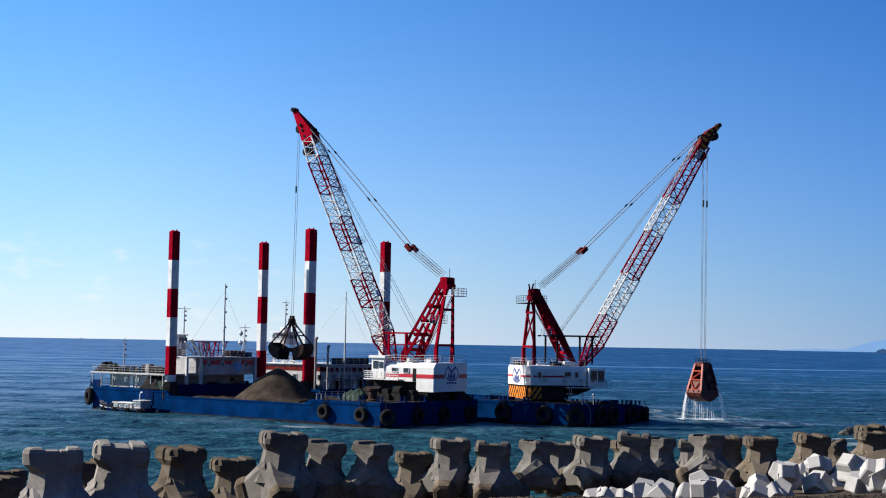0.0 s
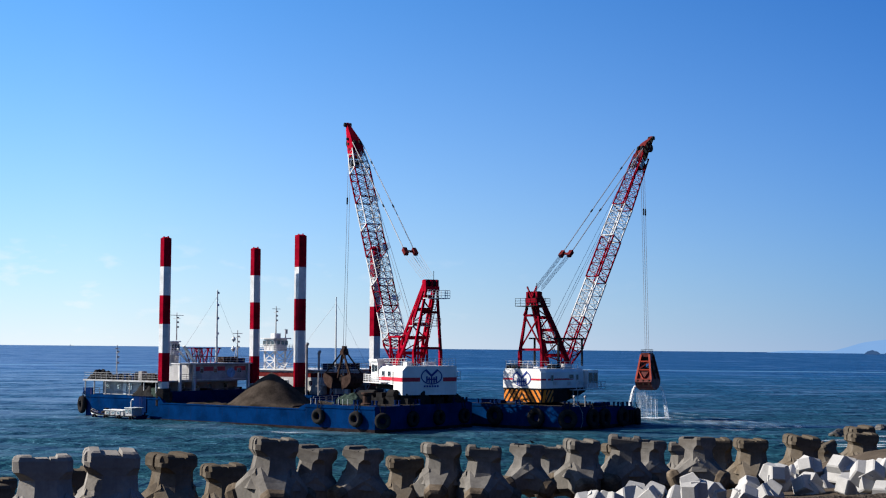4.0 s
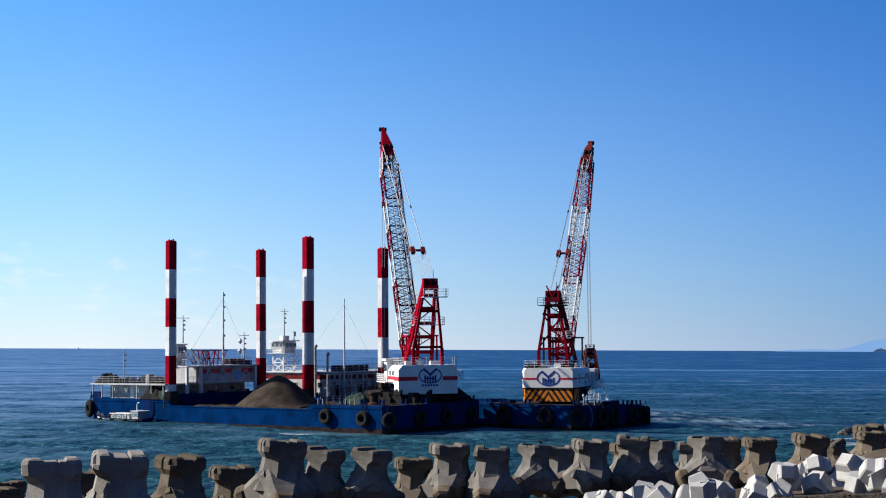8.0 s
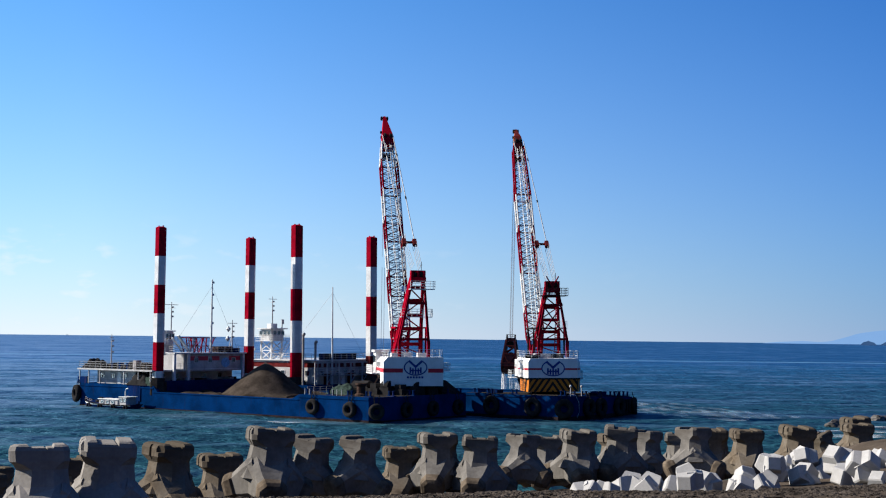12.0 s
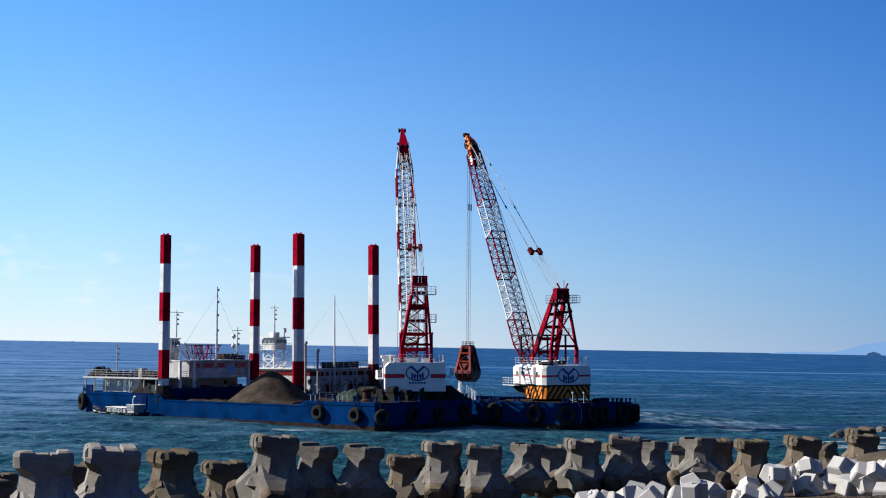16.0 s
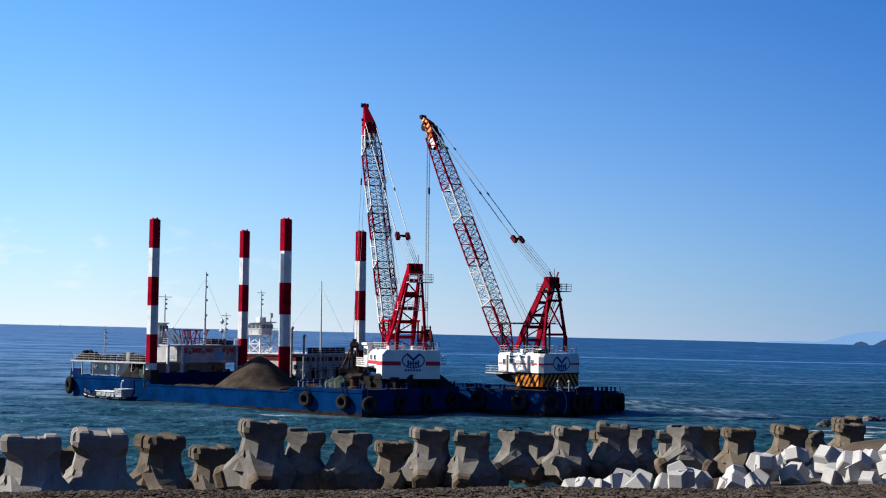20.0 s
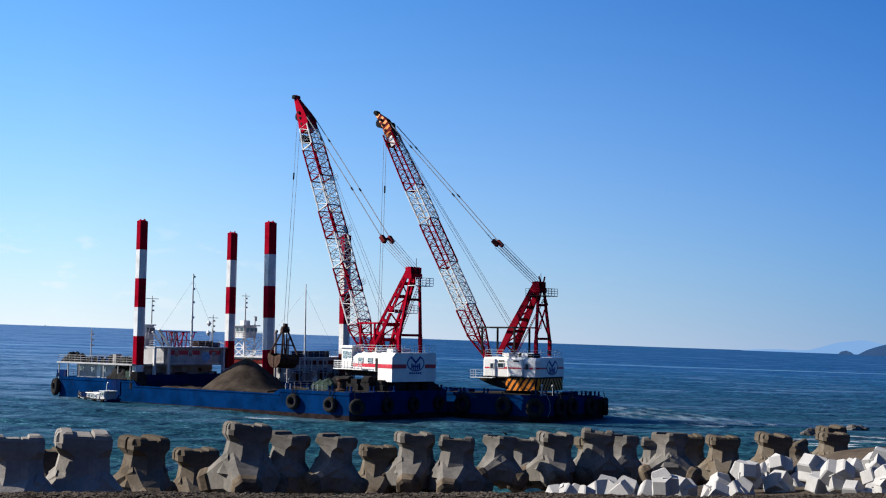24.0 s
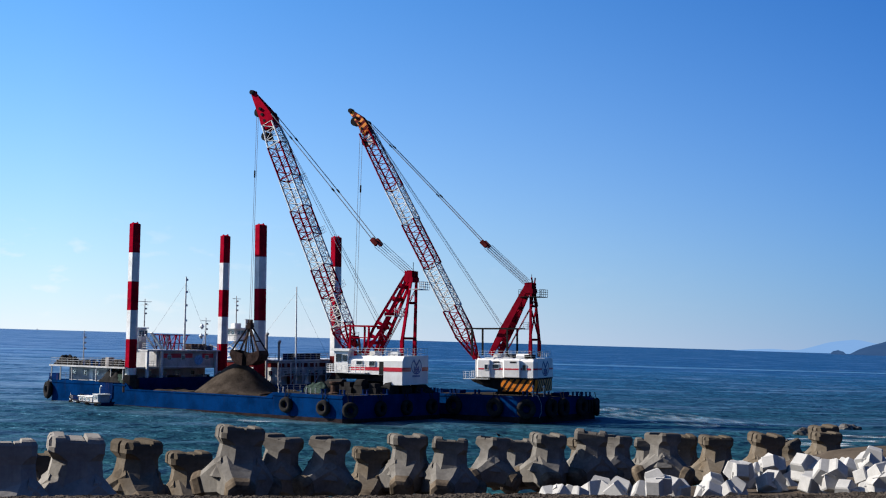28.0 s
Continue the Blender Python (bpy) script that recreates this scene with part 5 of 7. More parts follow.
    p, q = Vector((1.5, front - 1.2, 5.9)), top + Vector((0.9, -0.4, -2.0))
    for s in (-0.25, 0.25):
        tube(bm, p + Vector((s, 0, 0)), q + Vector((s, 0, 0)), 0.06, n=4)
    for i in range(26):
        c = p.lerp(q, (i + 0.5) / 26)
        tube(bm, c - Vector((0.25, 0, 0)), c + Vector((0.25, 0, 0)), 0.045, n=4)
    part("gantry_ladder", bm, RED, crane)
    # low stand over the machinery
    dark = BLACK if light else color
    y0, y1, y2, y3 = (-2.2, -0.9, 4.9, 6.0) if light else (1.0, 1.8, 4.9, 5.6)
    posts = [((x, y, 5.5), (x, y, 9.6), 0.26) for x in (-2.7, 2.7) for y in (y1, y2)]
    bars = [((x, y0, 9.7), (x, y3, 9.7), 0.24) for x in (-2.7, 2.7)] + [((-2.7, y, 9.7), (2.7, y, 9.7), 0.22) for y in (y1, y2)]
    low_bars = [((x, y1, 8.0), (x, y2, 8.0), 0.14) for x in (-2.7, 2.7)]
    for p, q, w in posts + bars + ([] if light else low_bars):
        bm = bm_new()
        beam(bm, p, q, w)
        part("winch_stand_beam", bm, dark, crane)


def crane_house_near(crane):
    """White house with a deep tail block, side cabin, balcony and red band."""
    bm = bm_new()
    lathe(bm, ((3.6, 0), (3.6, 0.5), (3.2, 0.7), (3.2, 1.5), (3.8, 1.7), (3.8, 2.1)), 28)
    part("slewing_pedestal", bm, BLACK, crane, "dark greasy slewing ring")
    bm = bm_new()
    box(bm, -3.7, 3.7, -3.0, 5.8, 1.95, 3.1)
    box(bm, -4.0, -3.4, -1, 5.4, 2.5, 3.0)
    part("slewing_frame", bm, BLACK, crane, bevel=0.05)
    tail = bm_new()
    ring_prism(tail, [[(x0, -5.6, z), (3.95, -5.6, z), (3.95, -2.6, z), (x0, -2.6, z)] for z, x0 in ((1.3, -4.75), (4.75, -4.75), (5.45, -4.1))])
    part("counterweight", tail, WHITE, crane, "white tail block with a red band", bevel=0.08)
    bm = bm_new()
    ring_prism(bm, [[(x0, -2.6, z), (3.9, -2.6, z), (3.9, 3.3, z), (x0, 3.3, z)] for z, x0 in ((2.7, -4.45), (4.7, -4.45), (5.35, -3.9))])
    body = part("machinery_house", bm, WHITE, crane, "white machinery house", bevel=0.06)
    for x, y in ((-4.48, -2.55), (3.9, -2.55)):
        bm = bm_new()
        box(bm, x, x + 0.03, y, 3.2, 3.3, 3.78)
        part("red_band", bm, STRIPE, body)
    for x0, x1, y0, y1 in ((-4.74, -1.95, -5.63, -5.6), (1.75, 3.93, -5.63, -5.6), (-4.78, -4.75, -5.58, -2.62), (3.95, 3.98, -5.58, -2.62)):
        bm = bm_new()
        box(bm, x0, x1, y0, y1, 3.22, 3.8)
        part("tail_band", bm, STRIPE, crane)
    emblem(crane, -5.62, 3.95, 1.15, -0.1)
    bm = bm_new()
    for i in range(6):
        box(bm, -1.35 + i * 0.42, -1.05 + i * 0.42, -5.62, -5.6, 2.4, 2.68)
    part("name_bars", bm, LOGO, crane)
    # openings on both flanks
    for s, ax in ((-4.45, -0.05), (3.9, 0.05)):
        for y in (-0.6, 1.5):
            bm = bm_new()
            box(bm, s - 0.06 if s < 0 else s - 0.02, s + 0.02 if s < 0 else s + 0.06, y - 0.45, y + 0.45, 3.95, 4.6)
            w = part("side_window", bm, GLASS, body)
            bm = bm_new()
            for a, c, d, e in ((-0.52, 0.52, 4.6, 4.67), (-0.52, 0.52, 3.88, 3.95), (-0.52, -0.45, 3.95, 4.6), (0.45, 0.52, 3.95, 4.6)):
                box(bm, s - 0.1 if s < 0 else s, s if s < 0 else s + 0.1, y + a, y + c, d, e)
            part("frame", bm, GREY, w)
        bm = bm_new()
        box(bm, s - 0.06 if s < 0 else s - 0.02, s + 0.02 if s < 0 else s + 0.06, -2.45, -1.75, 2.75, 4.6)
        part("side_door", bm, BLACK, body)
    for y in (-0.6, 1.9):
        bm = bm_new()
        box(bm, -3.7, -2.7, y - 0.45, y + 0.45, 5.33, 5.5)
        part("roof_hatch", bm, GREY, body)
    # operator's cabin on the left front corner
    bm = bm_new()
    box(bm, -4.6, -2.8, 3.34, 5.6, 3.0, 6.0)
    cab = part("operator_cabin", bm, WHITE, crane, "white operator's cabin", bevel=0.08)
    bm = bm_new()
    box(bm, -4.85, -2.6, 3.0, 6.0, 6.0, 6.35)
    part("cabin_roof", bm, WHITE, cab, bevel=0.05)
    for y, w, z, h in ((3.85, 0.7, 5.0, 0.9), (4.85, 0.9, 5.0, 1.1)):
        bm = bm_new()
        box(bm, -4.66, -4.58, y - w / 2, y + w / 2, z - h / 2, z + h / 2)
        part("cabin_window", bm, GLASS, cab)
    bm = bm_new()
    box(bm, -4.4, -3.0, 5.58, 5.66, 4.2, 5.7)
    part("windscreen", bm, GLASS, cab)
    bm = bm_new()
    box(bm, -5.6, -4.05, 0.0, 6.3, 2.85, 2.98)
    railing(bm, ((-5.55, 0.0, 2.98), (-5.55, 6.25, 2.98), (-4.0, 6.25, 2.98)), 1.1, 0.8, 0.05, 4)
    part("balcony", bm, WHITE, crane)
    bm = bm_new()
    railing(bm, ((-3.8, 3.2, 5.35), (-3.8, -2.4, 5.35), (-3.9, -5.4, 5.45), (3.85, -5.5, 5.45), (3.8, 3.2, 5.35)), 1.1, 1.1, 0.026)
    part("roof_rail", bm, GREY, crane)
    bm = bm_new()
    box(bm, 4.12, 5.2, -4.4, 0.5, 3.4, 3.5)
    railing(bm, ((5.2, -4.4, 3.5), (5.2, 0.5, 3.5)), 1.1, 1.0, 0.04)
    part("side_walkway", bm, GREY, crane)
    for x, y in ((-2.5, -3.6), (1.8, -1.0), (-0.5, 1.2)):
        bm = bm_new()
        box(bm, x - 0.9, x + 0.9, y - 0.6, y + 0.6, 5.3, 6.0)
        part("roof_box", bm, WHITE, crane, bevel=0.08)


def crane_house_far(crane):
    """White house over a striped skirt, glazed cabin on the right."""
    bm = bm_new()
    lathe(bm, ((2.8, 0), (2.8, 0.4), (2.4, 0.6), (2.4, 1.3), (3.2, 1.5), (3.2, 1.8)), 28)
    part("slewing_pedestal", bm, BLACK, crane, "dark greasy slewing ring")
    # hazard-striped skirt of the tail
    sk = bm_new()
    slab(sk, [(-3.65, -5.2), (3.65, -5.2), (4.15, -4.6), (4.15, 0.5), (-4.15, 0.5), (-4.15, -4.6)], 0.75, 2.65)
    skirt = part("counterweight_skirt", sk, BLACK, crane, "yellow and black hazard-striped counterweight")
    bm = bm_new()
    def slant(p, q, lean, n, off):
        p, q = Vector(p), Vector(q)
        u = (q - p).normalized()
        nrm = Vector((u.y, -u.x, 0)) * off
        L = (q - p).length
        st = L / n
        reach = math.ceil(abs(lean) / st)
        for i in range(-reach, n + reach):
            a = i * st + st * 0.2
            quad = [(a, 0.78), (a + st * 0.55, 0.78), (a + st * 0.55 + lean, 2.62), (a + lean, 2.62)]
            for edge, keep in ((0.0, 1), (L, -1)):
                out = []
                for (s0, z0), (s1, z1) in zip(quad, quad[1:] + quad[:1]):
                    in0, in1 = (s0 - edge) * keep >= 0, (s1 - edge) * keep >= 0
                    if in0:
                        out.append((s0, z0))
                    if in0 != in1:
                        f = (edge - s0) / (s1 - s0)
                        out.append((edge, z0 + (z1 - z0) * f))
                quad = out
                if not quad:
                    break
            if len(quad) > 2:
                bm.faces.new([bm.verts.new(p + u * s_ + nrm + Vector((0, 0, z))) for s_, z in quad])
    slant((-3.65, -5.2, 0), (0, -5.2, 0), 1.3, 4, 0.012)
    slant((0, -5.2, 0), (3.65, -5.2, 0), -1.3, 4, 0.012)
    slant((4.15, -4.6, 0), (4.15, -2.9, 0), 1.3, 2, 0.012)
    slant((-4.15, 0.5, 0), (-4.15, -4.6, 0), 1.3, 5, 0.012)
    slant((3.65, -5.2, 0), (4.15, -4.6, 0), 0.3, 1, 0.012)
    slant((-4.15, -4.6, 0), (-3.65, -5.2, 0), 0.3, 1, 0.012)
    part("hazard_stripe", bm, YELLOW, skirt)
    bm = bm_new()
    ring_prism(bm, [[(x, 0.52, 0.9), (x, 0.52, 2.64), (x, 5.6, 2.64), (x, 5.2, 2.2), (x, 3.0, 1.4)] for x in (-3.9, 3.9)])
    part("slewing_frame", bm, BLACK, crane, "black greasy frame under the house")
    bm = bm_new()
    slab(bm, [(-3.75, -5.3), (3.75, -5.3), (4.25, -4.7), (4.25, 4.6), (-4.25, 4.6), (-4.25, -4.7)], 2.65, 2.85)
    part("house_floor", bm, BLACK, crane)
    bm = bm_new()
    ring_prism(bm, [[(-3.75 + c, -5.3, z), (3.75 - c, -5.3, z), (4.25 - c, -4.7, z), (4.25 - c, 4.4, z), (-4.25 + c, 4.4, z), (-4.25 + c, -4.7, z)] for z, c in ((2.85, 0), (5.25, 0), (5.77, 0.3))])
    body = part("machinery_house", bm, WHITE, crane, "white machinery house with a thin dark red band", bevel=0.1)
    for x0, x1, y0, y1 in ((-4.28, -4.25, -4.3, 1.8), (4.25, 4.28, -4.3, 1.8), (-3.7, -1.75, -5.33, -5.3), (1.75, 3.7, -5.33, -5.3)):
        bm = bm_new()
        box(bm, x0, x1, y0, y1, 4.05, 4.32)
        part("red_band", bm, STRIPE, body)
    for s in (-1, 1):
        bm = bm_new()
        beam(bm, (s * 3.78, -5.3, 4.185), (s * 4.27, -4.71, 4.185), 0.03, 0.27)
        part("red_band", bm, STRIPE, body)
    # ducts, louvres and lockers on flanks and roof
    for y, w, z in ((-2.6, 0.9, 3.4), (0.8, 0.8, 3.3), (3.4, 0.7, 3.4)):
        bm = bm_new()
        for i in range(5):
            box(bm, 4.25, 4.39, y - w / 2, y + w / 2, z + 0.11 * i, z + 0.06 + 0.11 * i)
        part("louvre", bm, GREY, body)
    # rounded casings that stand out of the flank
    for y0, y1, out in ((-2.75, 0.05, 0.34), (2.1, 4.3, 0.22)):
        bm = bm_new()
        slab(bm, outline(-4.25 - out, -4.2, y0, y1, 0.16, "a"), 2.95, 5.5)
        casing = part("side_casing", bm, WHITE, body, bevel=0.12)
        bm = bm_new()
        box(bm, -4.27 - out, -4.24 - out, y0 + 0.25, y1 - 0.25, 4.08, 4.28)
        part("red_band", bm, STRIPE, casing)
    for y, x in ((1.2, -4.25), (-1.6, -4.59)):
        bm = bm_new()
        box(bm, x - 0.03, x + 0.02, y - 0.5, y + 0.5, 5.12, 5.34)
        part("vent_slot", bm, BLACK, body)
    for x, y in ((-2.2, -3.4), (2.4, 1.4)):
        bm = bm_new()
        tube(bm, (x, y, 6.05), (x, y + 2.0, 6.05), 0.42, n=14)
        part("roof_duct", bm, WHITE, body)
    emblem(crane, -5.32, 4.3, 1.2)
    for s in (-4.25, 4.25):
        for y, w, z, h in ((-3.3, 0.55, 4.4, 0.8), (1.3, 1.0, 4.55, 0.6), (2.75, 0.5, 4.45, 0.75)):
            if s < 0 and y > 2:
                s -= 0.22
            bm = bm_new()
            box(bm, s - 0.04, s + 0.04, y - w / 2, y + w / 2, z - h / 2, z + h / 2)
            wd = part("side_window", bm, GLASS, body)
            bm = bm_new()
            for a, c, d, e in ((-w / 2 - 0.07, w / 2 + 0.07, h / 2, h / 2 + 0.07), (-w / 2 - 0.07, w / 2 + 0.07, -h / 2 - 0.07, -h / 2), (-w / 2 - 0.07, -w / 2, -h / 2, h / 2), (w / 2, w / 2 + 0.07, -h / 2, h / 2)):
                box(bm, s - 0.07, s + 0.07, y + a, y + c, z + d, z + e)
            part("frame", bm, GREY, wd)
    for y in (-2.6, -0.2, 2.4):
        bm = bm_new()
        box(bm, -3.9, -2.7, y - 0.7, y + 0.7, 5.75, 5.92)
        part("roof_hatch", bm, WHITE, body, bevel=0.04)
    bm = bm_new()
    box(bm, 2.6, 4.9, 4.62, 7.2, 2.7, 5.5)
    cab = part("operator_cabin", bm, WHITE, crane, "white operator's cabin with large panes", bevel=0.08)
    for y in (5.3, 6.5):
        bm = bm_new()
        box(bm, 4.86, 4.94, y - 0.5, y + 0.5, 3.5, 5.1)
        part("cabin_window", bm, GLASS, cab)
    bm = bm_new()
    box(bm, 2.8, 4.7, 7.16, 7.24, 3.4, 5.2)
    part("windscreen", bm, GLASS, cab)
    bm = bm_new()
    box(bm, 4.3, 5.7, 0.8, 8.0, 2.5, 2.6)
    railing(bm, ((5.65, 0.8, 2.6), (5.65, 7.95, 2.6), (3.0, 7.95, 2.6)), 1.1, 0.9, 0.04)
    part("balcony", bm, GREY, crane)
    bm = bm_new()
    for z in (0.7, 1.6):
        box(bm, 4.4, 5.4, 1.0, 2.0, z - 0.04, z + 0.04)
    for x in (4.45, 5.35):
        tube(bm, (x, 1.5, 0.6), (x, 1.5, 2.6), 0.05, n=5)
    part("boarding_ladder", bm, GREY, crane)
    bm = bm_new()
    box(bm, -5.3, -4.28, 2.2, 6.2, 2.6, 2.68)
    railing(bm, ((-5.25, 2.2, 2.68), (-5.25, 6.2, 2.68), (-4.3, 6.2, 2.68)), 1.1, 1.0, 0.03)
    part("side_walkway", bm, GREY, crane)
    bm = bm_new()
    railing(bm, ((-4.1, 4.2, 5.78), (-4.1, -4.3, 5.78), (-3.2, -5.15, 5.78), (3.2, -5.15, 5.78), (4.1, -4.3, 5.78), (4.1, 4.2, 5.78)), 1.1, 1.1, 0.026)
    part("roof_rail", bm, GREY, crane)
    for x, y, m in ((-1.5, -2.5, GREY), (1.6, 0.4, BLACK), (0.0, 2.4, WHITE), (-3.0, -3.8, BLACK)):
        bm = bm_new()
        box(bm, x - 0.9, x + 0.9, y - 0.6, y + 0.6, 5.7, 6.35)
        part("roof_box", bm, m, crane, bevel=0.08)


def boom_of(crane, sections, length, nose, w, d, hazard, first):
    """Lattice boom in painted sections, with a plated nose; it turns about its foot pin."""
    boom = None
    lift = 0.9
    top = nose
    for y0, y1, m in sections:
        bm = bm_new()
        z = lambda y: lift * min(1, y / top)
        if y0 == 0:
            k = 4.2
            lattice(bm, 0.3, k, w * 0.62, 0.5, 3, 0, w, d, 0.15, 0.065)
            if y1 > k:
                lattice(bm, k, y1, w, d, max(1, round((y1 - k) / 1.3)), z(k))
            box(bm, -w * 0.36, -w * 0.24, -0.4, 0.6, -0.3, 0.3)
            box(bm, w * 0.24, w * 0.36, -0.4, 0.6, -0.3, 0.3)
        elif y1 >= top - 0.1:
            lattice(bm, y0, y1, w, d, max(2, round((y1 - y0) / 1.3)), z(y0), w * 0.72, d * 0.8)
        else:
            lattice(bm, y0, y1, w, d, max(2, round((y1 - y0) / 1.3)), (z(y0) + z(y1)) / 2)
        if boom is None:
            boom = part("boom", bm, m, crane, "lattice boom painted in red and white sections")
        else:
            part("boom_section", bm, m, boom)
        if y0 > 0:
            bm = bm_new()
            for s in (-1, 1):
                beam(bm, (s * w / 2, y0, z(y0) - d / 2), (s * w / 2, y0, z(y0) + d / 2), 0.16)
                beam(bm, (-w / 2, y0, z(y0) + s * d / 2), (w / 2, y0, z(y0) + s * d / 2), 0.16)
            part("splice_frame", bm, m, boom)
    # plated nose
    hw, hd = (w * 0.3, d * 0.29) if hazard else (w * 0.36, d * 0.4)
    keys = ((top - 0.8, hw, lift - hd * 1.15, lift + hd), (top + 0.4, hw, lift - hd * 1.3, lift + hd * 1.25), (top + 1.4, hw * 0.92, lift - hd * 1.2, lift + hd * 1.1), (top + 2.4, hw * 0.75, lift * 0.5 - hd * 0.75, lift + hd * 0.75), (length - 0.5, 0.26, -0.34, 0.4), (length + 0.1, 0.2, -0.16, 0.2))
    bm = bm_new()
    ring_prism(bm, [[(-w_, y, lo), (w_, y, lo), (w_, y, hi), (-w_, y, hi)] for y, w_, lo, hi in keys])
    head = part("boom_head", bm, RUST_RED if hazard else RED, boom, "dark plated boom head with yellow hazard stripes" if hazard else "red plated boom head", bevel=0.04)
    for y in (top + 0.6, top + 1.7, top + 2.7):
        bm = bm_new()
        lathe(bm, ((0.24, -hw - 0.03), (0.24, hw + 0.03)), 10, pose(0, y, lift * 0.55, 0, 90, 0))
        part("head_pin", bm, BLACK, head)
    width_at = lambda y: float(np.interp(y, [k_[0] for k_ in keys], [k_[1] for k_ in keys]))
    low_at = lambda y: float(np.interp(y, [k_[0] for k_ in keys], [k_[2] for k_ in keys]))
    high_at = lambda y: float(np.interp(y, [k_[0] for k_ in keys], [k_[3] for k_ in keys]))
    for s in (-1, 1):
        if hazard:
            bm = bm_new()
            for i in range(5):
                y = top - 0.6 + i * 1.0
                bm.faces.new([bm.verts.new((s * (width_at(q) + 0.012), q, z)) for q, z in ((y, low_at(y) + 0.05), (y + 0.5, low_at(y + 0.5) + 0.05), (y + 0.8, high_at(y + 0.8) - 0.06), (y + 0.3, high_at(y + 0.3) - 0.06))])
            part("hazard_stripe", bm, YELLOW, head)
            bm = bm_new()
            box(bm, s * hw + (0.06 if s > 0 else -0.1), s * hw + (0.1 if s > 0 else -0.06), top - 2.6, top - 0.9, lift - 0.55, lift + 0.35)
            part("maker_plate", bm, WHITE, boom)
    bm = bm_new()
    for y, z, r in ((length - 0.25, 0.0, 0.36), (top + 2.4, -0.1, 0.75), (top + 1.0, lift + hd * 0.8, 0.6), (top - 1.6, lift - hd * 1.5, 0.7)):
        bm = bm_new()
        tube(bm, (-hw * 0.7, y, z), (hw * 0.7, y, z), r * 0.5, n=10)
        for x in (-hw * 0.5, hw * 0.5):
            tube(bm, (x - 0.14, y, z), (x + 0.14, y, z), r, n=16)
        part("head_sheave", bm, BLACK, boom)
    # walkway on the back of the boom
    bm = bm_new()
    for x in (-0.35, 0.35):
        tube(bm, (x, 4, lift * 4 / top + d / 2 + 0.12), (x, top - 1, lift + d / 2 + 0.05), 0.045, n=4)
    for y in np.arange(4.5, top - 1, 0.9):
        z = lift * y / top + d / 2 + 0.1
        tube(bm, (-0.35, y, z), (0.35, y, z), 0.035, n=4)
    part("boom_ladder", bm, GREY, boom)
    if first:
        for y in (11, 20, 29):
            bm = bm_new()
            z = lift * y / top + d / 2
            box(bm, 0.5, 1.5, y - 0.5, y + 0.5, z, z + 0.08)
            railing(bm, ((1.5, y - 0.5, z), (1.5, y + 0.5, z)), 0.9, 0.5, 0.03)
            part("boom_platform", bm, WHITE, boom)
    bm = bm_new()
    for x in (-0.5, 0.15, 0.5):
        tube(bm, (x, top + 0.4, lift + hd), (x * 1.6, 0.2 + x, 6.2), 0.036, n=4)
    part("return_rope", bm, ROPE, boom)
    boom.matrix_basis = Matrix.Translation(FOOT)
    return boom


def suspension_of(crane, span, share, sag):
    """Boom stays: two pendants from the boom head to the bridle block, then many falls to the gantry head. Runs along +y."""
    k, g = span * share, -sag
    bm = bm_new()
    box(bm, -1.1, -0.5, k, k + 1.2, g - 0.3, g + 0.3)
    box(bm, 0.5, 1.1, k, k + 1.2, g - 0.33, g + 0.33)
    box(bm, -0.55, 0.55, k + 0.4, k + 0.7, g - 0.12, g + 0.12)
    s = part("suspension", bm, RUST_RED, crane, "bridle block and stays that hold the boom", bevel=0.1)
    hang = lambda q: g * (0.55 * q + 0.45 * q * q)
    for x in (-0.85, 0.85):
        bm = bm_new()
        for a, b in ((0, 0.25), (0.25, 0.5), (0.5, 0.75), (0.75, 1)):
            tube(bm, (x, k * a, hang(a)), (x, k * b, hang(b)), 0.075, n=5)
        part("pendant", bm, ROPE, s)
        for q in (0.2, 0.62):
            bm = bm_new()
            lathe(bm, ((0.05, -0.35), (0.13, -0.3), (0.13, 0.3), (0.05, 0.35)), 6, pose(x, k * q, hang(q), 90))
            part("socket", bm, BLACK, s)
    for i in range(4):
        for c in (-0.75, 0.75):
            bm = bm_new()
            x = c + (i - 1.5) * 0.16
            tube(bm, (x, k + 1.2, g + 0.45 - 0.3 * i), (x * 0.75, span, 0.45 - 0.28 * i), 0.038, n=4)
            part("luffing_fall", bm, ROPE, s)
    return s


SECTIONS_NEAR = [(0, 4.9, RED_LATTICE), (4.9, 9.7, WHITE_LATTICE), (9.7, 14.4, RED_LATTICE), (14.4, 19.5, WHITE_LATTICE), (19.5, 24.2, RED_LATTICE), (24.2, 29.4, WHITE_LATTICE), (29.4, 35.0, RED_LATTICE), (35.0, 38.8, WHITE_LATTICE)]
SECTIONS_FAR = [(0, 8.6, RED_LATTICE), (8.6, 16.2, WHITE_LATTICE), (16.2, 24.25, RED_LATTICE), (24.25, 30.6, WHITE_LATTICE), (30.6, 41.3, RED_LATTICE)]
BOOM_NEAR, BOOM_FAR = 45.0, 46.0
SHEAVE_NEAR, SHEAVE_FAR = Vector((0, 41.3, -0.6)), Vector((-0.35, 41.7, 0.1))
HANG_NEAR, HANG_FAR = Vector((0, 39.8, 2.0)), Vector((0, 42.0, 2.0))
SPOT_NEAR, SPOT_FAR = (-3.2, 202.0), (17.5, 212.0)

near_crane = thing("crane", "lattice-boom crane with white house and red gantry on the barge's bow", "crane", pose(*SPOT_NEAR, DECK_Z), "barge cranes")
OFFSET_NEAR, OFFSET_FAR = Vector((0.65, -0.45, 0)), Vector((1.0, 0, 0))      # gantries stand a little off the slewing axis


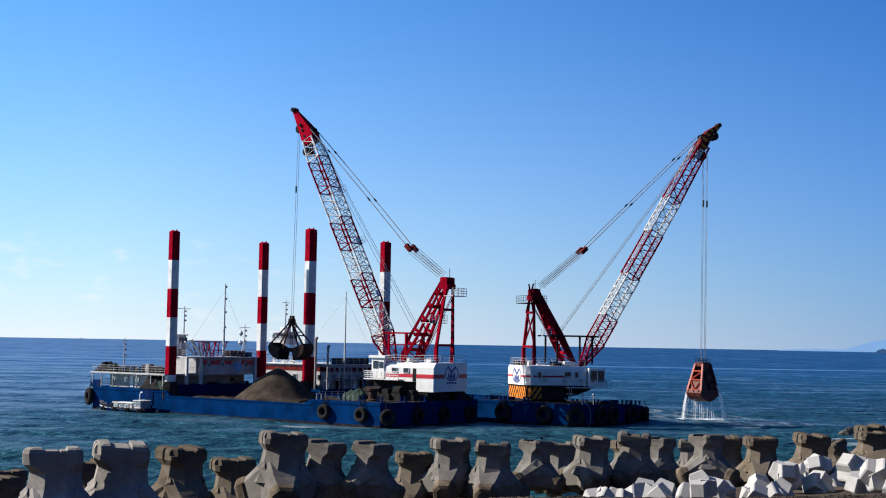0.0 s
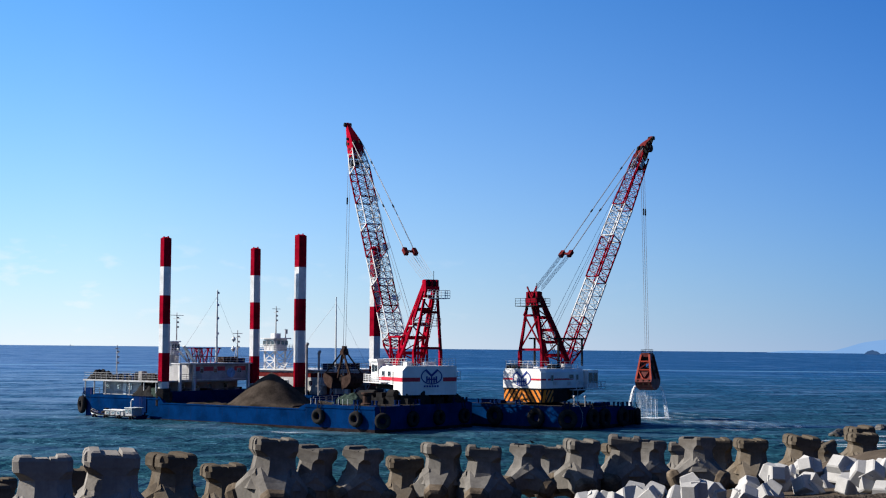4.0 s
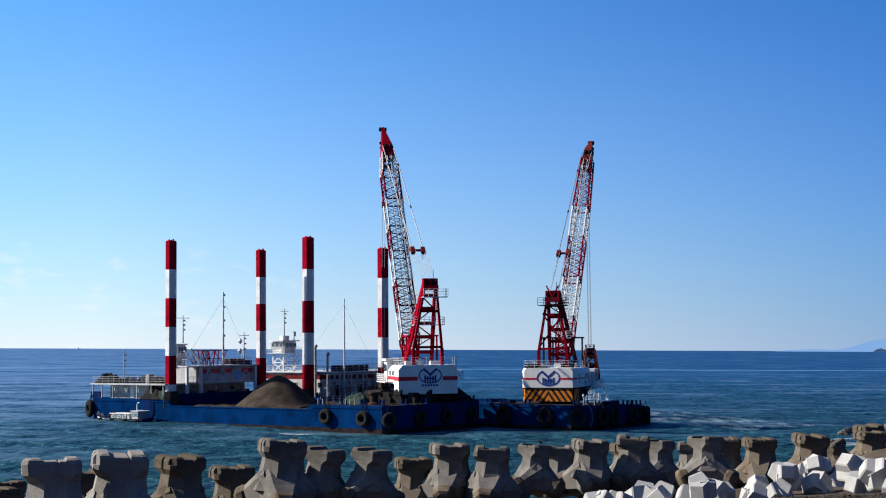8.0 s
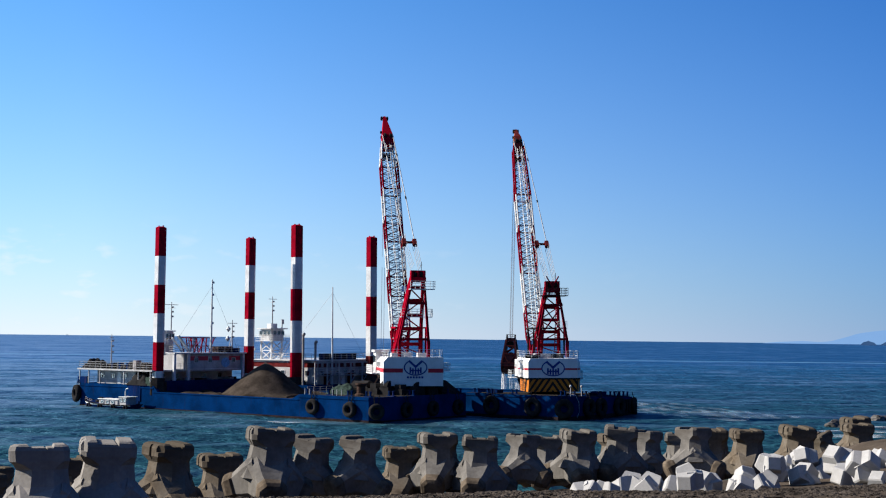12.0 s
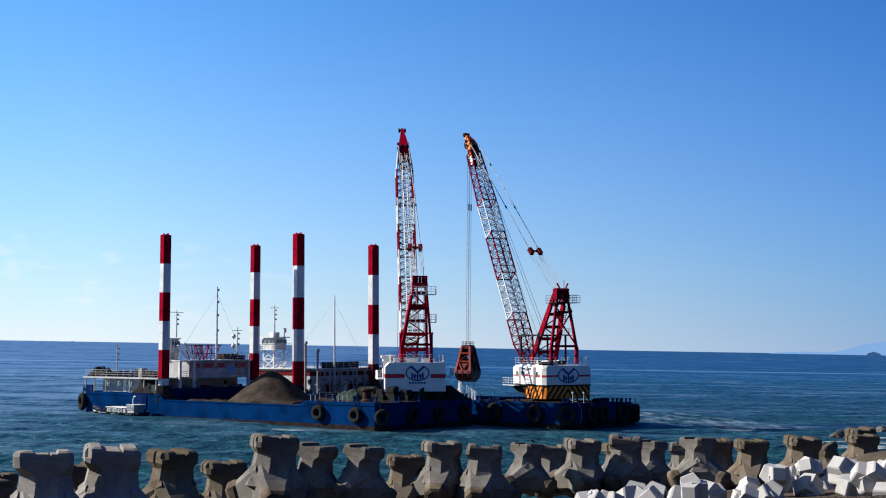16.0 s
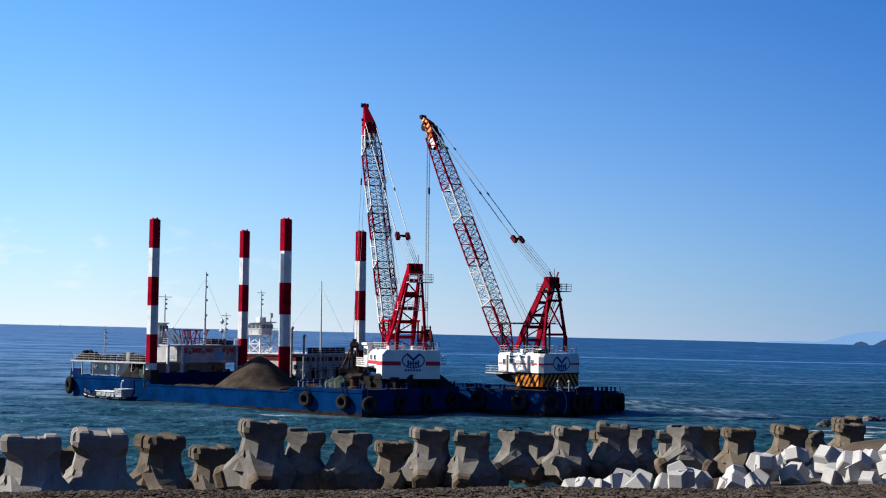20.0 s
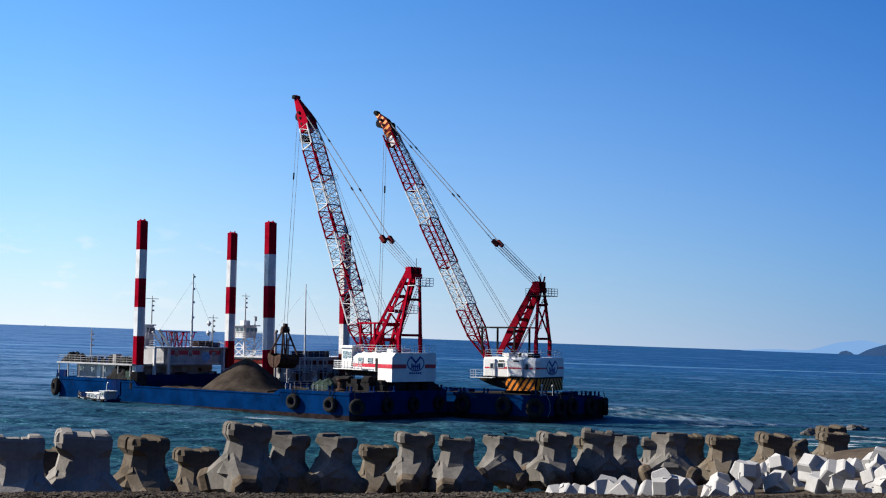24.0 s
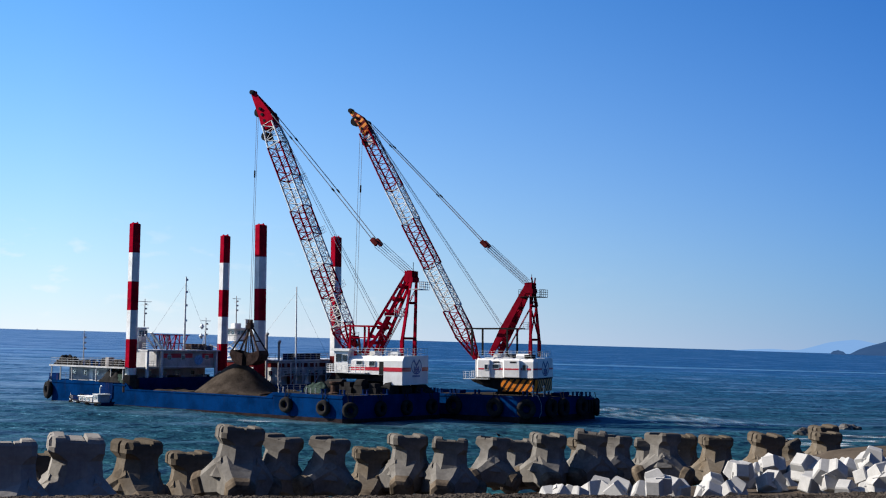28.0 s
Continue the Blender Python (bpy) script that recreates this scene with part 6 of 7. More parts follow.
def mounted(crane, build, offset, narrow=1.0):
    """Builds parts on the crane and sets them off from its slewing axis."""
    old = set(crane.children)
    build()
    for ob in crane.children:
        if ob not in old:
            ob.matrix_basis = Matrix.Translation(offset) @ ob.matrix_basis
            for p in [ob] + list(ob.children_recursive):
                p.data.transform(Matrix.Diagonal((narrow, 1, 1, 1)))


mounted(near_crane, lambda: crane_house_near(near_crane), Vector((0.35, 0, 0)))
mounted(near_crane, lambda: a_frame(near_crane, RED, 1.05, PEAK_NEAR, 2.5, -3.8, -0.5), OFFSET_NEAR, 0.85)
near_boom = boom_of(near_crane, SECTIONS_NEAR, BOOM_NEAR, 38.8, 2.6, 2.3, False, True)
near_stay = suspension_of(near_crane, 33.9, 0.78, 0.8)
far_crane = thing("crane", "lattice-boom crane with white house and hazard-striped counterweight", "crane", pose(*SPOT_FAR, DECK_Z), "barge cranes")
mounted(far_crane, lambda: crane_house_far(far_crane), Vector((0.7, -1.1, -0.65)))
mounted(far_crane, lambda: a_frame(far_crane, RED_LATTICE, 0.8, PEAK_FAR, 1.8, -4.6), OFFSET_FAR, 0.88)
far_boom = boom_of(far_crane, SECTIONS_FAR, BOOM_FAR, 41.3, 2.5, 2.2, True, False)
far_stay = suspension_of(far_crane, 37.3, 0.74, 0.4)


# ---- grabs and hoist ropes ----
def hoist_rope(name, gaps, length, label):
    """Hangs from the boom sheave along -z."""
    v = thing(name, label, "rope")
    for x, y in gaps:
        bm = bm_new()
        tube(bm, (x, y, 0), (x, y, -length), 0.034, n=5)
        part("rope", bm, ROPE, v)
    for x, y in gaps[::2]:
        bm = bm_new()
        lathe(bm, ((0.05, -0.6), (0.13, -0.5), (0.13, 0.5), (0.05, 0.6)), 8, pose(x, y, -9.5))
        part("rope_socket", bm, BLACK, v)
    return v


def rope_tail(grab, gaps, length):
    bm = bm_new()
    for x, y in gaps:
        tube(bm, (x, y, 0), (x, y, length), 0.034, n=5)
    part("grab_rope", bm, ROPE, grab)


def clamshell():
    """Rusty clamshell grab: origin at the head, everything hangs below."""
    g = thing("clamshell_grab", "rusty clamshell grab with open jaws over the sand", "grab", group="crane grabs")
    bm = bm_new()
    box(bm, -0.55, 0.55, -0.35, 0.35, -0.7, 0.3)
    tube(bm, (-0.65, 0, -0.3), (0.65, 0, -0.3), 0.4, n=12)
    box(bm, -0.3, 0.3, -0.3, 0.3, 0.3, 0.8)
    part("head_block", bm, RUST, g, bevel=0.05)
    jaws = []
    for s in (1, -1):
        bm = bm_new()
        # curved scoop, open towards the middle
        prof = [(2.75, -4.05), (2.85, -4.75), (2.35, -5.55), (1.35, -6.1), (0.1, -6.3)]
        inner = [(0.1, -6.15), (1.25, -5.95), (2.2, -5.42), (2.66, -4.72), (2.58, -4.05)]
        pts = prof + inner
        ring_prism(bm, [[(x, s * y * 0.8, z) for y, z in pts] for x in (-1.55, 1.55)])
        for x in (-1.6, 1.6):
            side = [(0.12, -4.5), (2.7, -4.05), (2.85, -4.75), (2.35, -5.55), (1.35, -6.1), (0.1, -6.3)]
            ring_prism(bm, [[(x - 0.06, s * y * 0.8, z) for y, z in side], [(x + 0.06, s * y * 0.8, z) for y, z in side]])
        jaw = part("jaw", bm, RUST, g, "rusty steel scoop, wet and sandy")
        for x in (-1, 1):
            bm = bm_new()
            beam(bm, (x * 0.4, s * 0.15, -0.35), (x * 1.45, s * 2.05, -4.2), 0.2, 0.24)
            part("arm", bm, RUST, jaw)
        bm = bm_new()
        beam(bm, (-1.0, s * 1.25, -2.6), (1.0, s * 1.25, -2.6), 0.18)
        beam(bm, (-0.3, s * 0.1, -0.6), (0, s * 0.5, -4.6), 0.2)
        part("tie_bar", bm, RUST, jaw)
        jaws.append(jaw)
    bm = bm_new()
    for x in (-0.35, 0.35):
        tube(bm, (x, 0, -0.6), (x * 0.8, 0, -4.6), 0.05, n=5)
    box(bm, -0.6, 0.6, -0.4, 0.4, -4.9, -4.3)
    part("closing_block", bm, BLACK, g)
    rope_tail(g, ((-0.28, 0), (0.28, 0)), 17.5)
    return g, jaws


def dredge_grab():
    """Tall closed grab: tapering braced frame on two shells; long side along x."""
    red = mat("grab_red", (0.10, 0.012, 0.01), 0.6, var=0.55, scale=1.5)
    g = thing("dredge_grab", "closed red dredging grab dripping with sea water", "grab", group="crane grabs")
    bm = bm_new()
    box(bm, -1.05, 1.05, -0.75, 0.75, -0.75, -0.1)
    part("top_block", bm, red, g, bevel=0.08)
    bm = bm_new()
    for x in (-0.5, 0.5):
        tube(bm, (x - 0.15, 0, -1.3), (x + 0.15, 0, -1.3), 0.6, n=16)
        part("sheave", bm, BLACK, g)
        bm = bm_new()
    for x in (-0.5, 0.5):
        tube(bm, (x - 0.15, 0, -3.2), (x + 0.15, 0, -3.2), 0.6, n=16)
    box(bm, -0.85, 0.85, -0.6, 0.6, -3.8, -2.9)
    part("sheave_block", bm, BLACK, g)

    def edge(z):
        f = (-z - 0.4) / 4.3
        return 1.0 + 1.25 * f, 0.72 + 0.62 * f
    for sx in (-1, 1):
        for sy in (-1, 1):
            bm = bm_new()
            (a, b), (c, d) = edge(-0.4), edge(-4.7)
            beam(bm, (sx * a, sy * b, -0.4), (sx * c, sy * d, -4.7), 0.3)
            part("corner_post", bm, ORANGE if sx < 0 else red, g, "orange painted post" if sx < 0 else "")
        bm = bm_new()
        for z0, z1 in ((-1.5, -1.5), (-2.9, -2.9), (-4.5, -4.5)):
            (a, b), (c, d) = edge(z0), edge(z1)
            beam(bm, (sx * a, -b, z0), (sx * c, d, z1), 0.22)
        for z0, z1, k in ((-1.5, -2.9, 1), (-2.9, -4.5, -1), (-2.9, -4.5, 1)):
            (a, b), (c, d) = edge(z0), edge(z1)
            beam(bm, (sx * a, -k * b, z0), (sx * c, k * d * (0 if z1 < -4 else 1), z1), 0.17)
        part("end_brace", bm, ORANGE, g, "orange painted cross braces")
        bm = bm_new()
        (a, b), (c, d) = edge(-2.9), edge(-4.7)
        ring_prism(bm, [[(sx * (a - k), -b, -2.9), (sx * (a - k), b, -2.9), (sx * (c - k), d, -4.7), (sx * (c - k), -d, -4.7)] for k in (0.1, 0.2)])
        part("end_plate", bm, red, g)
    for sy in (-1, 1):
        bm = bm_new()
        (a, b), (c, d) = edge(-0.7), edge(-4.6)
        ring_prism(bm, [[(-a, sy * (b - k), -0.7), (a, sy * (b - k), -0.7), (c, sy * (d - k), -4.6), (-c, sy * (d - k), -4.6)] for k in (0.12, 0.22)])
        part("side_plate", bm, red, g)
        for x, z, w, h in ((-0.2, -1.9, 0.42, 0.5), (0.45, -1.55, 0.2, 0.3), (0.1, -3.3, 0.3, 0.32), (1.1, -3.2, 0.2, 0.3)):
            bm = bm_new()
            y = edge(z)[1]
            box(bm, x - w, x + w, min(sy * y, sy * (y + 0.12)), max(sy * y, sy * (y + 0.12)), z - h, z + h)
            part("bracket", bm, RUST if x < 0.4 else BLACK, g, bevel=0.03)
        bm = bm_new()
        (a, b), (c, d) = edge(-1.2), edge(-4.6)
        beam(bm, (-a, sy * b, -1.2), (0.3, sy * d, -4.6), 0.2)
        beam(bm, (a, sy * b, -1.2), (c, sy * d, -4.6), 0.2)
        part("side_brace", bm, RUST, g)
    for sx in (-1, 1):
        pts = [(0.03, -4.5), (2.35, -4.5), (2.5, -4.95), (2.2, -5.5), (1.35, -6.05), (0.03, -6.4)]
        bm = bm_new()
        ring_prism(bm, [[(sx * x, y, z) for x, z in pts] for y in (-1.42, 1.42)])
        part("shell", bm, red, g, bevel=0.06)
        for y in (-1.0, 0, 1.0):
            bm = bm_new()
            beam(bm, (sx * 2.42, y, -4.55), (sx * 2.3, y, -5.45), 0.18)
            part("shell_rib", bm, RUST, g)
    bm = bm_new()
    railing(bm, ((-1.0, -0.7, -0.1), (-1.0, 0.7, -0.1), (1.0, 0.7, -0.1), (1.0, -0.7, -0.1), (-1.0, -0.7, -0.1)), 0.55, 0.7, 0.04, 2)
    part("guard_rail", bm, BLACK, g)
    rope_tail(g, FAR_GAPS, 17.5)
    return g


FAR_GAPS = ((-0.62, -0.2), (-0.36, 0.2), (0.36, -0.2), (0.62, 0.2))
near_rope = hoist_rope("hoist_rope", ((-0.28, 0), (0.28, 0)), 20.0, "steel hoist ropes from boom head to the grab")
far_rope = hoist_rope("hoist_rope", FAR_GAPS, 20.0, "steel hoist ropes from boom head to the grab")
near_grab, near_jaws = clamshell()
far_grab = dredge_grab()


def falling_water(name, jets, veil, drop, seed, label):
    """Jets that leave the corners of the grab and a thin veil between; origin at the sea."""
    rnd = random.Random(seed)
    bm = bm_new()

    def thread(x, y, vx, r, top, first=0.0):
        pts = []
        for k in range(7):
            f = first + (1 - first) * k / 6
            pts.append((Vector((x + vx * f, y, top * (1 - f * f))), r * (1 - 0.3 * f)))
        for (p, a), (q, b) in zip(pts, pts[1:]):
            tube(bm, p, q, a, b, n=4)
    for x, vx, count in jets:
        for i in range(count):
            g = rnd.gauss(0, 1)
            thread(x + 0.07 * g, rnd.uniform(-0.2, 0.2), vx + 0.16 * g + rnd.uniform(-0.15, 0.1), rnd.uniform(0.02, 0.06), drop * rnd.uniform(0.97, 1.0), rnd.uniform(0, 0.15))
    for i in range(veil):
        thread(rnd.uniform(-1.7, 1.9), rnd.uniform(-1, 1), rnd.uniform(-0.15, 0.15), rnd.uniform(0.008, 0.022), drop - 0.5, rnd.uniform(0.1, 0.5))
    return solid(name, bm, FALLS, label, "water", kind="stuff")


def splash_ring():
    bm = bm_new()
    n = 40
    vs = []
    for i in range(n):
        a = 2 * math.pi * i / n
        k = 1 + 0.3 * noise.noise(Vector((math.cos(a) * 2.2, math.sin(a) * 2.2, 7)))
        vs.append(bm.verts.new((4.2 * k * math.cos(a), 1.9 * k * math.sin(a), 0.22)))
    c = bm.verts.new((0, 0, 0.3))
    for a, b in zip(vs, vs[1:] + vs[:1]):
        bm.faces.new((a, b, c))
    return solid("splash", bm, SPLASH, "white splash where the water strikes the sea", "splash", kind="stuff")


splash = splash_ring()


far_water = falling_water("falling_water", ((-1.95, -1.15, 30), (2.1, 1.35, 15)), 46, 5.6, 4, "white jets of water falling from the grab")
thin_water = falling_water("falling_water", ((-1.3, -0.15, 22), (1.2, 0.2, 9)), 34, 6.2, 11, "thin threads of water dripping from the grab")


# ---- shore ----
def cast(name, first, joined, cut, materials):
    """One solid out of several: joined pieces added, cut pieces taken away."""
    obs = [new(name, to_mesh(name, b, materials)) for b in [first] + joined + cut]
    for ob in obs[1:]:
        m = obs[0].modifiers.new("cast", "BOOLEAN")
        m.operation, m.solver, m.object = ("UNION" if obs.index(ob) <= len(joined) else "DIFFERENCE"), "EXACT", ob
    bpy.context.view_layer.update()
    me = bpy.data.meshes.new_from_object(obs[0].evaluated_get(bpy.context.evaluated_depsgraph_get()))
    for ob in obs:
        bpy.data.objects.remove(ob)
    me.name = name
    return me


def armour_block(name, seed, materials):
    """Four-legged concrete armour block: a square tapered pillar with a notched head that overhangs on one side, and three
    blunt legs below; centre at the origin, pillar up, one leg towards -y. The ends of the legs are stained."""
    rnd = random.Random(seed)

    def octagon(r, c, left=None):
        q = r if left is None else left
        return [(r, -r + c), (r, r - c), (r - c, r), (-q + c, r), (-q, r - c), (-q, -r + c), (-q + c, -r), (r - c, -r)]
    pillar = bm_new()
    ear = rnd.uniform(0.84, 0.92)
    ring_prism(pillar, [[Vector((x, y, z)) for x, y in octagon(r, c, q)] for r, q, c, z in ((1.04, 1.04, 0.6, -0.1), (0.9, 0.9, 0.52, 0.25), (0.8, 0.79, 0.47, 0.6), (0.75, 0.73, 0.44, 0.95), (0.74, 0.71, 0.42, 1.08), (0.75, 0.8, 0.3, 1.22), (0.765, ear, 0.17, 1.32), (0.765, ear, 0.16, 1.63), (0.71, ear - 0.05, 0.14, 1.74), (0.62, ear - 0.15, 0.12, 1.79))])
    legs = []
    for a, tilt in ((-103 + rnd.uniform(-14, 8), -0.42), (18, -0.42), (140, -0.4)):
        d = Vector((math.cos(radians(a)), math.sin(radians(a)), tilt)).normalized()
        side = Vector((-math.sin(radians(a)), math.cos(radians(a)), 0))
        m = Matrix((side, d.cross(side), d)).transposed().to_4x4()
        b = bm_new()
        ring_prism(b, [[m @ Vector((x, y, z)) for x, y in octagon(r, c)] for r, c, z in ((0.93, 0.36, 0.05), (0.78, 0.3, 0.5), (0.6, 0.22, 0.95), (0.5, 0.2, 1.26), (0.55, 0.26, 1.36), (0.54, 0.27, 1.62), (0.47, 0.24, 1.75), (0.32, 0.16, 1.81))])
        for f in b.faces:
            f.material_index = int((m.inverted() @ f.calc_center_median()).z > 1.2)
        legs.append(b)
    # notch over the top, a groove down the overhanging face, a broken corner
    x, deep = rnd.uniform(-0.05, 0.3), rnd.uniform(0.14, 0.22)
    v = bm_new()
    ring_prism(v, [[(x - 0.1, y, 1.95), (x - 0.02, y, 1.8 - deep), (x + 0.03, y, 1.8 - deep), (x + 0.06, y, 1.95)] for y in (-1.2, 1.2)])
    w = bm_new()
    y = rnd.uniform(-0.2, 0.2)
    ring_prism(w, [[(-1.1, y - 0.16, z), (-ear + 0.13, y - 0.04, z), (-ear + 0.13, y + 0.04, z), (-1.1, y + 0.16, z)] for z in (1.15, 2.0)])
    # worn saddle between the corners of the head
    u = bm_new()
    xa, xb, dip = rnd.uniform(-0.42, -0.3), rnd.uniform(0.18, 0.34), rnd.uniform(0.07, 0.15)
    ring_prism(u, [[(xa - 0.14, y, 2.0), (xa, y, 1.8 - dip), (xb, y, 1.8 - dip), (xb + 0.1, y, 2.0)] for y in (-1.2, 1.2)])
    c = bm_new()
    s = rnd.choice((-1, 1))
    ring_prism(c, [[(s * 0.5, -1.2, z), (s * 1.1, -1.2, z), (s * 1.1, -0.35, z), (s * 0.78, -0.5, z)] for z in (rnd.uniform(1.45, 1.6), 2.0)])
    me = cast(name, pillar, legs, [u, v, w, c], materials)
    for p in me.vertices:
        p.co += noise.noise_vector(p.co * 2.1 + Vector((seed * 3.1, 0, 0))) * 0.02
    return me


def wave_block_mesh(name, material):
    """Small four-legged block of new white concrete, its legs square with a bevelled end."""
    legs = []
    for d in (Vector((0, 0, 1)), Vector((0.943, 0, -0.333)), Vector((-0.471, 0.816, -0.333)), Vector((-0.471, -0.816, -0.333))):
        m = d.to_track_quat("Z", "Y").to_matrix().to_4x4()
        sq = lambda r, z: [m @ Vector((x * r, y * r, z)) for x, y in ((1, -1), (1, 1), (-1, 1), (-1, -1))]
        b = bm_new()
        ring_prism(b, [sq(0.43, -0.05), sq(0.42, 0.2), sq(0.33, 0.6), sq(0.28, 0.66)])
        legs.append(b)
    return cast(name, legs[0], legs[1:], [], material)


def shore():
    rnd = random.Random(21)
    looks = {"pale": (CONCRETE_PALE, "pale grey"), "grey": (CONCRETE, "weathered grey"), "brown": (CONCRETE_BROWN, "brown-stained")}
    kinds = {k: [armour_block("armour_block", i + 7 * n, [m, CONCRETE_DARK]) for n in range(3)] for i, (k, (m, _)) in enumerate(looks.items())}
    # x, distance, height of the top, turn, lean, kind
    row_a = [(-10.84, 38.8, 8.84, 12, 1, "pale"), (-9.25, 40.2, 8.9, 14, -3, "pale"), (-8.82, 47.2, 8.25, 32, -2, "brown"), (-7.98, 53.6, 7.35, 12, 1, "brown"), (-5.57, 49.4, 8.67, 22, -3, "grey"), (-4.87, 59.5, 7.6, -24, -7, "grey"), (-2.84, 59.5, 7.58, -28, -6, "grey")]
    row_b = [(-1.13, 63.9, 6.86, 10, 0, "brown"), (0.56, 62.9, 7.59, 25, 0, "grey"), (2.46, 62.0, 7.53, 9, -3, "grey"), (4.74, 66.8, 7.27, -33, -3, "grey"), (6.65, 74.9, 6.65, 20, 0, "grey"), (7.53, 67.9, 7.46, 30, -2, "grey"), (10.45, 76.2, 6.7, 30, 0, "brown")]
    row_c = [(9.86, 68.9, 7.58, 10, -4, "grey"), (12.05, 74.9, 6.97, -18, -3, "grey"), (14.3, 77.5, 6.7, 10, 0, "grey"), (12.47, 63.9, 7.89, -33, 0, "grey"), (16.2, 77.5, 6.95, 10, 0, "brown"), (17.75, 75.8, 7.05, 18, 0, "brown"), (19.5, 71.7, 7.5, 24, -5, "brown"), (25.9, 82.1, 7.05, 22, 0, "brown")]
    row_d = [(-14.3, 44.3, 7.45, 15, 0, "brown"), (-12.75, 50.0, 7.5, 15, 0, "brown"), (-6.6, 58.5, 7.25, 10, 2, "brown"), (-18.2, 58.0, 6.3, 15, 2, "brown"), (27.59, 88.0, 7.1, 30, 4, "brown"), (24.6, 86.0, 6.1, -40, 24, "brown"), (8.9, 79.5, 6.35, 15, 0, "brown")]
    for i, (x, y, top, turn, lean, k) in enumerate(row_a + row_b + row_c + row_d):
        turn -= math.degrees(math.atan2(x, y)) + (10 if k != "brown" else 0)
        ob = new("armour_block", kinds[k][i % 3])
        ob.matrix_world = Matrix.Translation((x, y, top)) @ pose(0, 0, 0, rnd.uniform(-3, 3), -lean, 0) @ Matrix.Scale(1.0 - 0.0036 * max(0, abs(turn) - 8), 4) @ pose(0, 0, -1.8, 0, 0, turn)
        tagged(ob, looks[k][1] + " four-legged concrete armour block on the shore", "armour block", "shore armour blocks")
    white = wave_block_mesh("wave_block", CONCRETE_NEW)
    spots_a = [(5.73, 49.3, 6.53), (6.42, 49.2, 6.56), (7.5, 50.7, 6.62), (8.18, 50.5, 6.62), (9.29, 48.7, 7.2), (9.22, 50.0, 6.62), (10.59, 52.0, 6.64), (12.47, 53.7, 6.68), (11.5, 50.2, 6.61), (13.44, 53.5, 7.29), (12.86, 52.0, 6.69), (15.5, 56.3, 7.29), (15.71, 58.8, 6.71), (14.78, 53.8, 6.77)]
    spots_b = [(16.34, 56.1, 6.8), (16.19, 53.9, 7.46), (16.19, 52.7, 6.92), (16.36, 51.3, 7.49), (19.14, 57.7, 7.09), (16.7, 50.5, 6.87), (19.21, 55.0, 7.7), (18.91, 54.6, 7.1), (17.74, 50.3, 6.92), (17.94, 50.1, 7.5), (20.3, 55.5, 7.3), (14.3, 56.0, 6.85)]
    for i, p in enumerate(spots_a + spots_b):
        ob = new("wave_block", white)
        ob.matrix_world = pose(p[0], p[1], p[2] - 0.2, rnd.uniform(0, 360), rnd.uniform(-50, 50), rnd.uniform(0, 360)) @ Matrix.Scale(rnd.uniform(0.78, 0.95), 4)
        tagged(ob, "new white four-legged concrete block in a loose heap on the beach", "concrete block", "white blocks")
    # rocks awash
    for i, (x, y, s) in enumerate(((57.0, 190.0, 2.6), (59.4, 191.5, 1.9), (68.2, 207.0, 2.2), (70.0, 208.0, 1.6), (62.0, 196.0, 1.2), (49.0, 172.0, 1.3))):
        bm = bm_new()
        bmesh.ops.create_icosphere(bm, subdivisions=3, radius=1)
        for v in bm.verts:
            n = noise.noise(v.co * 1.1 + Vector((i * 7.3, 0, 0))) * 0.5 + noise.noise(v.co * 2.7 + Vector((i, 4, 0))) * 0.2
            v.co = v.co * (1 + n)
            v.co.z *= 0.75
        solid("rock", bm, ROCK, "dark wet rock awash near the shore", "rock", pose(x, y, 0.0, 0, 0, i * 47) @ Matrix.Diagonal((s * 0.62, s * 0.5, s * 0.5, 1)), "rocks awash")
    # gravel on the crest in front of the viewer
    bm = bm_new()
    for i in range(6500):
        x, y = rnd.uniform(-6.5, 6.5), 14.9 - abs(rnd.gauss(0, 0.55)) + rnd.uniform(0, 0.25)
        r = rnd.uniform(0.015, 0.05)
        m = pose(x, y, ground_height(x, y) + r * 0.12, rnd.uniform(-14, 14), rnd.uniform(-14, 14), rnd.uniform(0, 180)) @ Matrix.Diagonal((r * 1.6, r * 1.1, r * 0.42, 1))
        vs = [bm.verts.new(m @ Vector(p)) for p in ((1, 0, 0), (-1, 0, 0), (0, 1, 0), (0, -1, 0), (0, 0, 1), (0, 0, -1))]
        for a, b2, c in ((0, 2, 4), (2, 1, 4), (1, 3, 4), (3, 0, 4), (2, 0, 5), (1, 2, 5), (3, 1, 5), (0, 3, 5)):
            bm.faces.new((vs[a], vs[b2], vs[c]))
    solid("gravel", bm, GRAVEL, "dark loose gravel along the crest of the beach", "gravel", kind="stuff")


shore()


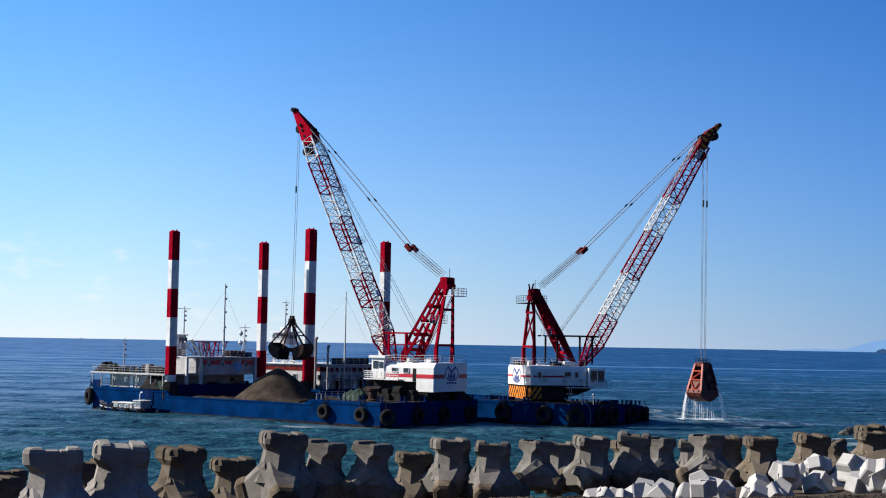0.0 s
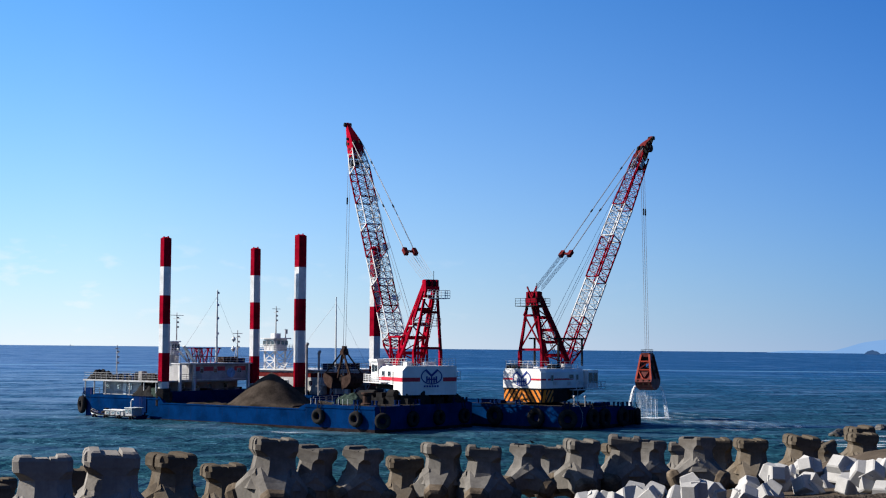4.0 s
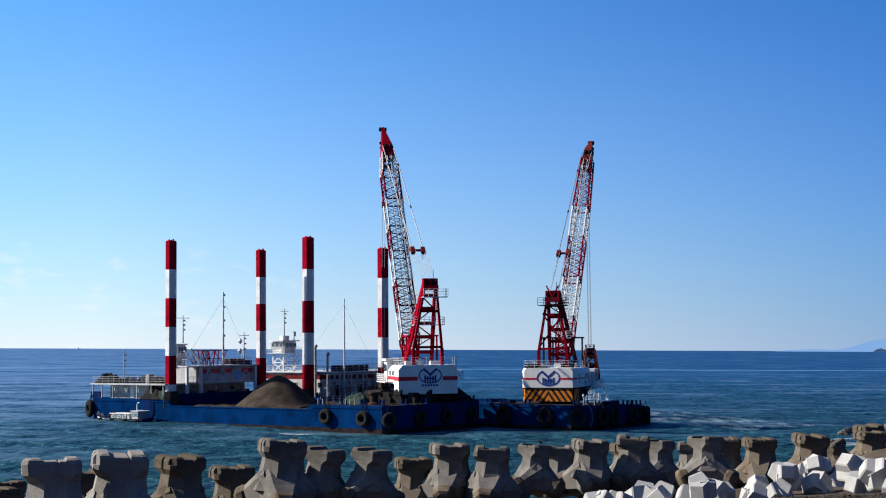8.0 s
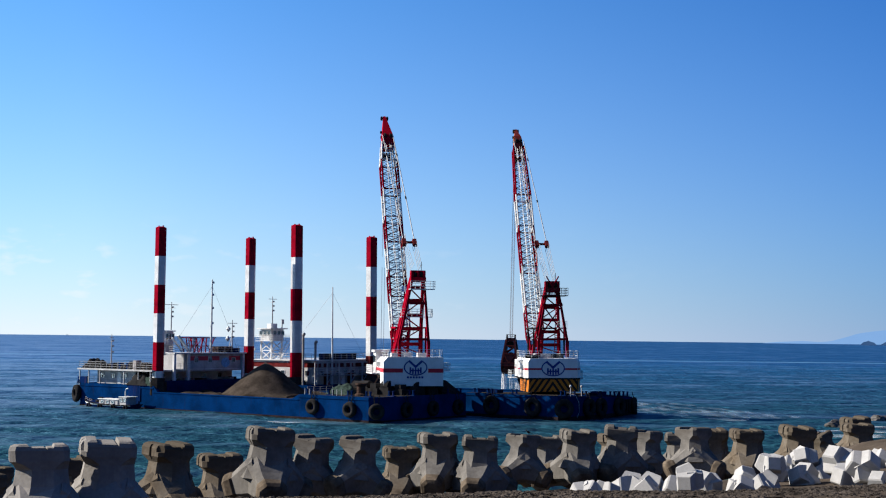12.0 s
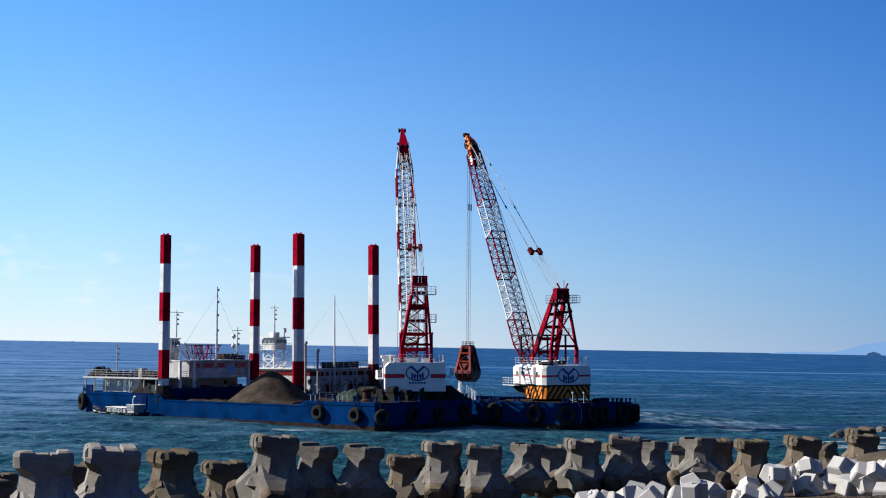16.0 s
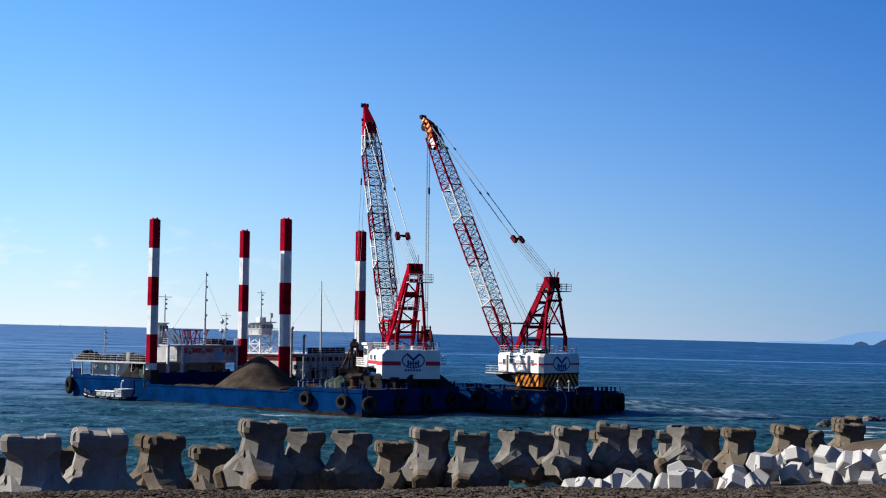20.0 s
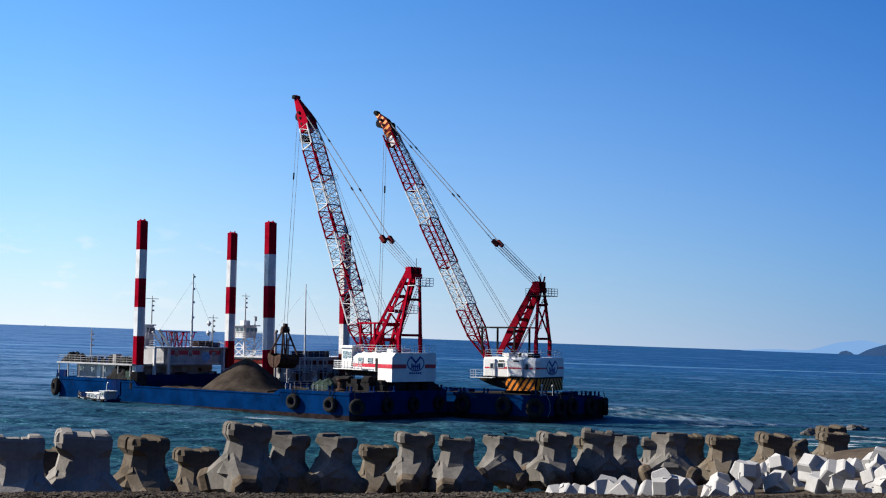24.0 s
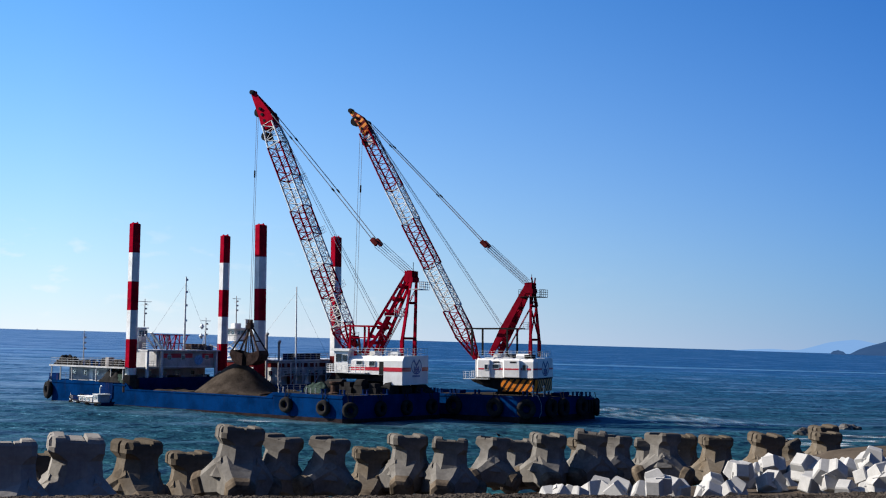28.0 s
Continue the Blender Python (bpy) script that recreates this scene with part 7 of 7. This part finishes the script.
def perched_bird(x, y, z, yaw):
    """Small dark shore bird standing on a block."""
    dark = mat("dark_plumage", (0.02, 0.019, 0.02), 0.8, var=0.3, scale=9)
    v = thing("bird", "small dark bird perched on a concrete block", "bird", pose(x, y, z, 0, 0, yaw) @ Matrix.Scale(0.7, 4))
    bm = bm_new()
    lathe(bm, ((0.0, -0.16), (0.05, -0.12), (0.08, -0.02), (0.075, 0.07), (0.03, 0.15), (0.0, 0.17)), 10, pose(0, 0, 0.16, 0, 62, 0))
    part("body", bm, dark, v, smooth=True)
    bm = bm_new()
    bmesh.ops.create_icosphere(bm, subdivisions=2, radius=0.05, matrix=Matrix.Translation((0.15, 0, 0.27)))
    part("head", bm, dark, v, smooth=True)
    bm = bm_new()
    tube(bm, (0.19, 0, 0.27), (0.27, 0, 0.26), 0.014, 0.003, n=5)
    part("beak", bm, dark, v)
    bm = bm_new()
    beam(bm, (-0.12, 0, 0.12), (-0.34, 0, 0.04), 0.06, 0.02)
    part("tail", bm, dark, v)
    for s in (-1, 1):
        bm = bm_new()
        tube(bm, (0.0, s * 0.03, 0.0), (0.02, s * 0.03, 0.12), 0.008, n=4)
        part("leg", bm, dark, v)


perched_bird(4.93, 66.6, 7.27, 200)


def foam_patch(x, y, rx, ry, seed, material):
    bm = bm_new()
    n = 26
    vs = []
    for i in range(n):
        a = 2 * math.pi * i / n
        k = 1 + 0.35 * noise.noise(Vector((math.cos(a) * 1.3 + seed, math.sin(a) * 1.3, 0)))
        vs.append(bm.verts.new((rx * k * math.cos(a), ry * k * math.sin(a), 0)))
    bm.faces.new(vs)
    solid("foam", bm, material, "broken white foam drifting on the sea", "foam", pose(x, y, 0.12), kind="stuff")


for spot in ((51.0, 169.5, 6, 2.0), (58.5, 179.0, 8, 2.2), (65.0, 188.0, 8, 2.2), (43.0, 158.0, 5, 2.0), (-19.0, 186.0, 2.7, 1.8), (52.0, 172.5, 7, 1.2)):
    foam_patch(*spot, spot[0], FOAM)
# wash swirling off the bow
for spot in ((42.0, 226.0, 9.5, 24.0), (50.0, 216.0, 8.0, 11.0), (35.5, 248.0, 6.5, 7.0)):
    foam_patch(*spot, spot[0], SWIRL)


def distant_ship(x, y, rz):
    v = thing("cargo_ship", "small pale cargo ship far off on the horizon", "ship", pose(x, y, 0, 0, 0, rz) @ Matrix.Scale(0.6, 4))
    bm = bm_new()
    ring_prism(bm, [[(-9, -2, 0), (9, -2, 0), (11, -2, 2.6), (-10, -2, 2.2)], [(-9, 2, 0), (9, 2, 0), (11, 2, 2.6), (-10, 2, 2.2)]])
    part("hull", bm, HOUSE, v)
    bm = bm_new()
    box(bm, -8.5, -4.5, -1.6, 1.6, 2.2, 6.2)
    box(bm, -8.0, -6.0, -1.2, 1.2, 6.2, 7.6)
    part("superstructure", bm, HOUSE, v)
    bm = bm_new()
    tube(bm, (4, 0, 2.3), (4, 0, 6.5), 0.25, n=6)
    part("mast", bm, HOUSE, v)


distant_ship(-1129.1, 4300.0, 8)


# mooring ropes and pipes on the near barge
def deck_fittings():
    for p, q, sag in (((-64.4, 0.6, 3.9), (-64.9, -0.4, 2.6), 0.1),):
        bm = bm_new()
        a, b = Vector(p), Vector(q)
        pts = [a.lerp(b, k / 8) - Vector((0, 0, sag * 4 * (k / 8) * (1 - k / 8))) for k in range(9)]
        for m, n in zip(pts, pts[1:]):
            tube(bm, m, n, 0.05, n=5)
        part("mooring_rope", bm, AGED, near_barge)
    rnd = random.Random(17)
    for i in range(9):
        bm = bm_new()
        x, y = -19.5 + 0.55 * i, 1.6 + rnd.random() * 3
        tube(bm, (x, y, 2.75 + 0.1 * rnd.random()), (x + 1.2 - 2.4 * rnd.random(), y + 3.5, 2.8 + 0.3 * rnd.random()), 0.13, n=7)
        part("dredge_pipe", bm, (RUST, RUST_RED, DECK)[i % 3], near_barge, "rusty pipe lying at the edge of the hold")


deck_fittings()


def wave_spray():
    """Drops and wisps thrown up where a wave breaks on the blocks; origin at its foot."""
    rnd = random.Random(31)
    bm = bm_new()
    for i in range(420):
        h = rnd.random() ** 0.8
        x = -0.25 + 0.2 * rnd.gauss(0, 1) - 0.75 * h * h + 0.1 * rnd.gauss(0, 1) * h
        z = 1.75 * h + 0.1 * rnd.random()
        r = rnd.uniform(0.012, 0.05) * (1.1 - 0.5 * h)
        bmesh.ops.create_cone(bm, cap_ends=True, segments=4, radius1=r, radius2=0.004, depth=r * 4, matrix=pose(x, 0.4 * rnd.gauss(0, 1), z, rnd.uniform(-40, 40), rnd.uniform(-40, 40), 0))
    return solid("wave_spray", bm, SPLASH, "white spray thrown up by a breaking wave", "spray", pose(16.06, 72.0, 3.2), kind="stuff")


spray = wave_spray()


# ---- what moves ----
SWAY_TIMES = (0, 3, 6, 8, 10, 12, 15, 17, 19, 21, 24, 26, 28)
NEAR_HEEL = (0, 0.002, 0.0165, 0.015, 0.010, 0.002, 0.010, 0.019, 0.0155, 0.0065, 0.0166, 0.020, 0.0114)
NEAR_DRIFT = (0, 0.46, 0.76, 0.48, 0.3, 0.2, 0.41, 0.47, 0.45, 0.3, 0.64, 0.75, 0.65)
FAR_HEEL = (0, 0.001, 0.017, 0.0115, 0.006, 0.0095, 0.021, 0.0195, 0.0185, 0.0147, 0.0235, 0.030, 0.0247)
FAR_DRIFT = (0, 0.11, 0.46, 0.42, 0.25, 0.23, 0.12, -0.25, -0.39, -0.6, -0.72, -0.73, -0.97)
# seconds, heading to the right of straight out, boom angle
SWING_NEAR = [(0.0, -55.7, 62.75), (0.5, -52.0, 62.83), (1.0, -47.8, 62.82), (1.5, -43.6, 62.82), (2.0, -39.3, 62.82), (2.5, -35.3, 62.75), (3.0, -31.9, 62.5), (3.5, -29.0, 62.4), (5.5, -19.4, 62.1), (6.5, -17.3, 61.7), (7.5, -15.1, 61.5), (8.5, -12.3, 61.4), (9.5, -10.6, 61.5), (10.5, -10.6, 61.55), (11.5, -10.8, 61.95), (12.5, -10.0, 62.1), (14.5, -7.3, 60.98), (15.5, -5.6, 60.2), (16.5, -4.9, 60.4), (17.5, -7.7, 61.28), (18.5, -10.9, 62.5), (19.5, -14.3, 63.7), (20.5, -19.6, 64.3), (21.5, -27.2, 65.1), (23.5, -41.0, 65.6), (24.5, -44.9, 65.35), (25.5, -48.0, 65.3), (26.5, -53.7, 65.2), (27.5, -61.2, 65.35), (28.0, -63.7, 65.3)]
SWING_FAR = [(0.0, 72.2, 58.83), (0.5, 68.7, 58.8), (1.0, 65.5, 58.75), (1.5, 61.8, 58.87), (2.0, 57.8, 58.77), (2.5, 54.2, 58.62), (3.0, 50.7, 58.63), (3.5, 47.5, 58.5), (5.5, 34.6, 58.12), (6.5, 28.8, 58.2), (7.5, 22.1, 58.2), (8.5, 15.9, 58.26), (9.5, 9.7, 58.55), (10.0, 6.7, 58.62), (11.0, 1.3, 59.08), (14.5, -18.5, 60.1), (15.5, -22.0, 60.0), (16.5, -25.9, 60.2), (17.5, -30.0, 60.5), (18.5, -33.7, 60.7), (19.5, -36.8, 60.7), (20.5, -40.1, 60.75), (21.5, -45.0, 61.2), (23.5, -53.8, 61.4), (24.5, -57.6, 61.25), (25.5, -61.1, 61.24), (26.5, -62.8, 61.25), (27.5, -65.7, 61.4), (28.0, -66.3, 61.25)]
# seconds, height of the grab's head, sideways lag of the grab
HOIST_NEAR = [(0, 14.8, -0.43), (1, 14.4, -1.55), (2, 14.0, -2.2), (3, 13.3, -1.55), (3.5, 12.7, -0.8), (4.5, 9.2, -0.2), (5.5, 6.3, 0.0), (8, 5.8, 0.0), (16, 5.8, 0), (18, 6.2, -0.2), (19, 7.8, -0.6), (20, 9.6, -0.9), (20.5, 10.1, -0.95), (21.5, 10.95, 0.1), (23.5, 11.9, -0.33), (24, 12.35, -0.8), (25, 12.4, -1.77), (26, 12.35, -2.0), (27, 12.55, -1.0), (28, 13.2, 0.1)]
HOIST_FAR = [(0, 9.4, -0.25), (3, 10.6, 0.5), (6, 12.4, 1.2), (7, 12.1, 0.75), (8.5, 11.9, 0.3), (12, 11.9, -0.5), (15, 11.85, 0.1), (17, 12.3, 0.3), (19, 12.5, 0.4), (21.5, 12.1, 0.3), (28, 12.1, 0)]
# the grabs turn on their ropes
SPIN_NEAR = [(0, 66.3), (3, 54.5), (8, 45), (12, 43.5), (16, 30), (20, -12), (21.5, 0), (23.5, 22), (25, 55), (26, 64), (28, 70)]
SPIN_FAR = [(0, 43), (3, 55), (6, 80), (7.5, 90), (12, 80), (15, 70), (16, 66), (17, 69), (18, 76), (22, 90), (28, 92)]
TIMES = [0.5 * i for i in range(57)]


def glide(rows, t, k):
    """Smooth value between rows."""
    ts = [r[0] for r in rows]
    i = max(0, min(len(ts) - 2, int(np.searchsorted(ts, t, "right")) - 1))
    d = [(rows[min(len(rows) - 1, j + 1)][k] - rows[max(0, j - 1)][k]) / (ts[min(len(rows) - 1, j + 1)] - ts[max(0, j - 1)]) for j in (i, i + 1)]
    h = ts[i + 1] - ts[i]
    s = (t - ts[i]) / h
    a, b = rows[i][k], rows[i + 1][k]
    return a * (2 * s ** 3 - 3 * s ** 2 + 1) + b * (3 * s ** 2 - 2 * s ** 3) + h * (d[0] * (s ** 3 - 2 * s ** 2 + s) + d[1] * (s ** 3 - s ** 2))


def sway(t, pivot, heel, drift):
    rows = [(a, b, c) for a, b, c in zip(SWAY_TIMES, heel, drift)]
    th, dx = glide(rows, t, 1), glide(rows, t, 2)
    return Matrix.Translation((pivot + dx, 0, 0)) @ Matrix.Rotation(-th, 4, "Y") @ Matrix.Translation((-pivot, 0, 0))


def motions():
    near_sway = {t: sway(t, -35.0, NEAR_HEEL, NEAR_DRIFT) for t in TIMES}
    far_sway = {t: sway(t, -9.0, FAR_HEEL, FAR_DRIFT) for t in TIMES}
    for ob, sw in ((near_barge, near_sway), (near_heap, near_sway), (boat, near_sway), (far_barge, far_sway)):
        m = PLACE_FAR if ob is far_barge else PLACE_NEAR @ pose(-52.5, -2.3, -0.2) if ob is boat else PLACE_NEAR
        # the boat swings on its rope
        swing = [(0, 0, 0), (8, 0, -0.9), (12, 0, -0.5), (18, -1, 0.2), (21, -6, 0.6), (24, -15, 1.1), (28, -13, 1.1)]
        walk(ob, [(t, sw[t] @ m @ (pose(glide(swing, t, 2), 0, 0, 0, 0, glide(swing, t, 1)) if ob is boat else Matrix())) for t in TIMES])
    for crane, boom, stay, spot, swing, sw, sheave, hang, rope, grab, hoist, peak, offset in ((near_crane, near_boom, near_stay, SPOT_NEAR, SWING_NEAR, near_sway, SHEAVE_NEAR, HANG_NEAR, near_rope, near_grab, HOIST_NEAR, PEAK_NEAR, OFFSET_NEAR), (far_crane, far_boom, far_stay, SPOT_FAR, SWING_FAR, far_sway, SHEAVE_FAR, HANG_FAR, far_rope, far_grab, HOIST_FAR, PEAK_FAR, OFFSET_FAR)):
        bodies, booms, stays, ropes, grabs = [], [], [], [], []
        for t in TIMES:
            head, luff = glide(swing, t, 1), glide(swing, t, 2)
            body = sw[t] @ pose(*spot, DECK_Z, 0, 0, -head)
            bm = Matrix.Translation(FOOT) @ Matrix.Rotation(radians(luff), 4, "X")
            a = bm @ hang
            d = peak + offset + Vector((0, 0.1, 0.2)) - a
            st = Matrix.Translation(a) @ d.to_track_quat("Y", "Z").to_matrix().to_4x4()
            top = body @ bm @ sheave
            foot = Vector((top.x + glide(hoist, t, 2), top.y, glide(hoist, t, 1)))
            line = Vector((0, 0, 1)).rotation_difference(top - foot).to_matrix().to_4x4()
            turn = Matrix.Rotation(radians(glide(SPIN_NEAR if grab is near_grab else SPIN_FAR, t, 1)), 4, "Z")
            bodies.append((t, body))
            booms.append((t, bm))
            stays.append((t, st))
            ropes.append((t, Matrix.Translation(top) @ line @ turn))
            grabs.append((t, Matrix.Translation(foot) @ line @ turn))
        walk(crane, bodies)
        walk(boom, booms)
        walk(stay, stays)
        walk(rope, ropes)
        walk(grab, grabs)
        if grab is far_grab:
            wet, thin = [], []
            for t, m in grabs:
                x, y = m.translation.x, m.translation.y
                wet.append((t, pose(x, y, 0.0 if t <= 8.5 else -8.0)))
                thin.append((t, pose(x, y, -8.0 if t < 9.5 or t > 19 else 0.0)))
            walk(far_water, wet)
            walk(splash, wet)
            walk(thin_water, thin)
    # a wave breaks on the blocks
    lift = [(0, 2.4), (26.0, 2.4), (26.6, 2.9), (26.9, 6.4), (27.1, 6.5), (27.4, 5.9), (27.9, 2.6), (28, 2.4)]
    walk(spray, [(t, pose(16.06, 72.0, z)) for t, z in lift])
    # jaws swing about the head
    spread = [(0, 12), (2, 12), (3.5, 11), (6, 5), (20, 0), (23.5, 0.5), (24, 0), (25, 0), (26, 3), (28, 3)]
    for s, jaw in zip((1, -1), near_jaws):
        walk(jaw, [(t, pose(0, 0, 0, s * glide(spread, t, 1))) for t in TIMES])


motions()
